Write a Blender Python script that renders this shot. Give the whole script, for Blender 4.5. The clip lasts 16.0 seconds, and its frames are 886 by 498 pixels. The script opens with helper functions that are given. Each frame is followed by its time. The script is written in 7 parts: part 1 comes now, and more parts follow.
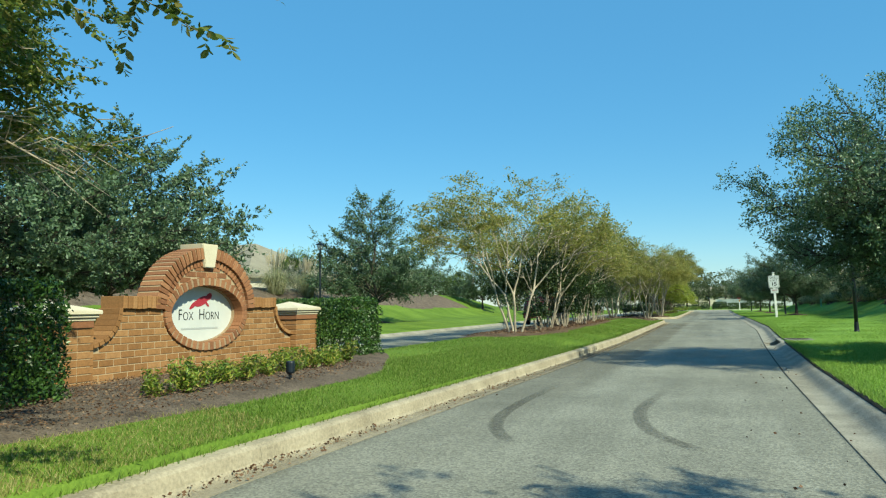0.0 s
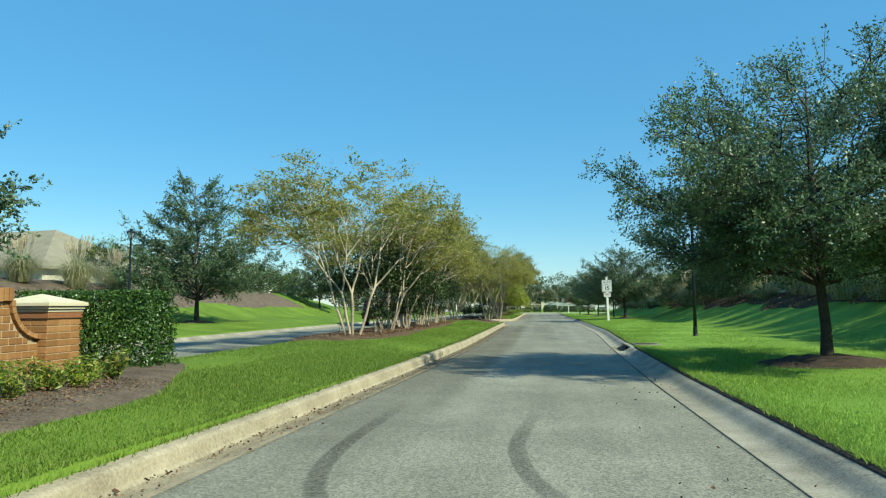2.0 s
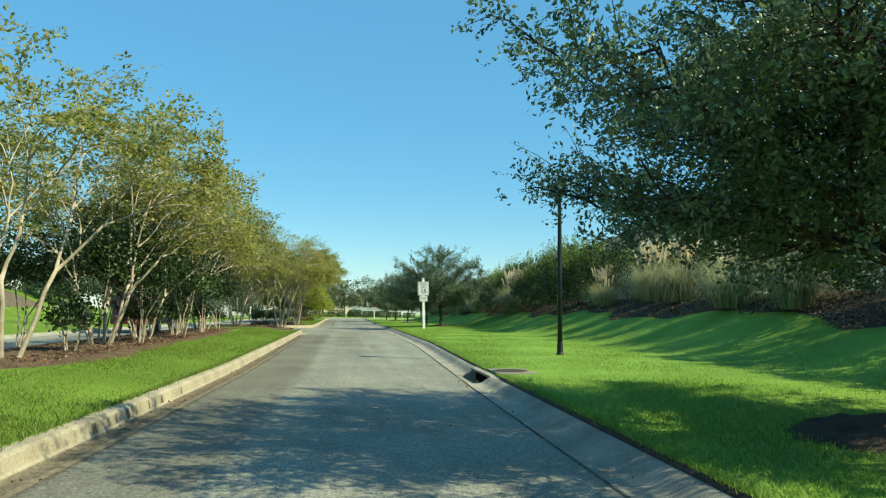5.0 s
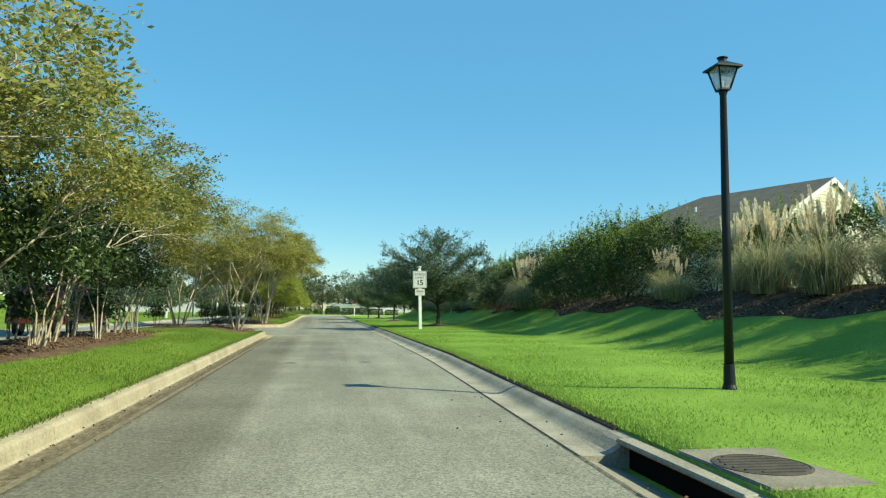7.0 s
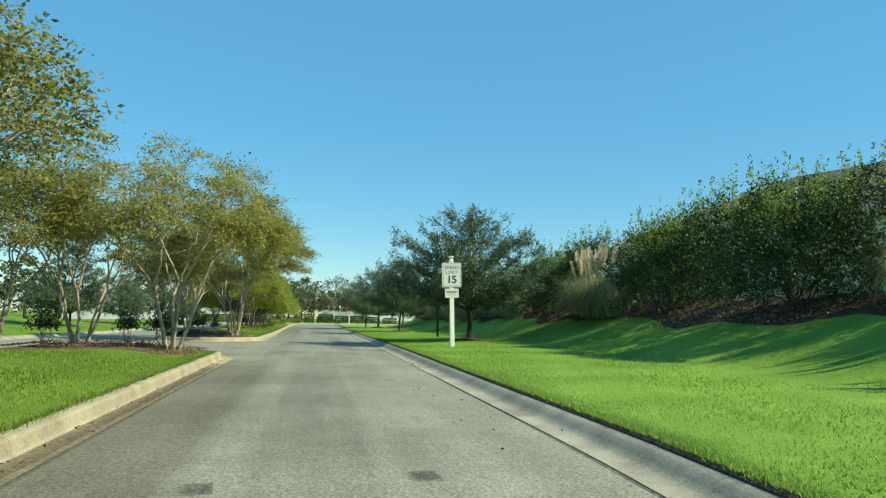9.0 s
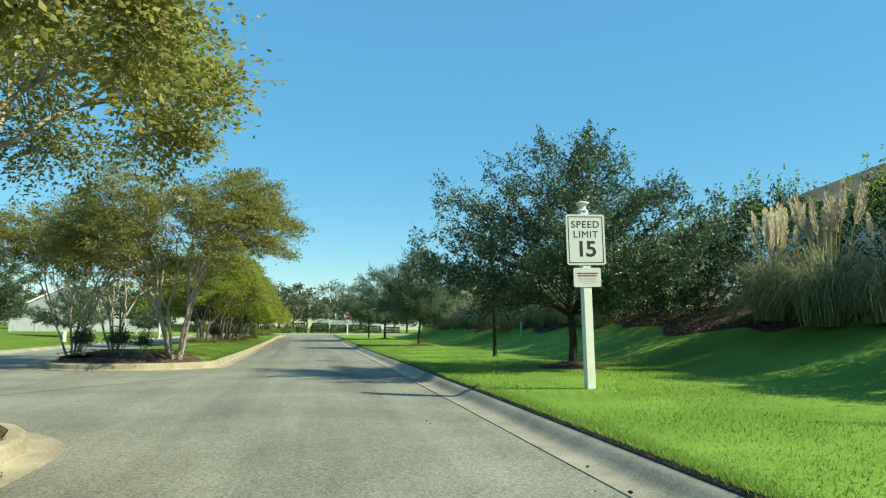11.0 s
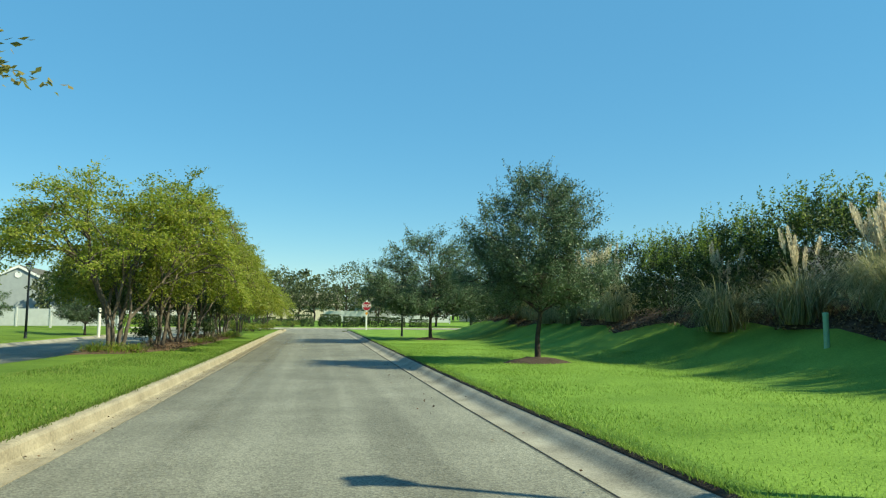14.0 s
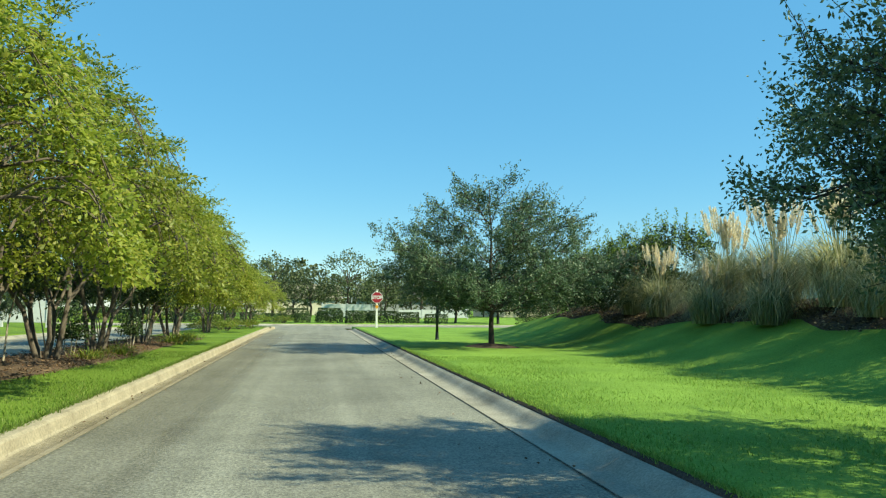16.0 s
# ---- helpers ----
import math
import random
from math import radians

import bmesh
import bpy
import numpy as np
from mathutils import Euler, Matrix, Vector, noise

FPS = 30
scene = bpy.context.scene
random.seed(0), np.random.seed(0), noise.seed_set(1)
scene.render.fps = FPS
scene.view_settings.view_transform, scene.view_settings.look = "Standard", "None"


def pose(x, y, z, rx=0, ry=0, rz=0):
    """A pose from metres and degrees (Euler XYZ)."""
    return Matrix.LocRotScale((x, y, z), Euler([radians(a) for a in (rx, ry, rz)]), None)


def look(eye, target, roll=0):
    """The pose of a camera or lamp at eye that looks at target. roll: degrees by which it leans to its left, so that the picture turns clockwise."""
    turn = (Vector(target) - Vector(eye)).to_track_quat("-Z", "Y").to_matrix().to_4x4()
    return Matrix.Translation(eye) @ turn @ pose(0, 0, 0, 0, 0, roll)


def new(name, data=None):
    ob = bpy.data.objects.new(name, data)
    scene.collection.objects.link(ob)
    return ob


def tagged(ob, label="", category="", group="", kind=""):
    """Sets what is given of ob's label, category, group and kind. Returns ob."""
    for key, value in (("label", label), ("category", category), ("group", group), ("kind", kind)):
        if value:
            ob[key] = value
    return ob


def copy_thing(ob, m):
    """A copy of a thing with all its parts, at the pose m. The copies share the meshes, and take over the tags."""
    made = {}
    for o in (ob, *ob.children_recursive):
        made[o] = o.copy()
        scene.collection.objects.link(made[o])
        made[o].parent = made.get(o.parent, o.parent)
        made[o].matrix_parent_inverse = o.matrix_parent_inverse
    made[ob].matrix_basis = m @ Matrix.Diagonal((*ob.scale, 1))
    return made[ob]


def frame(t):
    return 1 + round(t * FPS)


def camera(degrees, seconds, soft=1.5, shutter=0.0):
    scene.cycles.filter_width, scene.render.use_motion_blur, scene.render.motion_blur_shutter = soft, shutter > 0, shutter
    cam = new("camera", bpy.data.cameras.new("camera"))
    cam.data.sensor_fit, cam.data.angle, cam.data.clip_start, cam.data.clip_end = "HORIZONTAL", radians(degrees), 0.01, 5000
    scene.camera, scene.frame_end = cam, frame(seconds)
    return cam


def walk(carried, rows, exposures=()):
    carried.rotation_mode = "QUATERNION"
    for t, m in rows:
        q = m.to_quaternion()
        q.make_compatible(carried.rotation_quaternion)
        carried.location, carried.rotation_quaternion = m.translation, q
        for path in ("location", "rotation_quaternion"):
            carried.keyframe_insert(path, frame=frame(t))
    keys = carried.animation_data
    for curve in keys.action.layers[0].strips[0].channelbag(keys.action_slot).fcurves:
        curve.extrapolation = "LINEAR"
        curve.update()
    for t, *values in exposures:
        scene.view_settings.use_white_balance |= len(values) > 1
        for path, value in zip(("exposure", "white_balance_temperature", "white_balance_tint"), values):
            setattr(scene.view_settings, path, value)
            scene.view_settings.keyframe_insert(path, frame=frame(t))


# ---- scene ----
cam = camera(64.94, 16.0, soft=1.2)
PATH = [
    (0.0, 0.000, -0.000, 1.195, 21.057, 4.792, 1.102),
    (0.5, -0.132, 0.430, 1.188, 18.140, 4.720, 1.027),
    (1.0, -0.287, 0.970, 1.180, 14.841, 4.721, 0.852),
    (1.5, -0.453, 1.573, 1.179, 11.357, 4.667, 0.608),
    (2.0, -0.595, 2.286, 1.171, 7.899, 4.673, 0.292),
    (2.5, -0.712, 3.111, 1.174, 4.389, 4.698, 0.016),
    (3.0, -0.803, 4.003, 1.170, 0.983, 4.833, -0.222),
    (3.5, -0.852, 5.042, 1.166, -2.199, 4.952, -0.351),
    (3.7, -0.864, 5.500, 1.165, -3.385, 5.013, -0.410),
    (5.8, -0.637, 12.394, 1.145, -9.212, 5.047, -0.717),
    (6.0, -0.642, 13.148, 1.141, -9.365, 5.029, -0.751),
    (6.5, -0.657, 15.053, 1.129, -9.668, 4.939, -0.789),
    (7.0, -0.639, 17.065, 1.114, -9.892, 4.889, -0.709),
    (7.5, -0.596, 19.203, 1.098, -10.127, 4.858, -0.642),
    (8.0, -0.569, 21.585, 1.083, -10.346, 5.039, -0.731),
    (8.5, -0.541, 24.070, 1.088, -10.488, 5.314, -0.851),
    (8.7, -0.534, 25.078, 1.091, -10.490, 5.412, -0.904),
    (10.8, -0.414, 36.959, 1.109, -10.947, 6.239, -0.335),
    (11.0, -0.398, 38.086, 1.115, -10.975, 6.197, -0.330),
    (11.5, -0.369, 40.910, 1.138, -11.068, 6.219, -0.298),
    (12.0, -0.346, 43.804, 1.170, -11.147, 6.085, -0.172),
    (12.5, -0.328, 46.696, 1.184, -11.114, 6.044, -0.041),
    (13.0, -0.293, 49.727, 1.177, -10.990, 5.935, -0.027),
    (13.5, -0.296, 52.881, 1.175, -10.641, 5.660, -0.200),
    (14.0, -0.320, 56.075, 1.163, -10.355, 5.486, -0.421),
    (14.5, -0.342, 59.296, 1.141, -10.246, 5.319, -0.606),
    (15.0, -0.340, 62.456, 1.116, -10.231, 5.153, -0.654),
    (15.5, -0.325, 65.633, 1.110, -10.401, 5.095, -0.564),
    (16.0, -0.300, 68.829, 1.126, -10.612, 5.037, -0.574),
]
walk(cam, [(t, pose(x, y, z, 90 + pitch, roll, yaw)) for t, x, y, z, yaw, pitch, roll in PATH], exposures=[(0.0, 1.0, 7300, -13), (2.7, 1.04, 7350, -13), (3.6, 1.11, 7800, -13), (6.2, 1.18, 8250, -14), (8.5, 1.08, 8100, -14), (12.0, 1.22, 8150, -14), (12.7, 1.27, 8150, -14), (13.3, 1.17, 8150, -14), (14.5, 1.0, 8150, -14), (15.2, 1.1, 8150, -14), (16.0, 1.24, 8150, -14)])

# ---- world, sun ----
SUN_AZ, SUN_EL = radians(-31.5), radians(39.5)      # azimuth from +x towards +y
to_sun = Vector((math.cos(SUN_EL) * math.cos(SUN_AZ), math.cos(SUN_EL) * math.sin(SUN_AZ), math.sin(SUN_EL)))
world = bpy.data.worlds.new("sky_world")
scene.world = world
world.use_nodes = True
wt = world.node_tree
sky = wt.nodes.new("ShaderNodeTexSky")
sky.sky_type = 'NISHITA'
sky.sun_disc = False
sky.sun_elevation = SUN_EL
sky.sun_rotation = math.atan2(to_sun.x, to_sun.y)
sky.air_density, sky.dust_density, sky.ozone_density = 1.0, 0.1, 2.5
bg = wt.nodes["Background"]
bg.inputs["Strength"].default_value = 0.11
hs = wt.nodes.new("ShaderNodeHueSaturation")
hs.inputs["Saturation"].default_value = 1.4
wt.links.new(sky.outputs[0], hs.inputs["Color"])
haze = wt.nodes.new("ShaderNodeMix")
haze.data_type = 'RGBA'
haze.inputs[0].default_value = 0.65
haze.inputs[7].default_value = (0.67, 1.81, 3.96, 1)      # an even blue, as of a clear dry sky
wt.links.new(hs.outputs[0], haze.inputs[6])
wt.links.new(haze.outputs[2], bg.inputs["Color"])
sun_data = bpy.data.lights.new("sun", 'SUN')
sun_data.energy, sun_data.angle, sun_data.color = 3.6, radians(0.53), (1.0, 0.94, 0.84)
sun = new("sun", sun_data)
sun.matrix_world = look((0, 0, 60), Vector((0, 0, 60)) - to_sun)

# ---- materials ----


def mat(name, rough=0.8, metal=0.0, spec=0.3):
    m = bpy.data.materials.new(name)
    m.use_nodes = True
    b = m.node_tree.nodes["Principled BSDF"]
    b.inputs["Roughness"].default_value = rough
    b.inputs["Metallic"].default_value = metal
    b.inputs["Specular IOR Level"].default_value = spec
    return m, m.node_tree, b


def coords(nt, scale=(1, 1, 1), kind="Object"):
    tc = nt.nodes.new("ShaderNodeTexCoord")
    mp = nt.nodes.new("ShaderNodeMapping")
    mp.inputs["Scale"].default_value = scale
    nt.links.new(tc.outputs[kind], mp.inputs["Vector"])
    return mp.outputs["Vector"]


def noise_tex(nt, vec, scale, detail=4.0, rough=0.6):
    n = nt.nodes.new("ShaderNodeTexNoise")
    n.inputs["Scale"].default_value, n.inputs["Detail"].default_value, n.inputs["Roughness"].default_value = scale, detail, rough
    nt.links.new(vec, n.inputs["Vector"])
    return n.outputs["Fac"]


def ramp(nt, fac, stops):
    r = nt.nodes.new("ShaderNodeValToRGB")
    el = r.color_ramp.elements
    while len(el) < len(stops):
        el.new(0.5)
    for e, (p, c) in zip(el, stops):
        e.position, e.color = p, (*c, 1)
    nt.links.new(fac, r.inputs["Fac"])
    return r.outputs["Color"]


def mix(nt, fac, a, b, mode='MIX'):
    n = nt.nodes.new("ShaderNodeMix")
    n.data_type, n.blend_type = 'RGBA', mode
    for sock, v in ((n.inputs[0], fac), (n.inputs[6], a), (n.inputs[7], b)):
        if isinstance(v, (int, float)):
            sock.default_value = v
        elif isinstance(v, tuple):
            sock.default_value = (*v, 1)
        else:
            nt.links.new(v, sock)
    return n.outputs[2]


def bump(nt, bsdf, height, strength, distance):
    b = nt.nodes.new("ShaderNodeBump")
    b.inputs["Strength"].default_value, b.inputs["Distance"].default_value = strength, distance
    nt.links.new(height, b.inputs["Height"])
    nt.links.new(b.outputs[0], bsdf.inputs["Normal"])


def speckled(name, dark, light, big, small, rough=0.9, spec=0.2, bump_s=0.4, bump_d=0.004, contrast=(0.3, 0.7), kind="Object"):
    """A mineral or earthy surface: blotches at one scale, grain at another."""
    m, nt, b = mat(name, rough, 0, spec)
    v = coords(nt, kind=kind)
    blot = noise_tex(nt, v, big, 5)
    grain = noise_tex(nt, v, small, 3, 0.7)
    f = nt.nodes.new("ShaderNodeMath")
    f.operation = 'MULTIPLY_ADD'
    nt.links.new(grain, f.inputs[0])
    f.inputs[1].default_value = 0.5
    half = nt.nodes.new("ShaderNodeMath")
    half.operation = 'MULTIPLY'
    nt.links.new(blot, half.inputs[0])
    half.inputs[1].default_value = 0.5
    nt.links.new(half.outputs[0], f.inputs[2])
    nt.links.new(ramp(nt, f.outputs[0], [(contrast[0], dark), (contrast[1], light)]), b.inputs["Base Color"])
    bump(nt, b, grain, bump_s, bump_d)
    return m


def leafy(name, colours, rough=0.45, trans=0.35, spec=0.4):
    """Leaves: colour varies leaf by leaf; part of the light passes through."""
    m, nt, b = mat(name, rough, 0, spec)
    geo = nt.nodes.new("ShaderNodeNewGeometry")
    n = len(colours)
    col = ramp(nt, geo.outputs["Random Per Island"], [(i / max(1, n - 1), c) for i, c in enumerate(colours)])
    obj = nt.nodes.new("ShaderNodeObjectInfo")
    hue = nt.nodes.new("ShaderNodeHueSaturation")
    mr = nt.nodes.new("ShaderNodeMapRange")
    mr.inputs["To Min"].default_value, mr.inputs["To Max"].default_value = 0.85, 1.18
    nt.links.new(obj.outputs["Random"], mr.inputs["Value"])
    nt.links.new(mr.outputs[0], hue.inputs["Value"])
    nt.links.new(col, hue.inputs["Color"])
    nt.links.new(hue.outputs[0], b.inputs["Base Color"])
    tr = nt.nodes.new("ShaderNodeBsdfTranslucent")
    nt.links.new(hue.outputs[0], tr.inputs["Color"])
    sh = nt.nodes.new("ShaderNodeMixShader")
    sh.inputs[0].default_value = trans
    nt.links.new(b.outputs[0], sh.inputs[1])
    nt.links.new(tr.outputs[0], sh.inputs[2])
    nt.links.new(sh.outputs[0], nt.nodes["Material Output"].inputs["Surface"])
    return m


def plain(name, colour, rough=0.5, metal=0.0, spec=0.4, wear=0.12, scale=6.0):
    """Paint or metal with faint dirt and unevenness."""
    m, nt, b = mat(name, rough, metal, spec)
    v = coords(nt)
    n = noise_tex(nt, v, scale, 6, 0.65)
    lo = tuple(max(0, c * (1 - wear)) for c in colour)
    hi = tuple(min(1, c * (1 + wear * 0.5)) for c in colour)
    nt.links.new(ramp(nt, n, [(0.3, lo), (0.65, hi)]), b.inputs["Base Color"])
    bump(nt, b, noise_tex(nt, v, scale * 12, 3), 0.05, 0.002)
    return m


def asphalt_mat():
    m, nt, b = mat("asphalt", 0.85, 0, 0.25)
    v = coords(nt)
    stone = nt.nodes.new("ShaderNodeTexVoronoi")
    stone.inputs["Scale"].default_value = 58
    nt.links.new(v, stone.inputs["Vector"])
    grain = noise_tex(nt, v, 160, 2, 0.7)
    blot = noise_tex(nt, v, 0.5, 5, 0.65)
    streak = noise_tex(nt, coords(nt, (2.2, 0.12, 1)), 1.0, 4, 0.6)
    c1 = ramp(nt, blot, [(0.32, (0.137, 0.136, 0.115)), (0.66, (0.246, 0.244, 0.208))])
    c2 = mix(nt, 0.35, c1, ramp(nt, streak, [(0.3, (0.13, 0.129, 0.11)), (0.68, (0.257, 0.255, 0.217))]))
    c3 = mix(nt, 0.58, c2, ramp(nt, stone.outputs["Color"], [(0.12, (0.25, 0.25, 0.25)), (0.85, (0.88, 0.86, 0.82))]), 'OVERLAY')
    c4 = mix(nt, 0.42, c3, ramp(nt, grain, [(0.35, (0.25, 0.25, 0.25)), (0.7, (0.75, 0.75, 0.75))]), 'OVERLAY')
    nt.links.new(c4, b.inputs["Base Color"])
    bump(nt, b, stone.outputs["Distance"], 0.5, 0.006)
    return m


M = {}
M["asphalt"] = asphalt_mat()
M["concrete"] = speckled("concrete", (0.16, 0.134, 0.094), (0.43, 0.375, 0.28), 1.8, 38, 0.92, 0.2, 0.45, 0.005, (0.3, 0.66))
M["concrete_dark"] = speckled("concrete_dark", (0.11, 0.1, 0.085), (0.3, 0.275, 0.225), 2.2, 50, 0.92, 0.2, 0.35, 0.004, (0.33, 0.66))
M["concrete_gutter"] = speckled("concrete_gutter", (0.12, 0.11, 0.09), (0.4, 0.375, 0.315), 1.3, 48, 0.92, 0.2, 0.4, 0.005, (0.32, 0.66))


def lawn_mat():
    """Turf: fresh green on the verge, a duller olive sort on the median."""
    m, nt, b = mat("lawn", 0.95, 0, 0.1)
    v = coords(nt)
    grain, blot = noise_tex(nt, v, 35, 3, 0.7), noise_tex(nt, v, 0.55, 5)
    mixed = mix(nt, 0.5, grain, blot)
    fresh = ramp(nt, mixed, [(0.36, (0.095, 0.178, 0.03)), (0.62, (0.214, 0.34, 0.066))])
    dull = ramp(nt, mixed, [(0.36, (0.066, 0.12, 0.018)), (0.62, (0.156, 0.238, 0.04))])
    sep = nt.nodes.new("ShaderNodeSeparateXYZ")
    nt.links.new(v, sep.inputs[0])
    r = nt.nodes.new("ShaderNodeMapRange")
    r.inputs["From Min"].default_value, r.inputs["From Max"].default_value = -2.6, -1.5
    nt.links.new(sep.outputs["X"], r.inputs["Value"])
    nt.links.new(mix(nt, r.outputs[0], dull, fresh), b.inputs["Base Color"])
    bump(nt, b, grain, 0.8, 0.02)
    return m


M["lawn"] = lawn_mat()
M["blade_olive"] = leafy("grass_blade_olive", [(0.07, 0.13, 0.018), (0.12, 0.2, 0.03), (0.165, 0.255, 0.044), (0.25, 0.29, 0.095)], 0.6, 0.4, 0.25)
M["blade"] = leafy("grass_blade", [(0.132, 0.225, 0.038), (0.188, 0.31, 0.056), (0.24, 0.37, 0.075), (0.32, 0.42, 0.118)], 0.65, 0.45, 0.2)
M["mulch"] = speckled("mulch", (0.045, 0.031, 0.023), (0.185, 0.126, 0.09), 3.0, 30, 0.95, 0.1, 1.0, 0.03, (0.32, 0.68))
M["soil"] = speckled("soil", (0.03, 0.022, 0.018), (0.13, 0.098, 0.078), 3.0, 32, 0.95, 0.1, 1.0, 0.03, (0.32, 0.68))
M["bed_mulch"] = speckled("bed_mulch", (0.05, 0.039, 0.031), (0.205, 0.16, 0.128), 3.0, 36, 0.95, 0.1, 1.0, 0.03, (0.32, 0.66))
M["chip"] = leafy("bark_chip", [(0.04, 0.025, 0.017), (0.09, 0.05, 0.033), (0.15, 0.09, 0.06), (0.22, 0.15, 0.1)], 0.9, 0.0, 0.1)
M["dry_leaf"] = leafy("dry_leaf", [(0.04, 0.028, 0.018), (0.09, 0.065, 0.04), (0.18, 0.13, 0.08), (0.32, 0.26, 0.18)], 0.8, 0.15, 0.15)
M["bark_oak"] = speckled("bark_oak", (0.026, 0.022, 0.019), (0.105, 0.09, 0.077), 6, 40, 0.95, 0.1, 1.0, 0.02)
M["bark_myrtle"] = speckled("bark_myrtle", (0.2, 0.16, 0.12), (0.46, 0.4, 0.32), 5, 22, 0.75, 0.2, 0.3, 0.005)
M["bark_brown"] = speckled("bark_brown", (0.05, 0.04, 0.033), (0.17, 0.14, 0.115), 5, 22, 0.8, 0.2, 0.4, 0.006)
M["leaf_oak"] = leafy("leaf_oak", [(0.05, 0.085, 0.038), (0.078, 0.13, 0.06), (0.11, 0.172, 0.086), (0.18, 0.245, 0.16)], 0.4, 0.28, 0.45)
M["leaf_myrtle"] = leafy("leaf_myrtle", [(0.155, 0.172, 0.045), (0.235, 0.248, 0.068), (0.315, 0.312, 0.092), (0.4, 0.325, 0.13)], 0.45, 0.57, 0.4)
M["leaf_myrtle_green"] = leafy("leaf_myrtle_green", [(0.135, 0.17, 0.022), (0.21, 0.262, 0.036), (0.285, 0.325, 0.052), (0.35, 0.335, 0.08)], 0.45, 0.58, 0.4)
M["leaf_dark"] = leafy("leaf_evergreen", [(0.022, 0.042, 0.014), (0.04, 0.07, 0.022), (0.07, 0.11, 0.034)], 0.42, 0.18, 0.4)
M["leaf_myrtle_deep"] = leafy("leaf_myrtle_deep", [(0.07, 0.115, 0.023), (0.115, 0.175, 0.032), (0.175, 0.22, 0.045), (0.28, 0.25, 0.075)], 0.42, 0.5, 0.45)
M["leaf_hedge"] = leafy("leaf_hedge", [(0.018, 0.048, 0.01), (0.038, 0.09, 0.018), (0.08, 0.15, 0.03)], 0.38, 0.18, 0.45)
M["leaf_lime"] = leafy("leaf_lime", [(0.06, 0.115, 0.015), (0.12, 0.19, 0.025), (0.22, 0.28, 0.045), (0.34, 0.27, 0.07)], 0.4, 0.35, 0.4)
# bank shrubs: body leaves darkened for shaded hollows, shoot leaves brightened for sun
M["leaf_wax"] = leafy("leaf_wax_myrtle", [(0.017, 0.034, 0.01), (0.034, 0.062, 0.015), (0.07, 0.11, 0.026)], 0.5, 0.16, 0.35)
M["leaf_shoot_lit"] = leafy("leaf_shoot_sunlit", [(0.09, 0.15, 0.024), (0.17, 0.24, 0.04), (0.27, 0.33, 0.065)], 0.5, 0.45, 0.3)
M["leaf_wood"] = leafy("leaf_wood", [(0.035, 0.052, 0.022), (0.065, 0.09, 0.036), (0.12, 0.135, 0.065)], 0.55, 0.2, 0.3)
M["pampas"] = leafy("pampas_blade", [(0.14, 0.165, 0.075), (0.25, 0.27, 0.135), (0.38, 0.37, 0.21), (0.5, 0.47, 0.32)], 0.5, 0.5, 0.45)
M["plume"] = leafy("pampas_plume", [(0.56, 0.48, 0.35), (0.7, 0.62, 0.48), (0.82, 0.76, 0.63)], 0.8, 0.58, 0.1)
M["mortar"] = speckled("mortar", (0.3, 0.225, 0.145), (0.44, 0.34, 0.225), 4, 80, 0.95, 0.1, 0.4, 0.003)
M["mortar_brown"] = speckled("mortar_brown", (0.22, 0.15, 0.095), (0.4, 0.3, 0.2), 5, 70, 0.95, 0.1, 0.4, 0.003)
M["caststone"] = speckled("cast_stone", (0.48, 0.42, 0.3), (0.64, 0.58, 0.45), 3, 60, 0.85, 0.2, 0.2, 0.002)
M["signwhite"] = plain("sign_white", (0.53, 0.55, 0.54), 0.35, 0, 0.45, 0.06, 4)
M["white"] = plain("white_paint", (0.66, 0.66, 0.63), 0.5, 0, 0.4, 0.1)
M["red"] = plain("sign_red", (0.27, 0.012, 0.026), 0.4, 0, 0.4, 0.1)
M["logo_red"] = plain("logo_red", (0.33, 0.03, 0.05), 0.5, 0, 0.3, 0.1)
M["ink"] = plain("dark_lettering", (0.02, 0.022, 0.024), 0.5, 0, 0.3, 0.2)
M["grey_ink"] = plain("grey_lettering", (0.38, 0.4, 0.4), 0.5, 0, 0.3, 0.1)
M["metal_black"] = plain("black_metal", (0.007, 0.013, 0.022), 0.5, 0.0, 0.35, 0.3)
M["iron"] = speckled("cast_iron", (0.03, 0.028, 0.026), (0.1, 0.09, 0.08), 5, 50, 0.8, 0.3, 0.5, 0.004)
M["orange"] = plain("orange_plate", (0.62, 0.27, 0.02), 0.5)
M["pale_green"] = plain("pale_green_plastic", (0.22, 0.42, 0.28), 0.5)
# near black, the shade inside the drain's throat put into colour
M["dark"] = plain("throat_shade", (0.01, 0.01, 0.01), 0.95, 0, 0.05)


def brick_mat(name, lo, mid, hi):
    m, nt, b = mat(name, 0.9, 0, 0.15)
    obj = nt.nodes.new("ShaderNodeObjectInfo")
    v = coords(nt)
    c = ramp(nt, obj.outputs["Random"], [(0.0, lo), (0.5, mid), (1.0, hi)])
    n = noise_tex(nt, v, 35, 4, 0.7)
    c2 = mix(nt, 0.45, c, ramp(nt, n, [(0.3, (0.28, 0.28, 0.28)), (0.7, (0.72, 0.7, 0.66))]), 'OVERLAY')
    nt.links.new(c2, b.inputs["Base Color"])
    bump(nt, b, n, 0.5, 0.004)
    return m


M["brick"] = brick_mat("brick", (0.2, 0.1, 0.043), (0.262, 0.134, 0.058), (0.315, 0.172, 0.08))
M["brick_red"] = brick_mat("brick_red", (0.18, 0.08, 0.044), (0.245, 0.112, 0.06), (0.31, 0.155, 0.085))


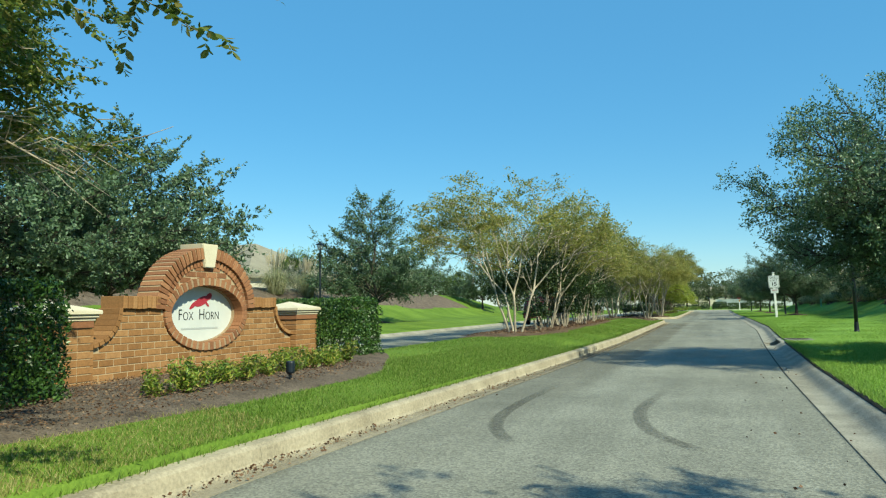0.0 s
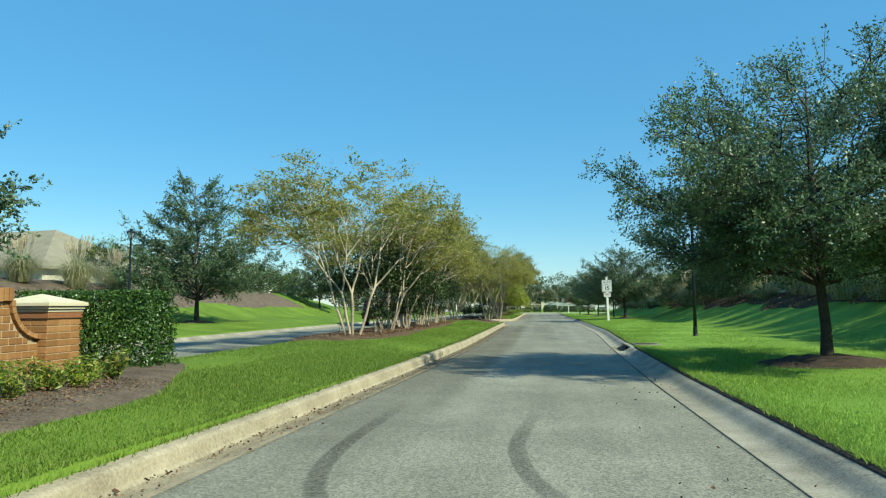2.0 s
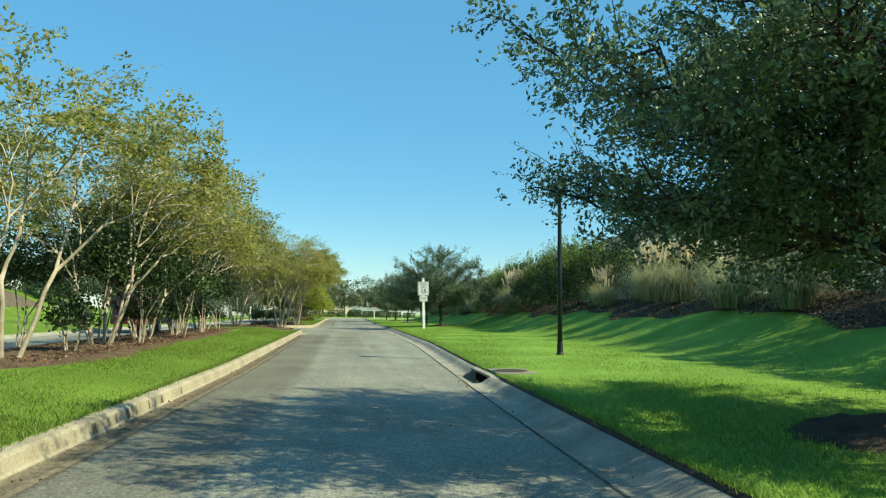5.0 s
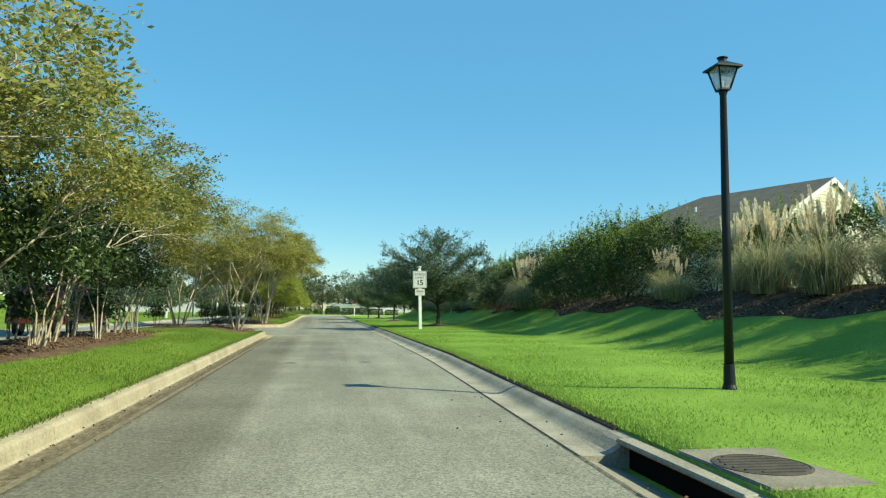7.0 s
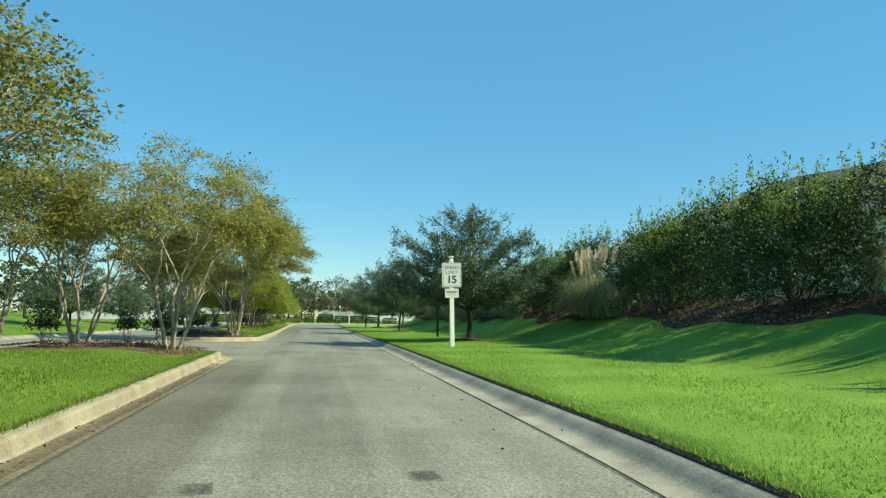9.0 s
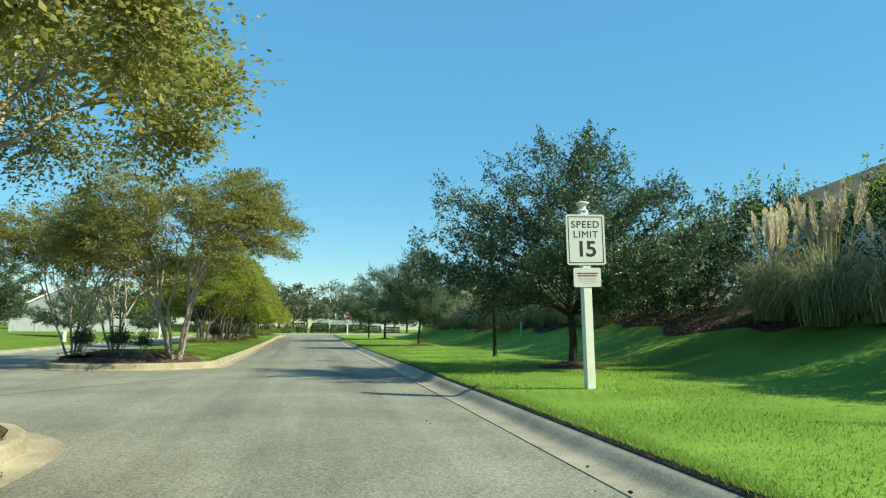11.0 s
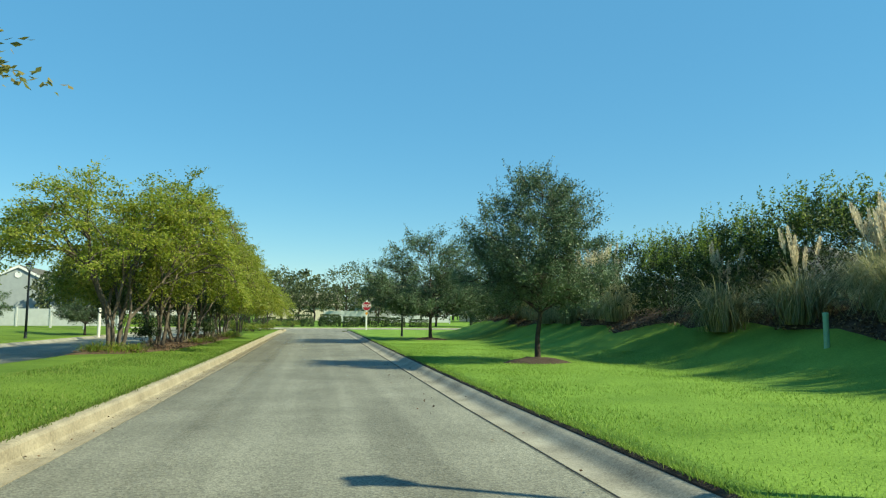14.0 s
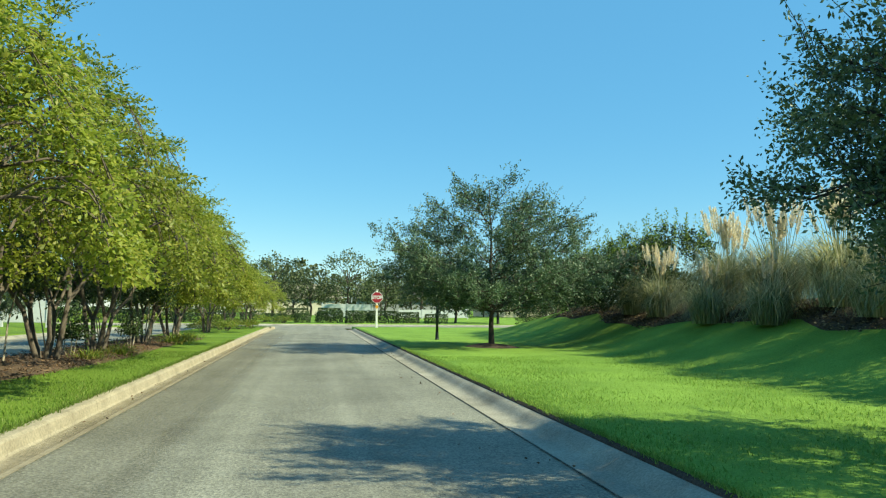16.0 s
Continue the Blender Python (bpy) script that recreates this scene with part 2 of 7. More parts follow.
def siding_mat():
    m, nt, b = mat("siding", 0.7, 0, 0.25)
    v = coords(nt)
    n = noise_tex(nt, v, 2.0, 4)
    nt.links.new(ramp(nt, n, [(0.3, (0.5, 0.465, 0.385)), (0.7, (0.57, 0.535, 0.45))]), b.inputs["Base Color"])
    return m


M["siding"] = siding_mat()
M["siding_white"] = plain("siding_white", (0.72, 0.73, 0.73), 0.6, 0, 0.3, 0.1, 2)
M["fence"] = plain("fence_vinyl", (0.5, 0.52, 0.53), 0.5, 0, 0.3, 0.12, 2)
M["siding_grey"] = plain("siding_grey", (0.33, 0.36, 0.375), 0.6, 0, 0.3, 0.1, 2)
M["shingle"] = speckled("shingle", (0.07, 0.066, 0.06), (0.16, 0.152, 0.14), 1.5, 24, 0.95, 0.1, 0.6, 0.01)
M["shingle_tan"] = speckled("shingle_tan", (0.17, 0.155, 0.12), (0.30, 0.275, 0.22), 1.5, 24, 0.95, 0.1, 0.6, 0.01)


def glass_mat(name, colour, rough):
    m, nt, b = mat(name, rough, 0, 0.5)
    b.inputs["Base Color"].default_value = (*colour, 1)
    b.inputs["Transmission Weight"].default_value = 0.85
    return m


M["lamp_glass"] = glass_mat("lamp_glass", (0.86, 0.88, 0.88), 0.25)
M["window"] = plain("window_glass", (0.03, 0.04, 0.05), 0.08, 0, 0.8, 0.1)

# ---- building helpers ----
rng = np.random.default_rng(7)


def mesh_of(name, verts, faces, material, smooth=False):
    me = bpy.data.meshes.new(name)
    if isinstance(verts, np.ndarray):
        verts = verts.tolist()
    if isinstance(faces, np.ndarray):
        faces = faces.tolist()
    me.from_pydata(verts, [], faces)
    for m in (material if isinstance(material, (list, tuple)) else [material]):
        me.materials.append(m)
    if smooth:
        me.polygons.foreach_set("use_smooth", [True] * len(me.polygons))
    me.update()
    return me


def child(name, me, parent, label="", kind=""):
    ob = new(name, me)
    ob.parent = parent
    return tagged(ob, label=label, kind=kind)


def part(name, bm, material, parent, label="", smooth=False):
    me = bpy.data.meshes.new(name)
    bm.normal_update()
    bm.to_mesh(me)
    bm.free()
    me.materials.append(material)
    if smooth:
        me.polygons.foreach_set("use_smooth", [True] * len(me.polygons))
    return child(name, me, parent, label)


def thing(name, label, category, at=(0, 0, 0), rz=0, group="", kind=""):
    ob = new(name)
    ob.matrix_world = pose(*at, 0, 0, rz)
    ob.empty_display_size = 0.1
    return tagged(ob, label, category, group, kind)


def box(bm, x0, x1, y0, y1, z0, z1, bevel=0.0):
    r = bmesh.ops.create_cube(bm, size=1.0)
    vs = r["verts"]
    bmesh.ops.scale(bm, vec=(x1 - x0, y1 - y0, z1 - z0), verts=vs)
    bmesh.ops.translate(bm, vec=((x0 + x1) / 2, (y0 + y1) / 2, (z0 + z1) / 2), verts=vs)
    if bevel:
        es = list({e for v in vs for e in v.link_edges})
        bmesh.ops.bevel(bm, geom=es, offset=bevel, segments=1, affect='EDGES')
    return bm


def cyl(bm, r0, r1, z0, z1, n=12, x=0, y=0):
    r = bmesh.ops.create_cone(bm, cap_ends=True, segments=n, radius1=r0, radius2=r1, depth=z1 - z0)
    bmesh.ops.translate(bm, vec=(x, y, (z0 + z1) / 2), verts=r["verts"])
    return bm


def lathe(bm, prof, n=16, x=0, y=0):
    """A solid of revolution from (radius, height) pairs."""
    rings = []
    for r, z in prof:
        rings.append([bm.verts.new((x + r * math.cos(2 * math.pi * i / n), y + r * math.sin(2 * math.pi * i / n), z)) for i in range(n)])
    for a, b in zip(rings, rings[1:]):
        for i in range(n):
            bm.faces.new((a[i], a[(i + 1) % n], b[(i + 1) % n], b[i]))
    bm.faces.new(list(reversed(rings[0])))
    bm.faces.new(rings[-1])
    return bm


def B():
    return bmesh.new()


# ---- the plan ----
RIGHT = ([-40, 5, 13, 20, 32, 50, 60, 76, 111], [0.95, 1.0, 1.06, 1.25, 1.70, 1.70, 1.77, 1.79, 1.98])
LEFT = ([-40, 4, 9, 16, 23, 45, 60, 76, 118], [-3.15, -3.1, -2.9, -2.62, -2.42, -2.40, -2.51, -2.50, -2.76])


def dip(y):
    """How far the road has fallen at y."""
    return np.interp(y, [48, 56, 66, 90, 112], [0, -0.04, -0.12, -0.16, -0.22])


def right_edge(y):
    """Where asphalt meets the right gutter."""
    return float(np.interp(y, *RIGHT))


def left_edge(y):
    """Where asphalt meets the left gutter."""
    return float(np.interp(y, *LEFT))


def median_left(y):
    """The median's kerb on the far roadway."""
    return float(np.interp(y, [-40, 15, 30, 45, 70, 118], [-8.0, -8.0, -7.8, -7.5, -7.3, -7.3]))


def far_edge(y):
    return float(np.interp(y, [-40, 15, 30, 45, 70, 118], [-12.6, -12.6, -12.5, -12.2, -11.8, -11.8]))


NOSE = 58.4                      # where the second median's rounded start begins
END = 118.5                      # the street across
END2 = 127.0
INLET0, INLET1 = 20.2, 22.7    # the storm drain in the right kerb


def smooth(a, b, v):
    t = np.clip((v - a) / (b - a), 0, 1)
    return t * t * (3 - 2 * t)


def berm_x(y):
    """The toe of the planted bank."""
    return np.interp(y, [-30, 10, 25, 40, 60, 80, 100], [6.6, 6.6, 6.7, 6.9, 7.2, 7.4, 7.8])


def ground_z(x, y):
    """Height of the ground, away from the roadways."""
    x, y = np.asarray(x, float), np.asarray(y, float)
    flat = 1 - smooth(60, 84, y)
    z = 0.14 + 0.1 * flat * smooth(1.9, 5.5, x)
    toe = berm_x(y)
    fade = smooth(-60, -25, y) * (1 - smooth(97, 110, y))
    z = z + fade * (1.45 * smooth(toe - 0.6, toe + 4.2, x) - 0.25 * smooth(toe + 6, toe + 12, x))
    # median, gently crowned
    mid = smooth(-2.7, -4.6, x) * smooth(-7.9, -6.2, x)
    z = z + 0.2 * (0.15 + 0.85 * flat) * np.where(x < 0, mid, 0)
    # mound of the entrance sign
    d = np.sqrt(((x + 6.7) / 2.6) ** 2 + ((y - 7.6) / 5.2) ** 2)
    z = z + 0.03 * (1 - smooth(0.5, 1.2, d)) * (x < -2.5)
    # lawn and bank beyond the far roadway
    f2 = 1 - smooth(66, 92, y)
    z = z + np.where(x < -13, f2 * (0.25 * smooth(-13, -17, x) + 2.2 * smooth(-18.5, -26, x) - 1.2 * smooth(-28, -31, x)) + (1 - f2) * 0.3 * smooth(-13, -22, x), 0)
    # rise beyond the street across
    z = z + 0.35 * smooth(129, 150, y)
    return z + dip(y)


def build_ground():
    """One sheet whose lines follow the kerbs, so that the turf meets them cleanly."""
    ys = np.unique(np.round(np.concatenate([np.arange(-20, 135.01, 0.75), [END - 0.3, END2 + 0.5, END2 + 0.44], np.geomspace(137, 4000, 26), -np.geomspace(21, 3000, 22)]), 3))
    rows_v = []
    far = np.geomspace(31, 3000, 26)
    for y in ys:
        r, l, m, f = right_edge(y) + 0.495, left_edge(y) - 0.435, median_left(y) + 0.475, far_edge(y) - 0.495
        xs = np.concatenate([-far[::-1], np.linspace(-30, f, 44), np.linspace(f + 0.02, m - 0.02, 4), np.linspace(m, l, 22), np.linspace(l + 0.02, r - 0.02, 4), np.linspace(r, 30, 70), far])
        rows_v.append(np.stack([xs, np.full(len(xs), y)], 1))
    G = np.array(rows_v)
    X, Y = G[..., 0], G[..., 1]
    Z = ground_z(X, Y)
    wob = 0.015 * np.sin(X * 1.7 + Y * 0.6) * np.cos(Y * 1.1 - X * 0.4)
    edge = np.zeros(X.shape)
    k = 26 + 44
    edge[:, [k - 1, k + 4, k + 25, k + 30]] = 1
    Z = Z + np.where((np.abs(X) < 30) & (edge == 0), wob, 0)
    low = np.zeros(X.shape, bool)
    low[:, k:k + 4] = True
    low[:, k + 26:k + 30] = True
    low[:, k + 4:k + 26] = ((Y > 44.6) & (Y < NOSE) | (Y > END - 2.2))[:, k + 4:k + 26]
    low &= Y < END2
    low |= (Y > END - 0.4) & (Y < END2 + 0.45) & (np.abs(X) < 200)
    Z = np.where(low, -0.10 + dip(Y), Z)
    v = np.stack([X.ravel(), Y.ravel(), Z.ravel()], 1)
    ny, nx = X.shape
    i = (np.arange(ny - 1)[:, None] * nx + np.arange(nx - 1)[None]).ravel()
    fc = np.stack([i, i + 1, i + nx + 1, i + nx], 1)
    ob = new("ground", mesh_of("ground", v, fc, M["lawn"], True))
    tagged(ob, "mown green lawn with gentle mounds and banks", "lawn", kind="structure")


def nose_fill(cy, up, rx, ry, material, label):
    """The turf or mulch inside a rounded end of the median."""
    cx, n, m = -4.95, 28, 7
    v, f = [], []
    for q in range(m):
        t = q / (m - 1)
        for k in range(n + 1):
            a = math.pi * k / n
            x, y = cx + (rx - 0.46) * t * math.cos(a), cy + up * (ry - 0.46) * t * math.sin(a)
            v.append((x, y, float(ground_z(x, y)) * (1 - t) + (0.155 + float(dip(y))) * t + (rng.normal(0, 0.01) if 0 < q < m - 1 else 0)))
    for q in range(m - 1):
        for k in range(n):
            a = q * (n + 1) + k
            f.append((a, a + 1, a + n + 2, a + n + 1))
    tagged(new("ground", mesh_of("ground", v, f, material, True)), label, "ground", kind="structure")


def strip(name, lx, rx, y0, y1, z, material, step=1.0):
    """A flat sheet between two lines that run along y."""
    ys = np.linspace(y0, y1, max(2, int((y1 - y0) / step) + 1))
    v, f = [], []
    for k, y in enumerate(ys):
        v += [(lx(y), y, z + dip(y)), (rx(y), y, z + dip(y))]
        if k:
            f.append((2 * k - 2, 2 * k - 1, 2 * k + 1, 2 * k))
    return mesh_of(name, v, f, material)


def build_roads():
    ob = new("road", strip("road", lambda y: left_edge(y), right_edge, -40, END + 0.02, 0.0, M["asphalt"]))
    tagged(ob, "worn grey asphalt carriageway with dark tyre marks", "road", kind="structure")
    ob = new("road", strip("road", far_edge, median_left, -40, END + 0.02, 0.0, M["asphalt"]))
    tagged(ob, "grey asphalt carriageway beyond the median", "road", kind="structure")
    bm = B()
    # the break, closed off by the noses' kerbs standing on it
    ys = np.linspace(42.6, 60.6, 37)
    prev = None
    for y in ys:
        a, b = bm.verts.new((median_left(y) - 0.02, y, dip(y) - 0.006)), bm.verts.new((left_edge(y) + 0.02, y, dip(y) - 0.006))
        if prev:
            bm.faces.new((prev[0], prev[1], b, a))
        prev = (a, b)
    me = bpy.data.meshes.new("road")
    bm.to_mesh(me), bm.free()
    me.materials.append(M["asphalt"])
    tagged(new("road", me), "asphalt crossing through the median break", "road", kind="structure")
    ob = new("road", strip("road", lambda y: -160, lambda y: 160, END + 0.02, END2, 0.0, M["asphalt"], 3))
    tagged(ob, "asphalt street running across the end", "road", kind="structure")


def sweep_kerb(name, path, prof, material, parent, seg=3.05, joint=0.005):
    """Kerb cast in lengths along a path (x, y); prof: (offset to the left of the path, height), closed. Each length is one piece."""
    pts = [Vector((x, y, 0)) for x, y in path]
    d = [0.0]
    for a, b in zip(pts, pts[1:]):
        d.append(d[-1] + (b - a).length)
    total = d[-1]

    def at(s):
        s = min(max(s, 0), total)
        i = max(0, min(len(pts) - 2, int(np.searchsorted(d, s)) - 1))
        t = (s - d[i]) / max(1e-9, d[i + 1] - d[i])
        return pts[i].lerp(pts[i + 1], t)

    n = max(1, round(total / seg))
    length = total / n
    for k in range(n):
        s0, s1 = k * length + joint / 2, (k + 1) * length - joint / 2
        m = max(2, int((s1 - s0) / 0.5) + 1)
        lift = rng.normal(0, 0.0006)
        v, f = [], []
        for q in range(m):
            s = s0 + (s1 - s0) * q / (m - 1)
            p, t = at(s), (at(s + 0.05) - at(s - 0.05)).normalized()
            nrm = Vector((-t.y, t.x, 0))
            for o, h in prof:
                w = p + nrm * o
                v.append((w.x, w.y, h + lift * (h > 0.03)))
        c = len(prof)
        for q in range(m - 1):
            for j in range(c):
                a, b = q * c + j, q * c + (j + 1) % c
                f.append((a, a + c, b + c, b))
        # the sides and ends keep corners of their own, so that only the rounded top is smooth
        f.append(tuple(range(c)))
        f.append(tuple(reversed(range((m - 1) * c, m * c))))
        smooth = []
        for i, q in enumerate(f):
            w = [Vector(v[k]) for k in q]
            sharp = len(q) > 4 or abs((w[1] - w[0]).cross(w[2] - w[0]).normalized().z) < 0.35 or w[0].z + w[2].z < -0.1
            if sharp:
                f[i] = tuple(range(len(v), len(v) + len(q)))
                v.extend(tuple(k) for k in w)
            smooth.append(not sharp)
        v = [(px, py, pz + float(dip(py))) for px, py, pz in v]
        me = mesh_of(name, v, f, material, True)
        me.polygons.foreach_set("use_smooth", smooth)
        me.update()
        child(name, me, parent)


# upright kerb with gutter pan, and a low rolled kerb; offsets run away from the asphalt
UPRIGHT = [(0.0, -0.12), (0.0, 0.006), (0.25, -0.004), (0.275, 0.03), (0.295, 0.125), (0.32, 0.15), (0.335, 0.153), (0.44, 0.158), (0.45, -0.12)]
ROLLED = [(0.0, -0.12), (0.0, 0.008), (0.12, 0.0), (0.21, 0.004), (0.26, 0.018), (0.31, 0.05), (0.36, 0.085), (0.41, 0.108), (0.50, 0.118), (0.51, -0.12)]


def neg(prof):
    return [(-o, h) for o, h in reversed(prof)]


def nose_arc(cy, up, rx=2.5, ry=2.0, n=22):
    """Half an ellipse from the median's right kerb to its left one."""
    cx = -4.95
    out = []
    for k in range(n + 1):
        a = math.pi * k / n
        out.append((cx + rx * math.cos(a), cy + up * ry * math.sin(a)))
    return out


def build_kerbs():
    def line(fn, y0, y1, step=1.0):
        n = max(2, int((y1 - y0) / step))
        return [(fn(y0 + (y1 - y0) * k / n), y0 + (y1 - y0) * k / n) for k in range(n + 1)]
    # left of the carriageway, round the first nose and back along the far roadway
    k1 = thing("kerb", "weathered cream concrete kerb round the median", "kerb", kind="structure")
    nose = nose_arc(44.6, 1)
    sweep_kerb("kerb_length", line(left_edge, -20, 44.6) + nose[1:-1] + [(median_left(y), y) for y in np.arange(44.6, -20, -2)], UPRIGHT, M["concrete"], k1)
    k2 = thing("kerb", "weathered cream concrete kerb round the second median", "kerb", kind="structure")
    nose = nose_arc(NOSE, -1, ry=2.2)
    tail = nose_arc(END - 2.0, 1, rx=2.55, ry=1.9)
    sweep_kerb("kerb_length", [(median_left(y), y) for y in np.arange(END - 2.2, NOSE, -2)] + list(reversed(nose))[1:-1] + line(left_edge, NOSE, END - 2.2) + tail[1:-1], UPRIGHT, M["concrete"], k2)
    k3 = thing("kerb", "low rolled concrete kerb and gutter beside the lawn", "kerb", kind="structure")
    ret = [(right_edge(111) + 3.2 * (1 - math.cos(a)), 114.4 + 3.2 * math.sin(a)) for a in np.linspace(0, math.pi / 2, 9)]
    sweep_kerb("kerb_length", line(right_edge, -20, INLET0), neg(ROLLED), M["concrete_gutter"], k3)
    sweep_kerb("kerb_length", line(right_edge, INLET1, 114) + ret + [(12, 117.6), (60, 117.6)], neg(ROLLED), M["concrete_gutter"], k3)
    # soil edge beside the kerb; its dark strip also stands for the overhanging turf's shadow
    edge = thing("soil_edge", "dark strip of soil and turf overhang shade beside the kerb", "soil", kind="structure")
    sweep_kerb("soil", line(right_edge, -2, INLET0), neg([(0.452, 0.1), (0.462, 0.127), (0.5, 0.15), (0.515, 0.1)]), M["soil"], edge, 6.0, 0.0)
    sweep_kerb("soil", line(right_edge, INLET1, 112), neg([(0.452, 0.1), (0.462, 0.127), (0.5, 0.15), (0.515, 0.1)]), M["soil"], edge, 6.0, 0.0)
    k4 = thing("kerb", "pale concrete kerb beyond the far roadway", "kerb", kind="structure")
    sweep_kerb("kerb_length", line(far_edge, -20, END - 3, 2.0) + [(-13, END - 0.8), (-16, END - 0.3), (-60, END - 0.3)], ROLLED, M["concrete_gutter"], k4, 6.1)
    k5 = thing("kerb", "pale concrete kerb along the street across", "kerb", kind="structure")
    sweep_kerb("kerb_length", [(-70, END2), (0, END2), (70, END2)], ROLLED, M["concrete_gutter"], k5, 9.0)


build_ground()
build_roads()
build_kerbs()
nose_fill(44.6, 1, 2.5, 2.0, M["mulch"], "brown mulch in the rounded end of the median")
nose_fill(NOSE, -1, 2.5, 2.2, M["mulch"], "brown mulch in the rounded start of the median")
nose_fill(END - 2.2, 1, 2.55, 1.9, M["lawn"], "turf in the rounded end of the median")


def patch(name, label, category, outline, material, lift=0.02, kind="structure", dome=0.0, res=0.35):
    """A bed with an uneven outline lying on the ground: outline gives the half-widths' polygon in plan."""
    poly = np.array(outline)
    x0, y0 = poly.min(0)
    x1, y1 = poly.max(0)
    xs, ys = np.arange(x0 - res, x1 + res, res), np.arange(y0 - res, y1 + res, res)
    X, Y = np.meshgrid(xs, ys)
    inside = np.zeros(X.shape, bool)
    dist = np.full(X.shape, 1e9)
    for (ax, ay), (bx, by) in zip(poly, np.roll(poly, -1, 0)):
        cond = ((ay > Y) != (by > Y)) & (X < (bx - ax) * (Y - ay) / (by - ay + 1e-12) + ax)
        inside ^= cond
        t = np.clip(((X - ax) * (bx - ax) + (Y - ay) * (by - ay)) / ((bx - ax) ** 2 + (by - ay) ** 2 + 1e-9), 0, 1)
        dist = np.minimum(dist, np.hypot(X - ax - t * (bx - ax), Y - ay - t * (by - ay)))
    s = np.where(inside, dist, -dist)
    Z = ground_z(X, Y) + np.clip(s * 0.3, -0.09, lift) + np.where(s > 0, dome * np.minimum(1, s / 0.8), 0) + np.where(s > 0.2, rng.normal(0, 0.012, X.shape), 0)
    v = np.stack([X.ravel(), Y.ravel(), Z.ravel()], 1)
    nx, ny = len(xs), len(ys)
    keep = (s > -1.5 * res)
    f = []
    for j in range(ny - 1):
        for i in range(nx - 1):
            if keep[j, i] and keep[j, i + 1] and keep[j + 1, i] and keep[j + 1, i + 1]:
                a = j * nx + i
                f.append((a, a + 1, a + nx + 1, a + nx))
    ob = new(name, mesh_of(name, v, f, material, True))
    return tagged(ob, label, category, kind=kind)


def wavy(points, amp=0.12, per=3):
    """Break up the straight sides of an outline."""
    out = []
    for (ax, ay), (bx, by) in zip(points, points[1:] + points[:1]):
        for k in range(per):
            t = k / per
            out.append((ax + (bx - ax) * t + rng.normal(0, amp) * (k > 0), ay + (by - ay) * t + rng.normal(0, amp) * (k > 0)))
    return out


# ---- plants ----
def tube(path, radii, n=6):
    """A tapered limb along a path."""
    path = [Vector(p) for p in path]
    v, f = [], []
    up = Vector((0.3, 0.2, 1)).normalized()
    for k, p in enumerate(path):
        t = (path[min(k + 1, len(path) - 1)] - path[max(k - 1, 0)]).normalized()
        a = t.cross(Vector((1, 0.1, 0.05)) if abs(t.z) > 0.9 else up).normalized()
        b = t.cross(a)
        for i in range(n):
            w = p + (a * math.cos(2 * math.pi * i / n) + b * math.sin(2 * math.pi * i / n)) * radii[k]
            v.append(tuple(w))
    for k in range(len(path) - 1):
        for i in range(n):
            f.append((k * n + i, k * n + (i + 1) % n, (k + 1) * n + (i + 1) % n, (k + 1) * n + i))
    f.append(tuple(range((len(path) - 1) * n, len(path) * n)))
    return v, f


def join(pieces):
    v, f = [], []
    for pv, pf in pieces:
        o = len(v)
        v.extend(pv)
        f.extend(tuple(i + o for i in q) for q in pf)
    return v, f


def grow(pieces):
    """Limbs joined into one: each limb's foot is webbed to the nearest point of the wood before it."""
    v, f = [], []
    pos = np.empty((0, 3))
    for pv, pf in pieces:
        o, n = len(v), len(pf[-1])
        pv = np.asarray(pv, float)
        v.extend(map(tuple, pv))
        f.extend(tuple(i + o for i in q) for q in pf)
        if o:
            k = int(np.argmin(((pos - pv[:n].mean(0)) ** 2).sum(1)))
            f.extend((k, o + i, o + (i + 1) % n) for i in range(n))
        pos = np.concatenate([pos, pv])
    return v, f


def leaves(points, size, g, flat=0.5, slim=0.5, droop=0.25):
    """Pointed, folded leaves at the given places: two triangles each."""
    n = len(points)
    p = np.asarray(points)
    az = g.uniform(0, 2 * np.pi, n)
    el = g.normal(-droop, flat, n)
    d = np.stack([np.cos(az) * np.cos(el), np.sin(az) * np.cos(el), np.sin(el)], 1)
    r = g.normal(0, 1, (n, 3))
    r[:, 2] *= 0.5
    w = np.cross(d, r)
    w /= np.linalg.norm(w, axis=1)[:, None] + 1e-9
    nn = np.cross(d, w)
    s = (size * g.uniform(0.6, 1.3, n))[:, None]
    a = p - d * s * 0.5
    b = p + w * s * slim * 0.5 + nn * s * 0.08
    c = p + d * s * 0.5
    e = p - w * s * slim * 0.5 + nn * s * 0.08
    v = np.empty((n * 4, 3))
    v[0::4], v[1::4], v[2::4], v[3::4] = a, b, c, e
    k = np.arange(n)[:, None] * 4
    f = np.concatenate([k + [0, 1, 2], k + [0, 2, 3]], 0)
    return v, f


def leaf_mesh(name, v, f, material):
    me = bpy.data.meshes.new(name)
    me.vertices.add(len(v))
    me.vertices.foreach_set("co", np.asarray(v, np.float32).ravel())
    f = np.asarray(f, np.int32)
    me.loops.add(f.size)
    me.loops.foreach_set("vertex_index", f.ravel())
    me.polygons.add(len(f))
    me.polygons.foreach_set("loop_start", np.arange(0, f.size, f.shape[1], dtype=np.int32))
    me.polygons.foreach_set("loop_total", np.full(len(f), f.shape[1], np.int32))
    me.materials.append(material)
    me.update(calc_edges=True)
    me.validate()
    return me


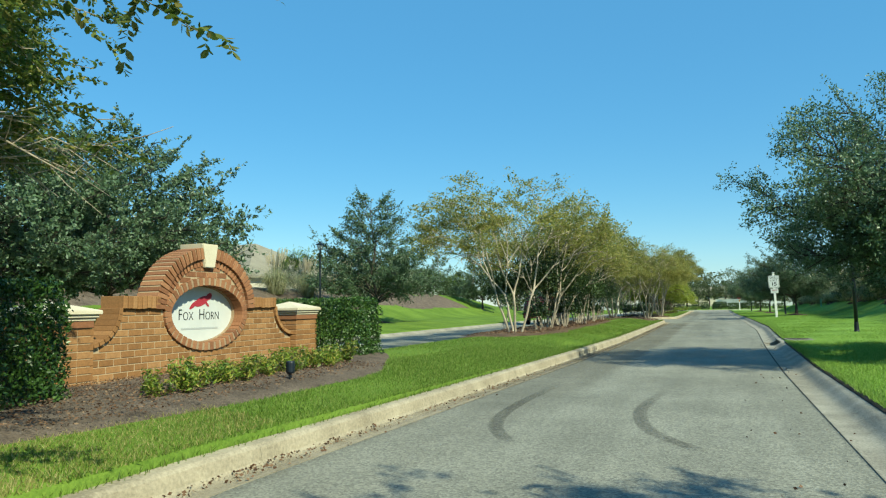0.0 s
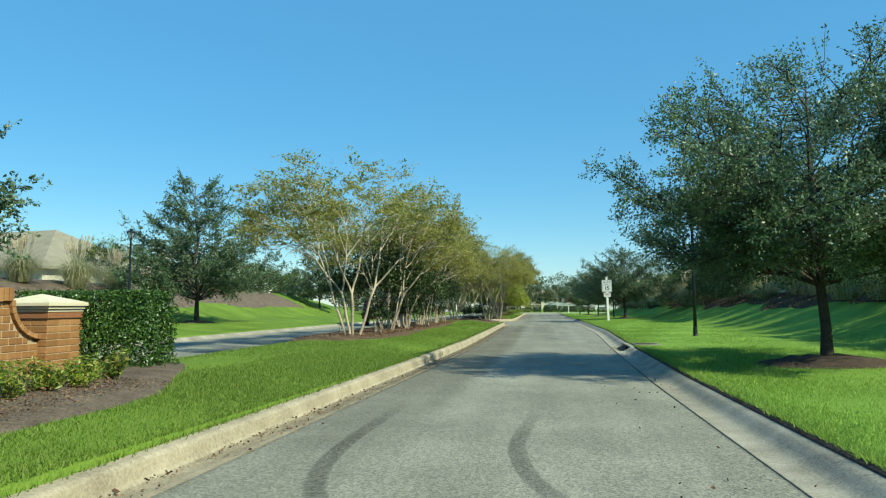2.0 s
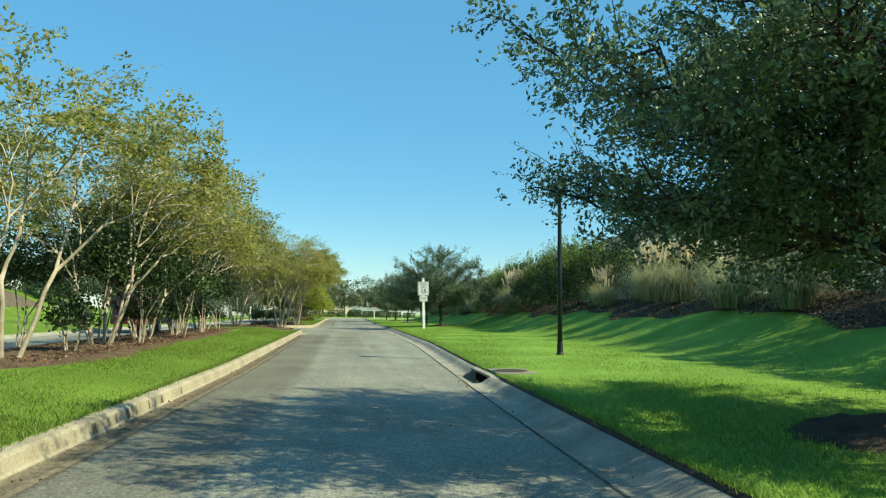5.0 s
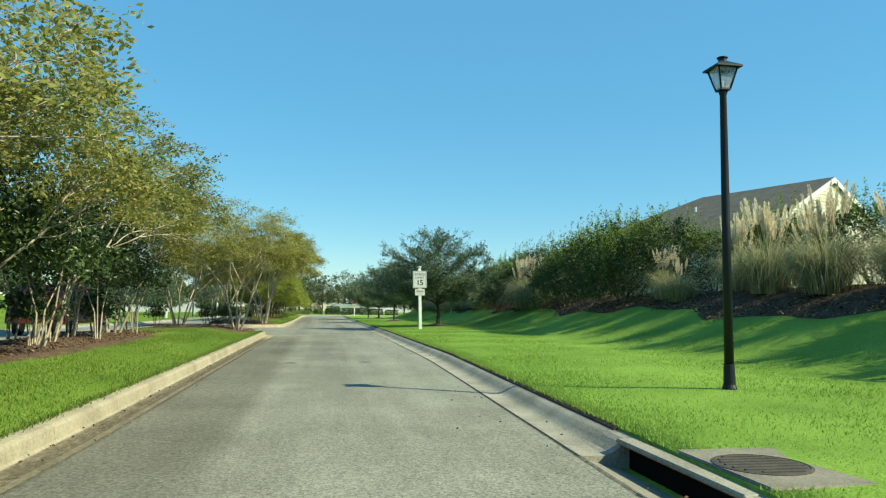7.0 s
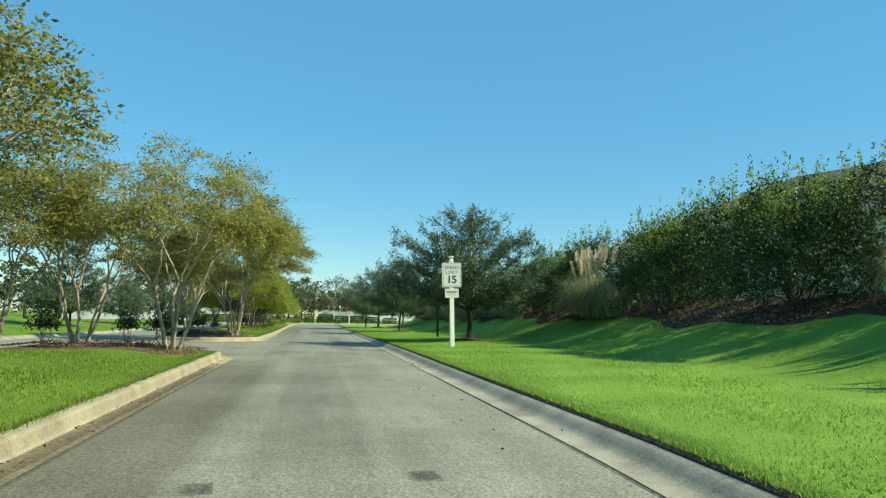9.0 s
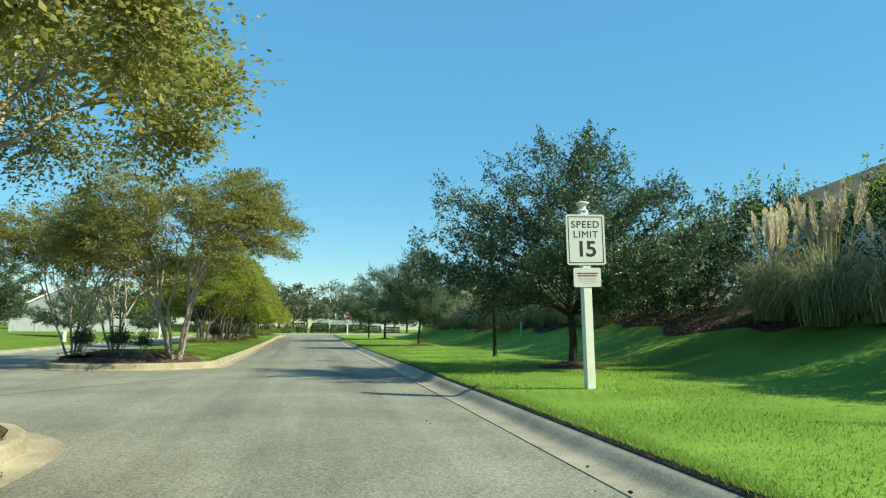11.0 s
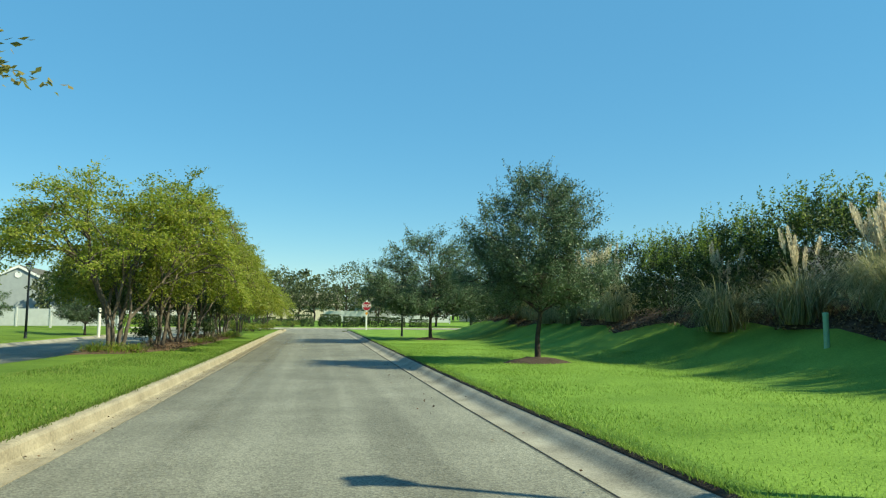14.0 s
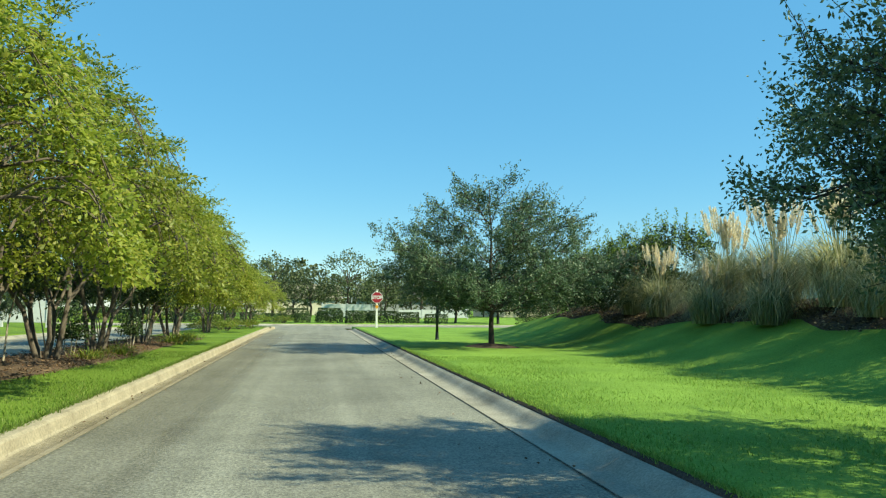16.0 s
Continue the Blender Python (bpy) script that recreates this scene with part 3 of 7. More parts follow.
def bend(a, b, g, k=5, sag=0.0, wob=0.06):
    """A slightly crooked way from a to b."""
    a, b = np.array(a, float), np.array(b, float)
    L = np.linalg.norm(b - a)
    out = []
    for i in range(k):
        t = i / (k - 1)
        p = a + (b - a) * t + np.array([0, 0, sag * math.sin(math.pi * t)]) * L
        if 0 < i < k - 1:
            p = p + g.normal(0, wob * L, 3) * 0.5
        out.append(p)
    return np.array(out)


def along(path, t):
    s = t * (len(path) - 1)
    i = min(int(s), len(path) - 2)
    return path[i] + (path[i + 1] - path[i]) * (s - i)


def unit(v):
    return v / (np.linalg.norm(v, axis=-1, keepdims=True) + 1e-9)


def sprays(Q, D, L, per, size, g, roll=0.4, slim=0.5, width=0.3, loose=0.35):
    """Leafy sprays: from each place Q a twig of length L runs along D, its folded leaves to both sides; two triangles each."""
    n = len(Q)
    D = unit(np.asarray(D, float))
    S = unit(np.cross(D, np.array([0.02, 0.01, 1.0])))
    N = np.cross(S, D)
    a = g.normal(0, roll, n)[:, None]
    S, N = S * np.cos(a) + N * np.sin(a), N * np.cos(a) - S * np.sin(a)
    Q, D, S, N, L = (np.repeat(q, per, 0) for q in (np.asarray(Q, float), D, S, N, np.asarray(L, float)[:, None]))
    m = n * per
    t = g.uniform(0.05, 1.05, m)[:, None]
    side = np.where(g.uniform(0, 1, m) < 0.5, -1.0, 1.0)[:, None]
    P = Q + D * t * L + S * side * width * L * g.uniform(0.1, 1, m)[:, None] * (1.15 - 0.7 * t) + g.normal(0, 0.02, (m, 3))
    A = unit(D * 0.6 + S * side * 0.7 + g.normal(0, loose, (m, 3)))
    W = unit(np.cross(A, N + g.normal(0, loose * 1.3, (m, 3))))
    F = np.cross(A, W)
    z = (size * g.uniform(0.65, 1.3, m))[:, None]
    v = np.empty((m * 4, 3))
    v[0::4] = P - A * z * 0.5
    v[1::4] = P + W * z * slim * 0.5 + F * z * 0.07
    v[2::4] = P + A * z * 0.5
    v[3::4] = P - W * z * slim * 0.5 + F * z * 0.07
    k = np.arange(m)[:, None] * 4
    return v, np.concatenate([k + [0, 1, 2], k + [0, 2, 3]], 0)


def stack(meshes):
    """Several (vertices, faces) arrays as one."""
    o, V, F = 0, [], []
    for v, f in meshes:
        V.append(v), F.append(f + o)
        o += len(v)
    return np.concatenate(V), np.concatenate(F)


ROUND = ((0, 0.62), (0.22, 1.0), (0.5, 0.95), (0.75, 0.68), (1, 0.2))
BROAD = ((0, 0.8), (0.2, 1.0), (0.42, 0.96), (0.62, 0.68), (0.83, 0.48), (1, 0.14))
CONE = ((0, 0.65), (0.2, 1.0), (0.45, 0.9), (0.72, 0.52), (1, 0.12))
LOOSE = ((0, 0.85), (0.2, 1.0), (0.42, 0.8), (0.62, 0.55), (0.82, 0.4), (1, 0.16))
FULL = ((0, 0.78), (0.2, 1.0), (0.42, 0.97), (0.64, 0.8), (0.84, 0.56), (1, 0.16))
FAN = ((0, 0.72), (0.2, 1.0), (0.5, 0.86), (0.78, 0.6), (1, 0.24))


def oak(seed, height, spread, clear, prof, limbs, count, per, leaf, trunk, wands, airy=0.0):
    """Live oak: short trunk, leader and limbs out to the crown's outline; sprays of small leaves on the side branches, thin leafy wands past the outline."""
    g = np.random.default_rng(seed)
    pu, pr = zip(*prof)
    top = np.array([g.normal(0, 0.15), g.normal(0, 0.15), height * 0.93])
    stem = bend((0, 0, -0.12), top, g, 8, 0, 0.02)
    stem[1][:2] *= 0.2
    stem[2][:2] *= 0.6
    wood = [tube(stem, [trunk * 1.5, trunk * 1.02, trunk * 0.9, trunk * 0.72, trunk * 0.52, trunk * 0.36, trunk * 0.22, 0.01], 10)]
    A, Bq, C, wt = [], [], [], []
    for i in range(limbs):
        u = 0.02 + 0.95 * ((i + g.uniform(0.1, 0.9)) / limbs) ** 1.25
        az = i * 2.399 + g.normal(0, 0.35)
        r = spread * float(np.interp(u, pu, pr)) * g.uniform(0.7, 1.1)
        z = clear + (height - clear) * u
        zb = min(max(clear * 0.8, z - r * (0.25 + 0.75 * u)), height * 0.84)
        base = along(stem, min(0.98, zb / (height * 0.93)))
        tip = np.array([math.cos(az) * r, math.sin(az) * r, z])
        limb = bend(base, tip, g, 6, 0.07 - 0.05 * u, 0.07)
        r0 = trunk * (0.42 - 0.24 * u)
        wood.append(tube(limb, [r0, r0 * 0.8, r0 * 0.6, r0 * 0.42, r0 * 0.26, 0.006], 5))
        ln = np.linalg.norm(tip - base)
        subs = max(5, int(ln * 4.2))
        for s in range(subs):
            t = 0.22 + 0.78 * (s + g.uniform(0, 0.8)) / subs
            q = along(limb, min(t, 1))
            side = az + (1 if s % 2 else -1) * g.uniform(0.25, 1.2)
            sl = ln * g.uniform(0.14, 0.32) * (1.2 - 0.7 * t) + 0.18
            e = q + np.array([math.cos(side), math.sin(side), g.normal(0.12 + 0.25 * u, 0.3)]) * sl
            e[2] = max(e[2], clear * 0.8)
            sub = bend(q, e, g, 4, 0.04, 0.1)
            wood.append(tube(sub, [0.016, 0.012, 0.008, 0.004], 4))
            A.append(sub[0]), Bq.append(sub[2]), C.append(sub[3]), wt.append(sl)
    A, Bq, C, wt = np.array(A), np.array(Bq), np.array(C), np.array(wt)
    # patchy crown: some branches carry more leaves than others
    wt = wt * g.uniform(1 - airy, 1 + airy, len(wt))
    k = g.choice(len(A), count, p=wt / wt.sum())
    t = g.uniform(0.0, 1.3, count)[:, None]
    Q = np.where(t < 0.66, A[k] + (Bq[k] - A[k]) * t / 0.66, Bq[k] + (C[k] - Bq[k]) * np.minimum(1, (t - 0.66) / 0.34))
    Q = Q + g.normal(0, 0.06, (count, 3))
    D = unit(C[k] - A[k]) * 0.7 + g.normal(0, 0.6, (count, 3)) + [0, 0, 0.15]
    L = g.uniform(0.18, 0.42, count)
    for i in range(0, count, 7):
        wood.append(tube([Q[i], Q[i] + unit(D[i]) * L[i]], [0.005, 0.002], 3))
    made = [sprays(Q, D, L, per, leaf, g, 0.9, 0.5, 0.32, 0.55)]
    if wands:
        out = np.hypot(C[:, 0], C[:, 1]) / spread + 0.8 * C[:, 2] / height
        k = g.choice(np.argsort(out)[len(out) // 3:], wands)
        D2 = unit(C[k] * [1, 1, 0.12]) * g.uniform(0.3, 1.0, wands)[:, None] + np.stack([g.normal(0, 0.25, wands), g.normal(0, 0.25, wands), g.uniform(0.1, 1.1, wands)], 1)
        L2 = g.uniform(0.3, 0.75, wands)
        for q, d, n in zip(C[k], unit(D2), L2):
            wood.append(tube(bend(q, q + d * n, g, 4, 0.03, 0.08), [0.006, 0.005, 0.004, 0.002], 3))
        made.append(sprays(C[k], D2, L2, 24, leaf, g, 0.9, 0.5, 0.09, 0.6))
    v, f = stack(made)
    return grow(wood), (v, f)


def myrtle(seed, height, spread, stems, low, leaf, per, thick=0.03, fork=0.3, skirt=0.0, twigs=4):
    """Crape myrtle: smooth stems from one root that fork again and again into a wide vase; leaves in flat, feathery sprays at the ends.
    skirt: how far the outer branches bow down."""
    g = np.random.default_rng(seed)
    groups, ends = [[] for _ in range(stems)], []

    def hold(p):
        r = math.hypot(p[0], p[1])
        if r > spread:
            p[:2] *= spread / r
            r = spread
        roof = height * (1 - (0.24 + skirt) * (r / spread) ** 2.2)
        p[2] = min(p[2], roof - g.uniform(0, 0.25))
        return p

    def fork_out(q, d, ln, rad, depth, wood):
        e = hold(q + d * ln)
        path = bend(q, e, g, 5 if depth < 2 else 4, 0.0 if depth < 3 else 0.06, 0.025 if depth < 2 else 0.05)
        k = len(path)
        wood.append(tube(path, [rad * (1 - 0.3 * i / (k - 1)) for i in range(k)], 7 if depth < 2 else 4))
        if depth >= 2:
            ends.append((path, depth))
        if depth == 5:
            return
        kids = 3 if (depth in (1, 2) and g.uniform() < 0.5) else 2
        turn = g.uniform(0, 6.283)
        for j in range(kids):
            a = turn + 6.283 * j / kids + g.normal(0, 0.3)
            ref = unit(np.cross(d, [0.31, 0.2, 0.93]))
            w = ref * math.cos(a) + np.cross(d, ref) * math.sin(a)
            rr = unit(np.array([e[0], e[1], 0.0]))
            nd = unit(d + w * g.uniform(0.35, 0.65) + rr * (0.12 + 0.1 * depth) + np.array([0, 0, 0.16 - 0.09 * depth - 0.35 * skirt * depth / 4]))
            fork_out(e, nd, ln * g.uniform(0.66, 0.92) if depth else height * g.uniform(0.17, 0.24), rad * 0.68, depth + 1, wood)

    for i in range(stems):
        az = i * 6.283 / stems + g.normal(0, 0.25)
        lean = g.uniform(0.14, 0.36)
        d = unit(np.array([math.cos(az) * lean, math.sin(az) * lean, 1.0]))
        fork_out(np.array([math.cos(az) * 0.12, math.sin(az) * 0.12, -0.1]), d, height * fork * g.uniform(0.85, 1.2), thick * g.uniform(0.85, 1.2), 0, groups[i])
    Q, D = [], []
    for path, depth in ends:
        out = unit(path[-1] - path[0])
        for w in range(twigs if depth > 3 else max(1, twigs // 2)):
            q = along(path, g.uniform(0.25, 1.0))
            a = g.normal(0, 0.9)
            h = np.array([out[0] * math.cos(a) - out[1] * math.sin(a), out[0] * math.sin(a) + out[1] * math.cos(a), 0.4 * out[2] + g.normal(0.05 - 0.35 * skirt, 0.22)])
            Q.append(q), D.append(unit(h))
    Q, D = np.array(Q), np.array(D)
    L = g.uniform(0.3, 0.62, len(Q))
    v, f = sprays(Q, D, L, per, leaf, g, 0.25, 0.52, 0.42, 0.35)
    v4 = v.reshape(-1, 4, 3)
    ok = v4[:, :, 2].min(1) > low
    v = v4[ok].reshape(-1, 3)
    m = len(v) // 4
    k = np.arange(m)[:, None] * 4
    return [grow(w) for w in groups], (v, np.concatenate([k + [0, 1, 2], k + [0, 2, 3]], 0))


def paired_leaves(twigs, size, g, step=0.027):
    """Oval leaves in pairs along drooping twigs: four triangles each."""
    P, D = [], []
    for tw in twigs:
        L = np.linalg.norm(tw[-1] - tw[0])
        n = max(3, int(L / step))
        for i in range(n):
            t = (i + 0.6) / n
            tan = along(tw, min(1, t + 0.1)) - along(tw, max(0, t - 0.1))
            tan /= np.linalg.norm(tan) + 1e-9
            side = np.cross(tan, [0, 0, 1.0])
            side /= np.linalg.norm(side) + 1e-9
            for sgn in (-1, 1):
                if g.uniform() < 0.12:
                    continue
                d = side * sgn * 0.8 + tan * 0.5 + g.normal(0, 0.28, 3) - [0, 0, 0.15]
                P.append(along(tw, t))
                D.append(d / np.linalg.norm(d))
    P, D = np.array(P), np.array(D)
    n = len(P)
    w = np.cross(D, np.array([0, 0, 1.0]) + g.normal(0, 0.45, (n, 3)))
    w /= np.linalg.norm(w, axis=1)[:, None] + 1e-9
    nn = np.cross(D, w)
    s = (size * g.uniform(0.65, 1.25, n))[:, None]
    v = np.empty((n * 6, 3))
    v[0::6] = P
    v[1::6] = P + D * s * 0.33 + w * s * 0.25 + nn * s * 0.06
    v[2::6] = P + D * s * 0.7 + w * s * 0.24 + nn * s * 0.06
    v[3::6] = P + D * s
    v[4::6] = P + D * s * 0.7 - w * s * 0.24 + nn * s * 0.06
    v[5::6] = P + D * s * 0.33 - w * s * 0.25 + nn * s * 0.06
    k = np.arange(n)[:, None] * 6
    return v, np.concatenate([k + q for q in ([0, 1, 2], [0, 2, 3], [0, 3, 4], [0, 4, 5])], 0)


def hanging_myrtle(seed, height, spread, stems, low, leaf):
    """Crape myrtle with slender arching limbs and drooping leafy twigs."""
    g = np.random.default_rng(seed)
    groups, twigs = [[] for _ in range(stems)], []
    for i in range(stems):
        wood = groups[i]
        az = i * 2.399 + g.normal(0, 0.3)
        fork = np.array([math.cos(az) * 0.45, math.sin(az) * 0.45, height * g.uniform(0.36, 0.46)])
        p = bend((math.cos(az) * 0.13, math.sin(az) * 0.13, -0.1), fork, g, 6, -0.04, 0.05)
        wood.append(tube(p, [0.036, 0.032, 0.029, 0.027, 0.025, 0.022], 7))
        for j in range(8):
            a2 = az + (j - 3.5) * 0.36 + g.normal(0, 0.2)
            o2 = spread * g.uniform(0.35, 0.9)
            m = np.array([math.cos(a2) * o2, math.sin(a2) * o2, height * (g.uniform(0.41, 0.97) - 0.12 * (o2 / spread) ** 2)])
            q = bend(along(p, g.uniform(0.6, 1.0)), m, g, 5, 0.09, 0.06)
            wood.append(tube(q, [0.015, 0.012, 0.009, 0.006, 0.003], 5))
            for _ in range(8):
                s = along(q, g.uniform(0.35, 1.0))
                a3 = a2 + g.normal(0, 0.7)
                L = g.uniform(0.35, 0.8)
                e = s + np.array([math.cos(a3) * L, math.sin(a3) * L, g.uniform(-0.5, 0.3) * L])
                rr = math.hypot(e[0], e[1])
                if rr > spread:
                    e[:2] *= spread / rr
                tw = bend(s, e, g, 4, 0.12, 0.08)
                wood.append(tube(tw, [0.005, 0.004, 0.003, 0.002], 3))
                twigs.append(tw)
                for w in range(5):
                    s3 = along(tw, g.uniform(0.15, 1.0))
                    a4 = a3 + g.normal(0, 0.9)
                    L3 = g.uniform(0.14, 0.36)
                    twigs.append(bend(s3, s3 + np.array([math.cos(a4) * L3, math.sin(a4) * L3, g.uniform(-0.9, 0.2) * L3]), g, 4, 0.12, 0.06))
    twigs = [t for t in twigs if t[:, 2].min() > low]
    return [grow(w) for w in groups], paired_leaves(twigs, leaf, g, 0.021)


def wax_bush(seed, rx, ry, h, clumps, per, leaf):
    """A shrub that is leafy down to the ground: sprays in lumps over a bellied body, with shaded hollows between."""
    g = np.random.default_rng(seed)
    u, az = g.uniform(0.0, 1, clumps) ** 0.85, g.uniform(0, 6.283, clumps)
    prof = (0.76 + 0.24 * np.sin(np.pi * np.minimum(1, u * 1.25))) * np.sqrt(np.maximum(0.0, 1 - u ** 4))
    lump = 1 + 0.14 * np.sin(az * 3 + seed + u * 4) + 0.1 * np.sin(az * 6 - u * 9)
    r = prof * lump * np.where(np.arange(clumps) % 4 == 0, g.uniform(0.3, 0.75, clumps), g.uniform(0.8, 1.0, clumps))
    z = h * (0.03 + 0.95 * u * (1 + 0.1 * np.sin(az * 4 + seed)))
    Q = np.stack([np.cos(az) * r * rx, np.sin(az) * r * ry, z], 1)
    D = np.stack([np.cos(az), np.sin(az), 0.1 + 1.1 * u], 1) + g.normal(0, 0.4, (clumps, 3))
    wood = []
    for i in range(7):
        a = i * 2.4 + g.normal(0, 0.2)
        e = np.array([math.cos(a) * rx * 0.55, math.sin(a) * ry * 0.55, h * 0.75])
        wood.append(tube(bend((math.cos(a) * 0.06, math.sin(a) * 0.06, -0.08), e, g, 4, 0, 0.06), [0.024, 0.018, 0.012, 0.005], 5))
    v, f = sprays(Q, D, g.uniform(0.22, 0.45, clumps), per, leaf, g, 0.9, 0.42, 0.4, 0.5)
    v[:, 2] = np.maximum(v[:, 2], 0.0)
    return grow(wood), (v, f)


def clipped(seed, rx, ry, h, n, leaf):
    """A clipped hedge: leaves on the four sides and the top of a rounded box, down to the ground."""
    g = np.random.default_rng(seed)
    areas = np.array([2 * ry * h, 2 * ry * h, 2 * rx * h, 2 * rx * h, 4 * rx * ry])
    side = g.choice(5, n, p=areas / areas.sum())
    a, b, c = g.uniform(-1, 1, n), g.uniform(-1, 1, n), g.uniform(0.0, 1, n)
    x = np.where(side == 0, 1, np.where(side == 1, -1, a))
    y = np.where(side == 2, 1, np.where(side == 3, -1, np.where(side < 2, a, b)))
    z = np.where(side == 4, 1, c)
    # soften the box's edges
    cut = np.maximum(0, np.abs(x) + np.abs(y) - 1.72) * 0.45 + np.maximum(0, np.maximum(np.abs(x), np.abs(y)) + z - 1.8) * 0.3
    deep = 1 - 0.2 * g.uniform(0, 1, n) ** 2 - cut
    lump = 0.03 * np.sin(a * 9 + seed) * np.cos(c * 7) + 0.025 * np.sin(x * 13 + y * 11 + z * 9) + g.normal(0, 0.012, n)
    p = np.stack([x * rx * (deep + lump), y * ry * (deep + lump), 0.02 + (h - 0.02) * z * (1 - 0.1 * (1 - deep)) + lump * h * (side == 4)], 1)
    wood = []
    for i in range(8):
        q = i * 2.4
        e = np.array([math.cos(q) * rx * 0.6, math.sin(q) * ry * 0.6, h * 0.8])
        wood.append(tube(bend((math.cos(q) * 0.05, math.sin(q) * 0.05, -0.08), e, g, 4, 0, 0.06), [0.02, 0.016, 0.011, 0.005], 5))
    return grow(wood), leaves(p, leaf, g, 0.8, 0.55, 0.0)


def bush(seed, rx, ry, h, n, leaf, base=0.0, boxy=0.0, stems=7, rough=0.25, shell=0.35, slim=0.5):
    """A shrub: leaves in a lumpy shell round a few stems."""
    g = np.random.default_rng(seed)
    d = g.normal(0, 1, (n, 3))
    d[:, 2] = np.abs(d[:, 2]) * 0.9 - 0.15
    d /= np.linalg.norm(d, axis=1)[:, None]
    if boxy:
        m = np.max(np.abs(d) * [1, 1, 1.0], axis=1)[:, None]
        d = d * (1 - boxy) + (d / m) * 0.98 * boxy
    lump = 1 + rough * (np.sin(d[:, 0] * 5 + seed) * np.cos(d[:, 1] * 6 + seed * 2) + 0.6 * np.sin(d[:, 2] * 9 + d[:, 0] * 7 + seed))
    r = (1 - shell * g.uniform(0, 1, n) ** 1.6) * (lump if not boxy else 1 + (lump - 1) * 0.2)
    p = d * r[:, None] * [rx, ry, h * 0.62]
    p[:, 2] += base + h * 0.4
    p[:, 2] = np.where(p[:, 2] < 0.02, g.uniform(0.02, 0.25, n), p[:, 2])
    wood = []
    for i in range(stems):
        a = i * 2.4 + g.normal(0, 0.2)
        e = np.array([math.cos(a) * rx * 0.55, math.sin(a) * ry * 0.55, base + h * 0.75])
        w = bend((math.cos(a) * 0.06, math.sin(a) * 0.06, -0.08), e, g, 4, 0, 0.06)
        wood.append(tube(w, [0.022, 0.017, 0.012, 0.005], 5))
    return grow(wood), leaves(p, leaf, g, 0.7, slim, 0.05)


def plant(name, made, leaf_mat, bark_mat, label, category, group="", crown="crown", stem="trunk"):
    wood, (lv, lf) = made
    ob = thing(name, label, category, group=group)
    if isinstance(wood, list):
        for wv, wf in wood:
            child("stem", mesh_of("stem", wv, wf, bark_mat, True), ob)
    else:
        child(stem, mesh_of(stem, *wood, bark_mat, True), ob)
    child(crown, leaf_mesh(crown, lv, lf, leaf_mat), ob)
    return ob


def move(ob, x, y, rz=0.0, s=1.0, z=None, sz=None):
    zz = float(ground_z(x, y)) if z is None else z
    ob.matrix_world = pose(x, y, zz, 0, 0, rz)
    ob.scale = (s, s, s if sz is None else sz)
    return ob


def again(ob, x, y, rz=0.0, s=1.0, z=None, sz=None, label=""):
    c = copy_thing(ob, pose(0, 0, 0))
    move(c, x, y, rz, s, z, sz)
    return tagged(c, label)


OAK_LABEL = "live oak with dark trunk and dull green leaves on the lawn"
oak_a = plant("oak_tree", oak(11, 5.15, 3.1, 1.7, FULL, 60, 12500, 14, 0.055, 0.08, 170, 0.55), M["leaf_oak"], M["bark_oak"], OAK_LABEL, "tree", "live oaks")
oak_b = plant("oak_tree", oak(23, 5.0, 3.15, 1.45, ROUND, 44, 6600, 13, 0.066, 0.08, 130, 0.6), M["leaf_oak"], M["bark_oak"], OAK_LABEL, "tree", "live oaks")
oak_c = plant("oak_tree", oak(37, 4.85, 1.95, 1.6, CONE, 44, 8000, 13, 0.05, 0.058, 130, 0.5), M["leaf_oak"], M["bark_oak"], OAK_LABEL, "tree", "live oaks")
oak_d = plant("oak_tree", oak(41, 6.7, 3.45, 1.45, LOOSE, 46, 5200, 12, 0.09, 0.09, 100, 0.6), M["leaf_oak"], M["bark_oak"], "rounded live oak on the far lawn with dark dull green leaves", "tree", "live oaks")
oak_e = plant("oak_tree", oak(57, 5.45, 3.65, 1.5, FAN, 46, 9500, 12, 0.066, 0.075, 170, 0.5), M["leaf_oak"], M["bark_oak"], OAK_LABEL, "tree", "live oaks")
oak_f = plant("oak_tree", oak(43, 6.2, 3.7, 1.9, BROAD, 50, 5600, 12, 0.105, 0.12, 90, 0.4), M["leaf_oak"], M["bark_oak"], "large live oak behind the entrance sign beyond the far roadway", "tree", "live oaks")
# along the carriageway
move(oak_a, 4.03, 14.5, 20)
again(oak_d, 5.3, 0.0, 200, 0.95)
move(oak_b, 5.3, 52.6, 40)
move(oak_c, 5.1, 72.7, 0)
move(oak_e, 5.35, 90.5, 130, 1.02)
move(oak_d, -17.8, 35.6, 10, 1.14)
again(oak_f, -14.6, 11.0, 160, 0.92, label="live oak behind the entrance sign beyond the far roadway")
move(oak_f, -15.4, 14.5, 75, 1.0)
again(oak_d, -21.2, 66, 100, 0.9)
again(oak_d, -15.5, 74, 210, 0.8)
again(oak_d, -12.9, 98, 30, 0.56, sz=0.62)
again(oak_d, -16.4, 90.5, 140, 0.66)

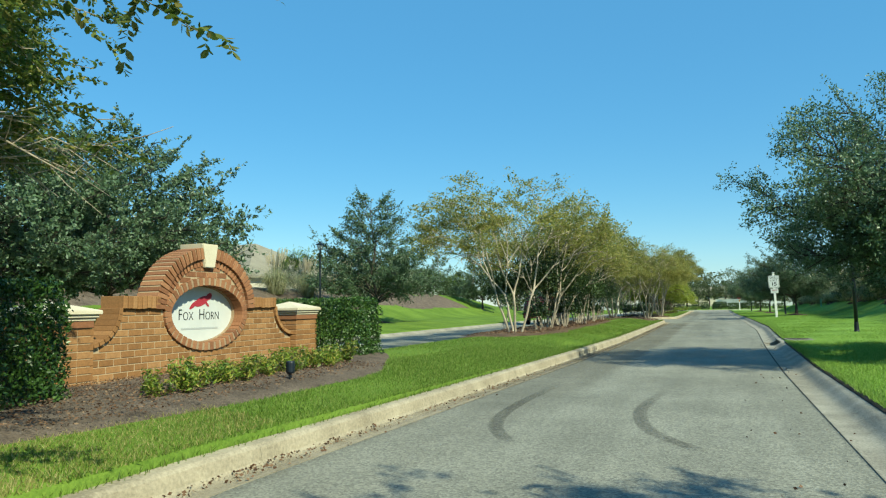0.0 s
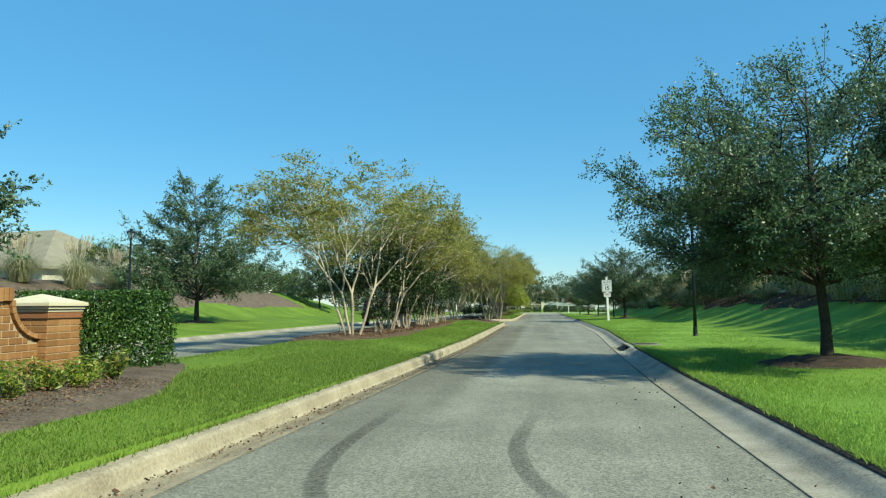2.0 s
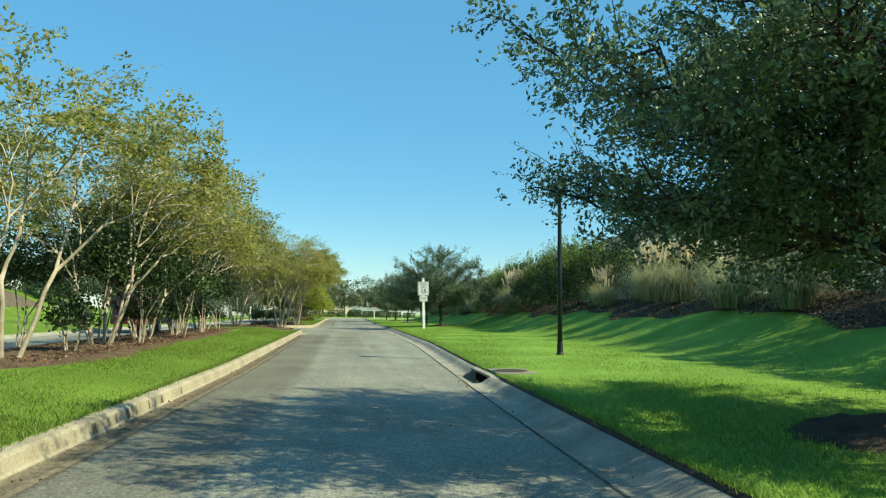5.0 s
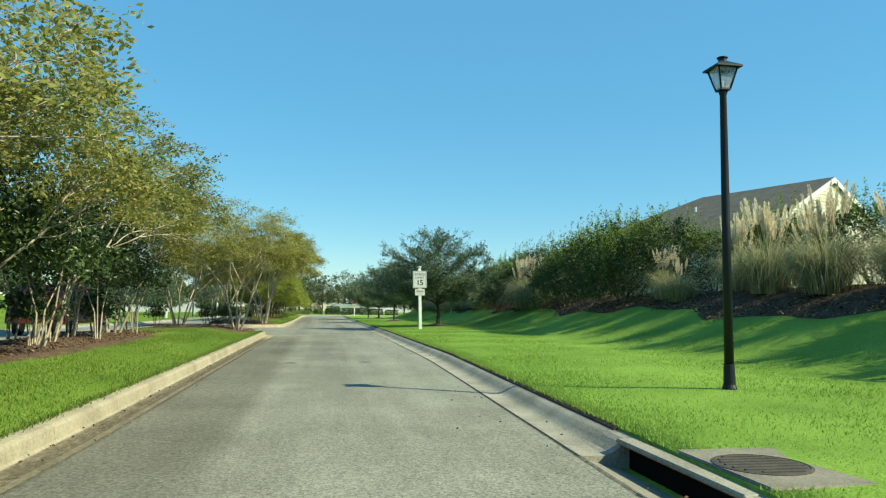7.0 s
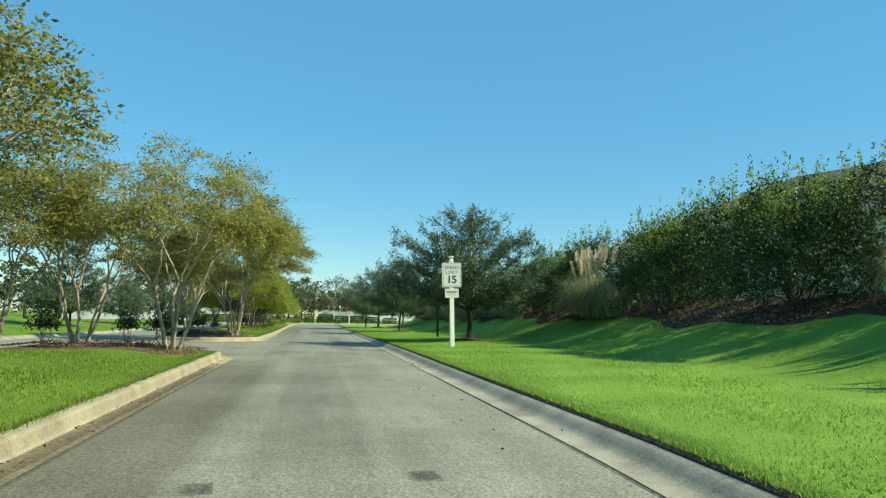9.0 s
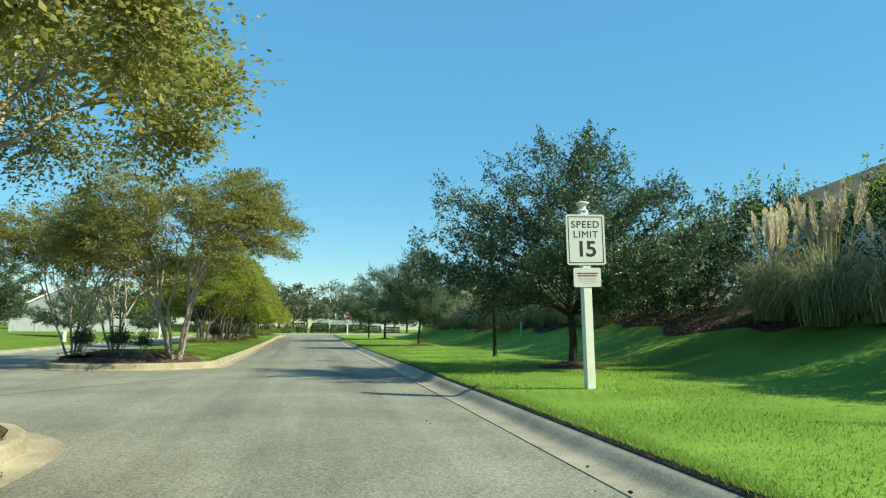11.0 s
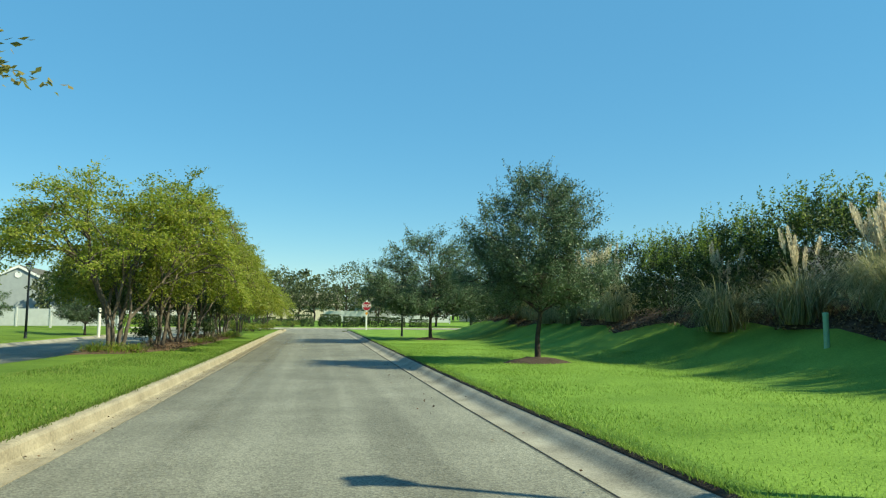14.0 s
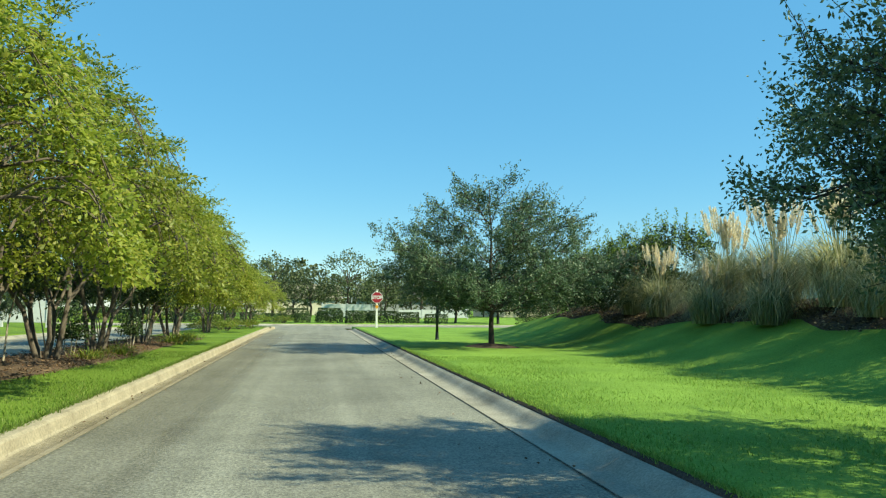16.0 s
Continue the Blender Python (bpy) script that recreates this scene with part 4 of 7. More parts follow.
# crape myrtles down the median
MY_LABEL = "crape myrtle with many smooth pale stems and olive green leaves"
my_a = plant("crape_myrtle", myrtle(5, 5.1, 2.75, 4, 2.3, 0.076, 17, 0.042, 0.29, 0.0, 5), M["leaf_myrtle"], M["bark_myrtle"], MY_LABEL, "tree", "crape myrtles")
my_b = plant("crape_myrtle", myrtle(8, 4.9, 2.6, 5, 2.0, 0.076, 14, 0.036, 0.29, 0.05, 4), M["leaf_myrtle"], M["bark_myrtle"], MY_LABEL, "tree", "crape myrtles")
my_c = plant("crape_myrtle", myrtle(15, 5.0, 2.9, 5, 1.05, 0.074, 18, 0.055, 0.19, 0.42, 5), M["leaf_myrtle_green"], M["bark_brown"], "crape myrtle with smooth brown stems and fresh green leaves", "tree", "crape myrtles")
my_d = plant("crape_myrtle", myrtle(29, 5.1, 3.0, 4, 0.95, 0.07, 19, 0.06, 0.16, 0.5, 6), M["leaf_myrtle_green"], M["bark_brown"], "crape myrtle with smooth brown stems and fresh green leaves", "tree", "crape myrtles")
move(my_a, -5.5, 20.3, 30)
move(my_b, -5.4, 24.0, 120)
again(my_b, -5.5, 27.2, 230, 0.92)
again(my_a, -5.55, 30.8, 160, 0.93)
again(my_b, -5.6, 35.2, 10, 0.95)
again(my_a, -7.2, 42.9, 80, 0.9)
again(my_b, -5.7, 43.8, 300, 0.98)
my_f = plant("crape_myrtle", myrtle(9, 5.1, 2.5, 4, 1.9, 0.056, 22, 0.045, 0.28, 0.2, 8), M["leaf_myrtle"], M["bark_myrtle"], "crape myrtle with slender stems and drooping branches at the median's end", "tree", "crape myrtles")
move(my_f, -3.6, 43.3, 200)
my_e = plant("crape_myrtle", myrtle(16, 5.6, 3.2, 6, 1.7, 0.064, 26, 0.05, 0.24, 0.16, 8), M["leaf_myrtle"], M["bark_myrtle"], "tall crape myrtle with leaning pale stems at the median's end", "tree", "crape myrtles")
move(my_e, -3.85, 58.0, 70, 1.0, sz=1.07)
move(my_c, -5.45, 84.0, 310, 1.1, sz=1.26)
again(my_a, -6.9, 59.6, 100, 0.92)
again(my_b, -6.4, 62.0, 190, 0.95)
move(my_d, -5.95, 77.6, 0, 1.16, sz=1.36)
again(my_c, -5.5, 80.9, 320, 1.08, sz=1.28)
again(my_d, -5.4, 87.0, 40, 1.08, sz=1.22)
again(my_c, -5.3, 91.0, 150, 1.06, sz=1.18)
again(my_d, -5.2, 95.0, 260, 1.05, sz=1.15)
again(my_c, -5.2, 103.5, 20, 0.9)
again(my_d, -5.0, 110.5, 140, 0.9)
again(my_c, -4.3, 115.0, 250, 0.85)
near = plant("crape_myrtle", hanging_myrtle(77, 4.2, 3.2, 9, 1.72, 0.044), M["leaf_myrtle_deep"], M["bark_myrtle"], "crape myrtle whose branches hang over the entrance lawn", "tree", "crape myrtles")
move(near, -3.8, -0.1, 60)
again(near, -5.6, 1.5, 310, 0.85, sz=1.1, label="crape myrtle with low leafy branches beside the clipped hedge")
again(near, -5.2, 2.3, 200, 0.85, sz=1.1, label="crape myrtle whose leafy crown hangs beside the clipped hedge")

# evergreen shrubs between the stems
EV_LABEL = "dark glossy evergreen shrub with large leaves under the myrtles"
ev_a = plant("evergreen_shrub", bush(5, 0.95, 0.95, 2.2, 3000, 0.11, 0.75, 0, 3, 0.25, 0.8), M["leaf_dark"], M["bark_myrtle"], EV_LABEL, "shrub", "evergreen shrubs")
ev_b = plant("evergreen_shrub", bush(6, 0.6, 0.6, 1.7, 900, 0.14, 0.1, 0, 5, 0.35, 0.8), M["leaf_dark"], M["bark_myrtle"], EV_LABEL, "shrub", "evergreen shrubs")
for k, (x, y, s) in enumerate([(-5.0, 25.2, 0.85), (-4.95, 28.9, 0.85), (-5.0, 32.0, 0.8), (-5.1, 35.2, 0.8), (-5.6, 24.4, 0.95), (-6.9, 24.0, 0.9), (-5.4, 30.6, 0.95), (-5.6, 25.8, 1.05), (-6.1, 29.0, 1.15), (-5.7, 32.6, 1.15), (-6.3, 26.8, 1.0), (-6.4, 31.5, 1.0),
                               (-6.5, 80.4, 0.8), (-6.5, 87.2, 0.85), (-5.0, 90.6, 0.8), (-4.9, 94.2, 0.8), (-5.9, 83.0, 0.95), (-5.8, 89.0, 0.9), (-5.6, 92.8, 0.9)]):
    if k == 0:
        move(ev_a, x, y, 0, s)
    else:
        again(ev_a, x, y, k * 77, s)
for k, (x, y, s) in enumerate([(-5.2, 21.9, 0.7), (-5.2, 26.0, 0.8), (-5.3, 29.6, 0.75), (-5.4, 33.3, 0.75), (-6.6, 44.2, 0.55), (-5.0, 45.0, 0.5), (-4.2, 44.9, 0.55),
                               (-5.2, 58.0, 0.42), (-6.2, 58.2, 0.45), (-4.6, 57.7, 0.36), (-5.7, 59.2, 0.4), (-6.7, 59.6, 0.42), (-5.5, 79.2, 0.6), (-5.3, 84.9, 0.6), (-5.0, 88.6, 0.55)]):
    if k == 0:
        move(ev_b, x, y, 0, s)
    else:
        again(ev_b, x, y, k * 61, s)

# mulch beds
patch("ground", "reddish bark mulch bed under the median trees", "mulch bed", wavy([(-7.1, 19.4), (-5.4, 18.9), (-4.6, 20.5), (-4.45, 25), (-4.5, 31), (-4.7, 35.5), (-5.3, 37.6), (-6.7, 37), (-7.1, 31), (-7.2, 25)]), M["mulch"], 0.03, dome=0.06, res=0.2)
patch("ground", "brown mulch bed at the end of the median", "mulch bed", wavy([(-7.0, 41.3), (-3.5, 41.9), (-3.2, 43.2), (-3.25, 44.5), (-6.8, 44.5)], 0.06), M["mulch"], 0.02, res=0.12)
patch("ground", "brown mulch bed at the start of the median", "mulch bed", wavy([(-6.8, 58.5), (-3.3, 58.5), (-3.4, 59.2), (-4.4, 60.0), (-6.0, 62.6), (-6.8, 62.8)], 0.06), M["mulch"], 0.02, res=0.12)
patch("ground", "brown bark mulch bed under the greener median trees", "mulch bed", wavy([(-6.9, 76.2), (-5.4, 76.2), (-4.7, 78.5), (-4.45, 83), (-4.3, 90), (-4.2, 96), (-5.2, 98), (-6.6, 97), (-6.9, 85)]), M["mulch"], 0.03, dome=0.05, res=0.2)
patch("ground", "dark mulch bed round the entrance sign", "mulch bed", wavy([(-4.7, 2.0), (-4.25, 4.0), (-4.2, 6.0), (-4.17, 7.5), (-4.25, 8.6), (-4.55, 9.4), (-5.0, 10.4), (-5.7, 11.9), (-7.6, 12.5), (-7.55, 2.0)], 0.05), M["bed_mulch"], 0.03, dome=0.03, res=0.15)


def mulch_ring(x, y, r):
    pts = [(x + r * (1 + rng.normal(0, 0.06)) * math.cos(a), y + r * (1 + rng.normal(0, 0.06)) * math.sin(a)) for a in np.linspace(0, 2 * math.pi, 18)[:-1]]
    patch("ground", "ring of dark mulch round a tree trunk", "mulch bed", pts, M["soil"], 0.02, dome=0.12, res=0.18)


for x, y, r in ((4.03, 14.5, 1.1), (5.25, 52.6, 0.8), (5.1, 72.7, 0.85), (5.35, 90.5, 0.85), (-17.8, 35.6, 0.9)):
    mulch_ring(x, y, r)
# mulch over the planted bank
ys_b = list(np.arange(8, 99, 1.3))
patch("ground", "dark leaf mulch over the planted bank", "mulch bed", [(float(berm_x(y)) + 2.1 + 0.3 * math.sin(y * 0.55) + 0.2 * math.sin(y * 1.7) + rng.normal(0, 0.1), y) for y in ys_b] + [(13.5, y) for y in reversed(ys_b)], M["soil"], 0.05, res=0.17)
patch("ground", "bare mulch over the bank beyond the far roadway", "mulch bed", wavy([(-22.6, 10), (-22.1, 30), (-21.9, 45), (-21.5, 63), (-34, 63), (-34, 10)], 0.4, 5), M["bed_mulch"], 0.03, res=0.8)


# ---- entrance sign ----
def box_mesh(name, sx, sy, sz, material, bevel=0.004):
    bm = B()
    box(bm, -sx / 2, sx / 2, -sy / 2, sy / 2, -sz / 2, sz / 2, bevel)
    me = bpy.data.meshes.new(name)
    bm.to_mesh(me), bm.free()
    me.materials.append(material)
    return me


def letters(text, size, extrude, name, parent, material, m, align='CENTER', bold=0.0, space=1.0):
    """Writing as a mesh of its own, in the plane of the pose m."""
    cu = bpy.data.curves.new(name, 'FONT')
    cu.offset, cu.space_character = bold, space
    cu.body, cu.size, cu.extrude, cu.align_x, cu.align_y = text, size, extrude, align, 'CENTER'
    tmp = new("tmp", cu)
    bpy.context.view_layer.update()
    me = bpy.data.meshes.new_from_object(tmp.evaluated_get(bpy.context.evaluated_depsgraph_get()))
    bpy.data.objects.remove(tmp)
    me.name = name
    me.materials.clear()
    me.materials.append(material)
    ob = child(name, me, parent)
    ob.matrix_local = m
    return ob


def entrance_sign():
    FX, BX = -6.50, -6.82                      # front and back faces
    root = thing("entrance_sign", "arched orange brick entrance sign wall with cream keystone and oval board", "sign", (0, 0, 0))
    CY, Z0 = 7.84, 0.30

    def top(y):
        if y < 5.82 or y > 9.90:
            return 0.0
        if y < 6.30:
            u = (6.30 - y) / 0.48
            return 0.82 + 0.42 * (1 - math.sqrt(max(0, 1 - (1 - u) ** 2)))
        if y > 9.40:
            u = (y - 9.40) / 0.50
            return 0.82 + 0.42 * (1 - math.sqrt(max(0, 1 - (1 - u) ** 2)))
        return 1.25

    # mortar core: an outline pulled through the wall's thickness
    def core(name, outline, x0, x1):
        bm = B()
        a = [bm.verts.new((x1, y, z)) for y, z in outline]
        b = [bm.verts.new((x0, y, z)) for y, z in outline]
        bm.faces.new(a), bm.faces.new(list(reversed(b)))
        n = len(outline)
        for i in range(n):
            bm.faces.new((a[i], b[i], b[(i + 1) % n], a[(i + 1) % n]))
        bmesh.ops.recalc_face_normals(bm, faces=bm.faces[:])
        return part(name, bm, M["mortar"], root, "pale mortar body")
    ys = np.linspace(5.82, 9.90, 90)
    back = FX - 0.19                           # the recess of the board ends here
    core("wall_core", [(5.82, 0.15)] + [(y, top(y) - 0.004) for y in ys] + [(9.90, 0.15)], BX + 0.006, back)
    RA, RB, AZ = 1.0, 0.84, 1.235
    arc = [(CY + RA * 0.985 * math.cos(a), AZ + RB * 0.985 * math.sin(a)) for a in np.linspace(0, math.pi, 40)]
    core("arch_core", arc, BX + 0.01, back - 0.003)
    OA, OB, OZ = 0.71, 0.375, 1.17              # the oval board

    def skin(name, inner, outer, x0, x1):
        """A facing between two closed lines of equal count: the wall's front, left open round the board."""
        bm = B()
        n = len(inner)
        rows_ = [[bm.verts.new((x, y, z)) for y, z in line] for x, line in ((x0, inner), (x1, inner), (x1, outer), (x0, outer))]
        for a, b in zip(rows_, rows_[1:]):
            for i in range(n):
                j = (i + 1) % n
                bm.faces.new((a[i], a[j], b[j], b[i]))
        bmesh.ops.recalc_face_normals(bm, faces=bm.faces[:])
        return part(name, bm, M["mortar"], root, "pale mortar facing")
    inner, outer = [], []
    for a in np.linspace(0, 2 * math.pi, 121)[:-1]:
        inner.append((CY + (OA + 0.035) * math.cos(a), OZ + (OB + 0.035) * math.sin(a)))
        # walk outwards to the wall's outline
        r = 0.3
        while r < 2.6:
            y, z = CY + r * math.cos(a), OZ + r * math.sin(a)
            inside = (0.15 < z < top(y) - 0.004) or (z >= AZ and ((y - CY) / (RA * 0.985)) ** 2 + ((z - AZ) / (RB * 0.985)) ** 2 < 1)
            if not inside:
                break
            r += 0.01
        outer.append((y, z))
    skin("wall_facing", inner, outer, back + 0.001, FX - 0.007)

    def bricks_mesh(l, h=0.072, d=0.07, mt="brick"):
        return box_mesh("brick", d, l, h, M[mt])
    cache = {}

    def brick(y0, y1, z0, mt, proud=0.0):
        l = round(y1 - y0, 2)
        if l < 0.03:
            return
        key = (l, mt)
        if key not in cache:
            cache[key] = bricks_mesh(l, mt=mt)
        ob = child("brick", cache[key], root)
        ob.location = (FX - 0.035 + proud + rng.normal(0, 0.0012), (y0 + y1) / 2, z0 + 0.036)

    def blocked(y, z):
        """Inside the arch ring, the oval's ring or the oval."""
        e = ((y - CY) / (OA + 0.12)) ** 2 + ((z - OZ) / (OB + 0.12)) ** 2
        if e < 1:
            return True
        if z > AZ:
            r = ((y - CY) / RA) ** 2 + ((z - AZ) / RB) ** 2
            i = ((y - CY) / (RA - 0.27)) ** 2 + ((z - AZ) / (RB - 0.25)) ** 2
            return i > 1 or r > 1
        return False
    c = 0
    z = Z0 + 0.13
    while z < 2.0:
        mt = "brick_red" if z > 1.3 else "brick"
        off = 0.0 if c % 2 else 0.108
        y = 5.70 + off
        while y < 10.0:
            a, b = y + 0.005, y + 0.205
            samples = np.linspace(a, b, 12)
            good = [s for s in samples if (z + 0.06 < top(s) - (0.03 if s < 6.3 or s > 9.4 else 0.0) or z > AZ) and not blocked(s, z + 0.036) and 5.84 < s < 9.88]
            if good and max(good) - min(good) > 0.035:
                brick(min(good), max(good), z, mt)
            y += 0.212
        z += 0.0825
        c += 1
    # base course set on edge
    for k in range(49):
        ob = child("brick", cache.setdefault("edge", box_mesh("brick", 0.08, 0.072, 0.12, M["brick"])), root)
        ob.location = (FX - 0.03, 5.88 + k * 0.083, Z0 + 0.062)
    # shoulders of standing bricks
    for y0, n in ((6.31, 8), (8.80, 8)):
        for k in range(n):
            ob = child("brick", cache.setdefault("stand", box_mesh("brick", 0.36, 0.064, 0.15, M["brick"])), root)
            ob.location = ((FX + BX) / 2 + 0.03, y0 + 0.035 + k * 0.0755, 1.325 + rng.normal(0, 0.004))
        part("shoulder_bed", box(B(), BX + 0.01, FX + 0.03, y0 + 0.01, y0 + n * 0.0755 - 0.01, 1.252, 1.385), M["mortar_brown"], root, "pale mortar of the shoulder")
    # sweeping copings
    for side in (0, 1):
        for k in range(9):
            u = (k + 0.5) / 9
            ang = u * math.pi / 2
            cy_, cz_ = (5.82, 1.26) if side == 0 else (9.90, 1.26)
            py = cy_ + (0.47 * math.sin(ang) if side == 0 else -0.49 * math.sin(ang))
            pz = cz_ - 0.43 * math.cos(ang)
            ob = child("brick", cache.setdefault("cope", box_mesh("brick", 0.34, 0.072, 0.055, M["brick"])), root)
            ob.matrix_local = pose((FX + BX) / 2 + 0.035, py, pz, math.degrees(ang) if side == 0 else -math.degrees(ang), 0, 0)
    # arch ring: deep outer voussoirs through the wall, inner headers on its face
    n = 35
    for k in range(n):
        a = math.pi * (k + 0.5) / n
        if abs(a - math.pi / 2) < 0.09:
            continue
        ny_, nz_ = math.cos(a) / RA, math.sin(a) / RB
        ang = math.degrees(math.atan2(nz_, ny_))
        py, pz = CY + (RA - 0.075) * math.cos(a), AZ + (RB - 0.075) * math.sin(a)
        ob = child("brick", cache.setdefault("arch", box_mesh("brick", 0.35, 0.16, 0.058, M["brick_red"])), root)
        ob.matrix_local = pose((FX + BX) / 2 + 0.035, py, pz, ang, 0, 0)
        py, pz = CY + (RA - 0.215) * math.cos(a), AZ + (RB - 0.205) * math.sin(a)
        ob = child("brick", cache.setdefault("header", box_mesh("brick", 0.09, 0.09, 0.046, M["brick_red"])), root)
        ob.matrix_local = pose(FX - 0.03, py, pz, ang, 0, 0)
    n = 42
    for k in range(n):
        a = 2 * math.pi * k / n
        ang = math.degrees(math.atan2(math.sin(a) / (OB + 0.06), math.cos(a) / (OA + 0.06)))
        ob = child("brick", cache.setdefault("oval", box_mesh("brick", 0.15, 0.115, 0.066, M["brick_red"])), root)
        ob.matrix_local = pose(FX - 0.04, CY + (OA + 0.068) * math.cos(a), OZ + (OB + 0.068) * math.sin(a), ang, 0, 0)
    # mortar bed between the ring's bricks and behind the arch's
    def hoop(name, ax, az, r0, r1, x0, x1, cz, a0, a1, label):
        bm = B()
        m_ = 72
        rows_ = []
        for i in range(m_ + 1):
            a = a0 + (a1 - a0) * i / m_
            rows_.append([bm.verts.new((x, CY + (ax + r) * math.cos(a), cz + (az + r) * math.sin(a))) for x, r in ((x0, r0), (x1, r0), (x1, r1), (x0, r1))])
        for p_, q_ in zip(rows_, rows_[1:]):
            for i in range(4):
                bm.faces.new((p_[i], p_[(i + 1) % 4], q_[(i + 1) % 4], q_[i]))
        bmesh.ops.recalc_face_normals(bm, faces=bm.faces[:])
        part(name, bm, M["mortar"] if name == "arch_bed" else M["mortar_brown"], root, label)
    hoop("ring_bed", OA, OB, 0.02, 0.118, FX - 0.125, FX + 0.026, OZ, 0, 2 * math.pi, "brown mortar round the oval")
    hoop("reveal", OA, OB, 0.002, 0.1, FX - 0.186, FX - 0.118, OZ, 0, 2 * math.pi, "brown mortar lining of the oval recess")
    hoop("arch_bed", RA, RB, -0.152, -0.004, BX + 0.03, FX + 0.03, AZ, 0.03, math.pi - 0.03, "pale mortar of the arch")
    # keystone
    bm = B()
    ks = [(-0.095, 1.80), (0.095, 1.80), (0.165, 2.13), (-0.165, 2.13)]
    a = [bm.verts.new((FX + 0.06, CY - 0.02 + y, z)) for y, z in ks]
    b = [bm.verts.new((BX - 0.02, CY - 0.02 + y, z)) for y, z in ks]
    bm.faces.new(a), bm.faces.new(list(reversed(b)))
    for i in range(4):
        bm.faces.new((a[i], b[i], b[(i + 1) % 4], a[(i + 1) % 4]))
    bmesh.ops.recalc_face_normals(bm, faces=bm.faces[:])
    bmesh.ops.bevel(bm, geom=bm.edges[:], offset=0.01, segments=2, affect='EDGES')
    part("keystone", bm, M["caststone"], root, "cream cast stone keystone")
    # oval board, recessed behind its ring
    bm = B()
    n = 64
    ra = [bm.verts.new((FX - 0.188, CY + (OA + 0.01) * math.cos(2 * math.pi * i / n), OZ + (OB + 0.01) * math.sin(2 * math.pi * i / n))) for i in range(n)]
    rb = [bm.verts.new((FX - 0.16, CY + (OA + 0.01) * math.cos(2 * math.pi * i / n), OZ + (OB + 0.01) * math.sin(2 * math.pi * i / n))) for i in range(n)]
    bm.faces.new(rb)
    for i in range(n):
        bm.faces.new((ra[i], ra[(i + 1) % n], rb[(i + 1) % n], rb[i]))
    board = part("board", bm, M["signwhite"], root, "white oval sign board")
    face = Matrix(((0, 0, 1, FX - 0.158), (1, 0, 0, CY + 0.03), (0, 1, 0, OZ), (0, 0, 0, 1)))

    def write(t, size, dy, dz):
        o = letters(t, size, 0.002, "lettering", board, M["ink"], face @ pose(dy, dz, 0), 'LEFT', -0.002)
        o.matrix_local = face @ pose(dy, dz, 0) @ Matrix.Diagonal((0.8, 0.95, 1, 1))
        return o
    write("F", 0.225, -0.43, -0.015)
    write("OX", 0.17, -0.338, -0.033)
    write("H", 0.225, -0.027, -0.015)
    write("ORN", 0.17, 0.107, -0.033)
    bm = B()
    box(bm, -0.37, 0.37, -0.012, 0.012, 0, 0.002)
    o = part("small_print", bm, M["grey_ink"], board, "unreadable grey line of small print")
    o.matrix_local = face @ pose(0, -0.2, 0)
    # emblem: a plain slanting red mark
    bm = B()
    for dx, dy, w, h, r in ((0.0, 0.0, 0.15, 0.06, 20), (0.15, 0.065, 0.07, 0.045, 30), (-0.16, -0.05, 0.10, 0.03, 35), (0.1, -0.03, 0.07, 0.02, -40)):
        vs = [bm.verts.new((dx + w * math.cos(q) * math.cos(radians(r)) - h * math.sin(q) * math.sin(radians(r)),
                            dy + w * math.cos(q) * math.sin(radians(r)) + h * math.sin(q) * math.cos(radians(r)), 0.002 + dx * 0.004)) for q in np.linspace(0, 2 * math.pi, 25)[:-1]]
        bm.faces.new(vs)
    o = part("emblem", bm, M["logo_red"], board, "plain red emblem")
    o.matrix_local = face @ pose(0.03, 0.175, 0)
    # pillars with stepped caps
    for y0, y1, nm in ((5.20, 5.80, "left"), (9.86, 10.46, "right")):
        x0, x1 = -7.02, -6.38
        bm = B()
        box(bm, x0 + 0.007, x1 - 0.007, y0 + 0.007, y1 - 0.007, 0.15, 1.12)
        pil = part("pillar", bm, M["mortar"], root, "square brick pillar")
        zc, c = Z0, 0
        hb = cache.setdefault("pb", box_mesh("brick", 0.07, 0.205, 0.072, M["brick"]))
        hh = cache.setdefault("ph", box_mesh("brick", 0.07, 0.098, 0.072, M["brick"]))
        while zc < 1.05:
            for k in range(3):
                ob = child("brick", hb, pil)
                ob.location = (x1 - 0.035, y0 + 0.107 + k * 0.212 + (0.0), zc + 0.036)
                ob = child("brick", hb, pil)
                ob.matrix_local = pose(x0 + 0.107 + k * 0.212, y0 + 0.035, zc + 0.036, 0, 0, 90)
            zc += 0.0825
            c += 1
        bm = B()
        box(bm, x0 - 0.02, x1 + 0.02, y0 - 0.02, y1 + 0.02, 1.045, 1.12, 0.004)
        part("brick_band", bm, M["brick_red"], pil, "projecting brick band")
        bm = B()
        for o_, za, zb in ((0.03, 1.12, 1.155), (0.055, 1.155, 1.19), (0.08, 1.19, 1.235)):
            box(bm, x0 - o_, x1 + o_, y0 - o_, y1 + o_, za, zb - 0.001, 0.006)
        xm, ym, o_ = (x0 + x1) / 2, (y0 + y1) / 2, 0.075
        base = [bm.verts.new(p) for p in ((x0 - o_, y0 - o_, 1.235), (x1 + o_, y0 - o_, 1.235), (x1 + o_, y1 + o_, 1.235), (x0 - o_, y1 + o_, 1.235))]
        tip = bm.verts.new((xm, ym, 1.345))
        for i in range(4):
            bm.faces.new((base[i], base[(i + 1) % 4], tip))
        part("cap", bm, M["caststone"], pil, "cream stepped stone cap")


entrance_sign()

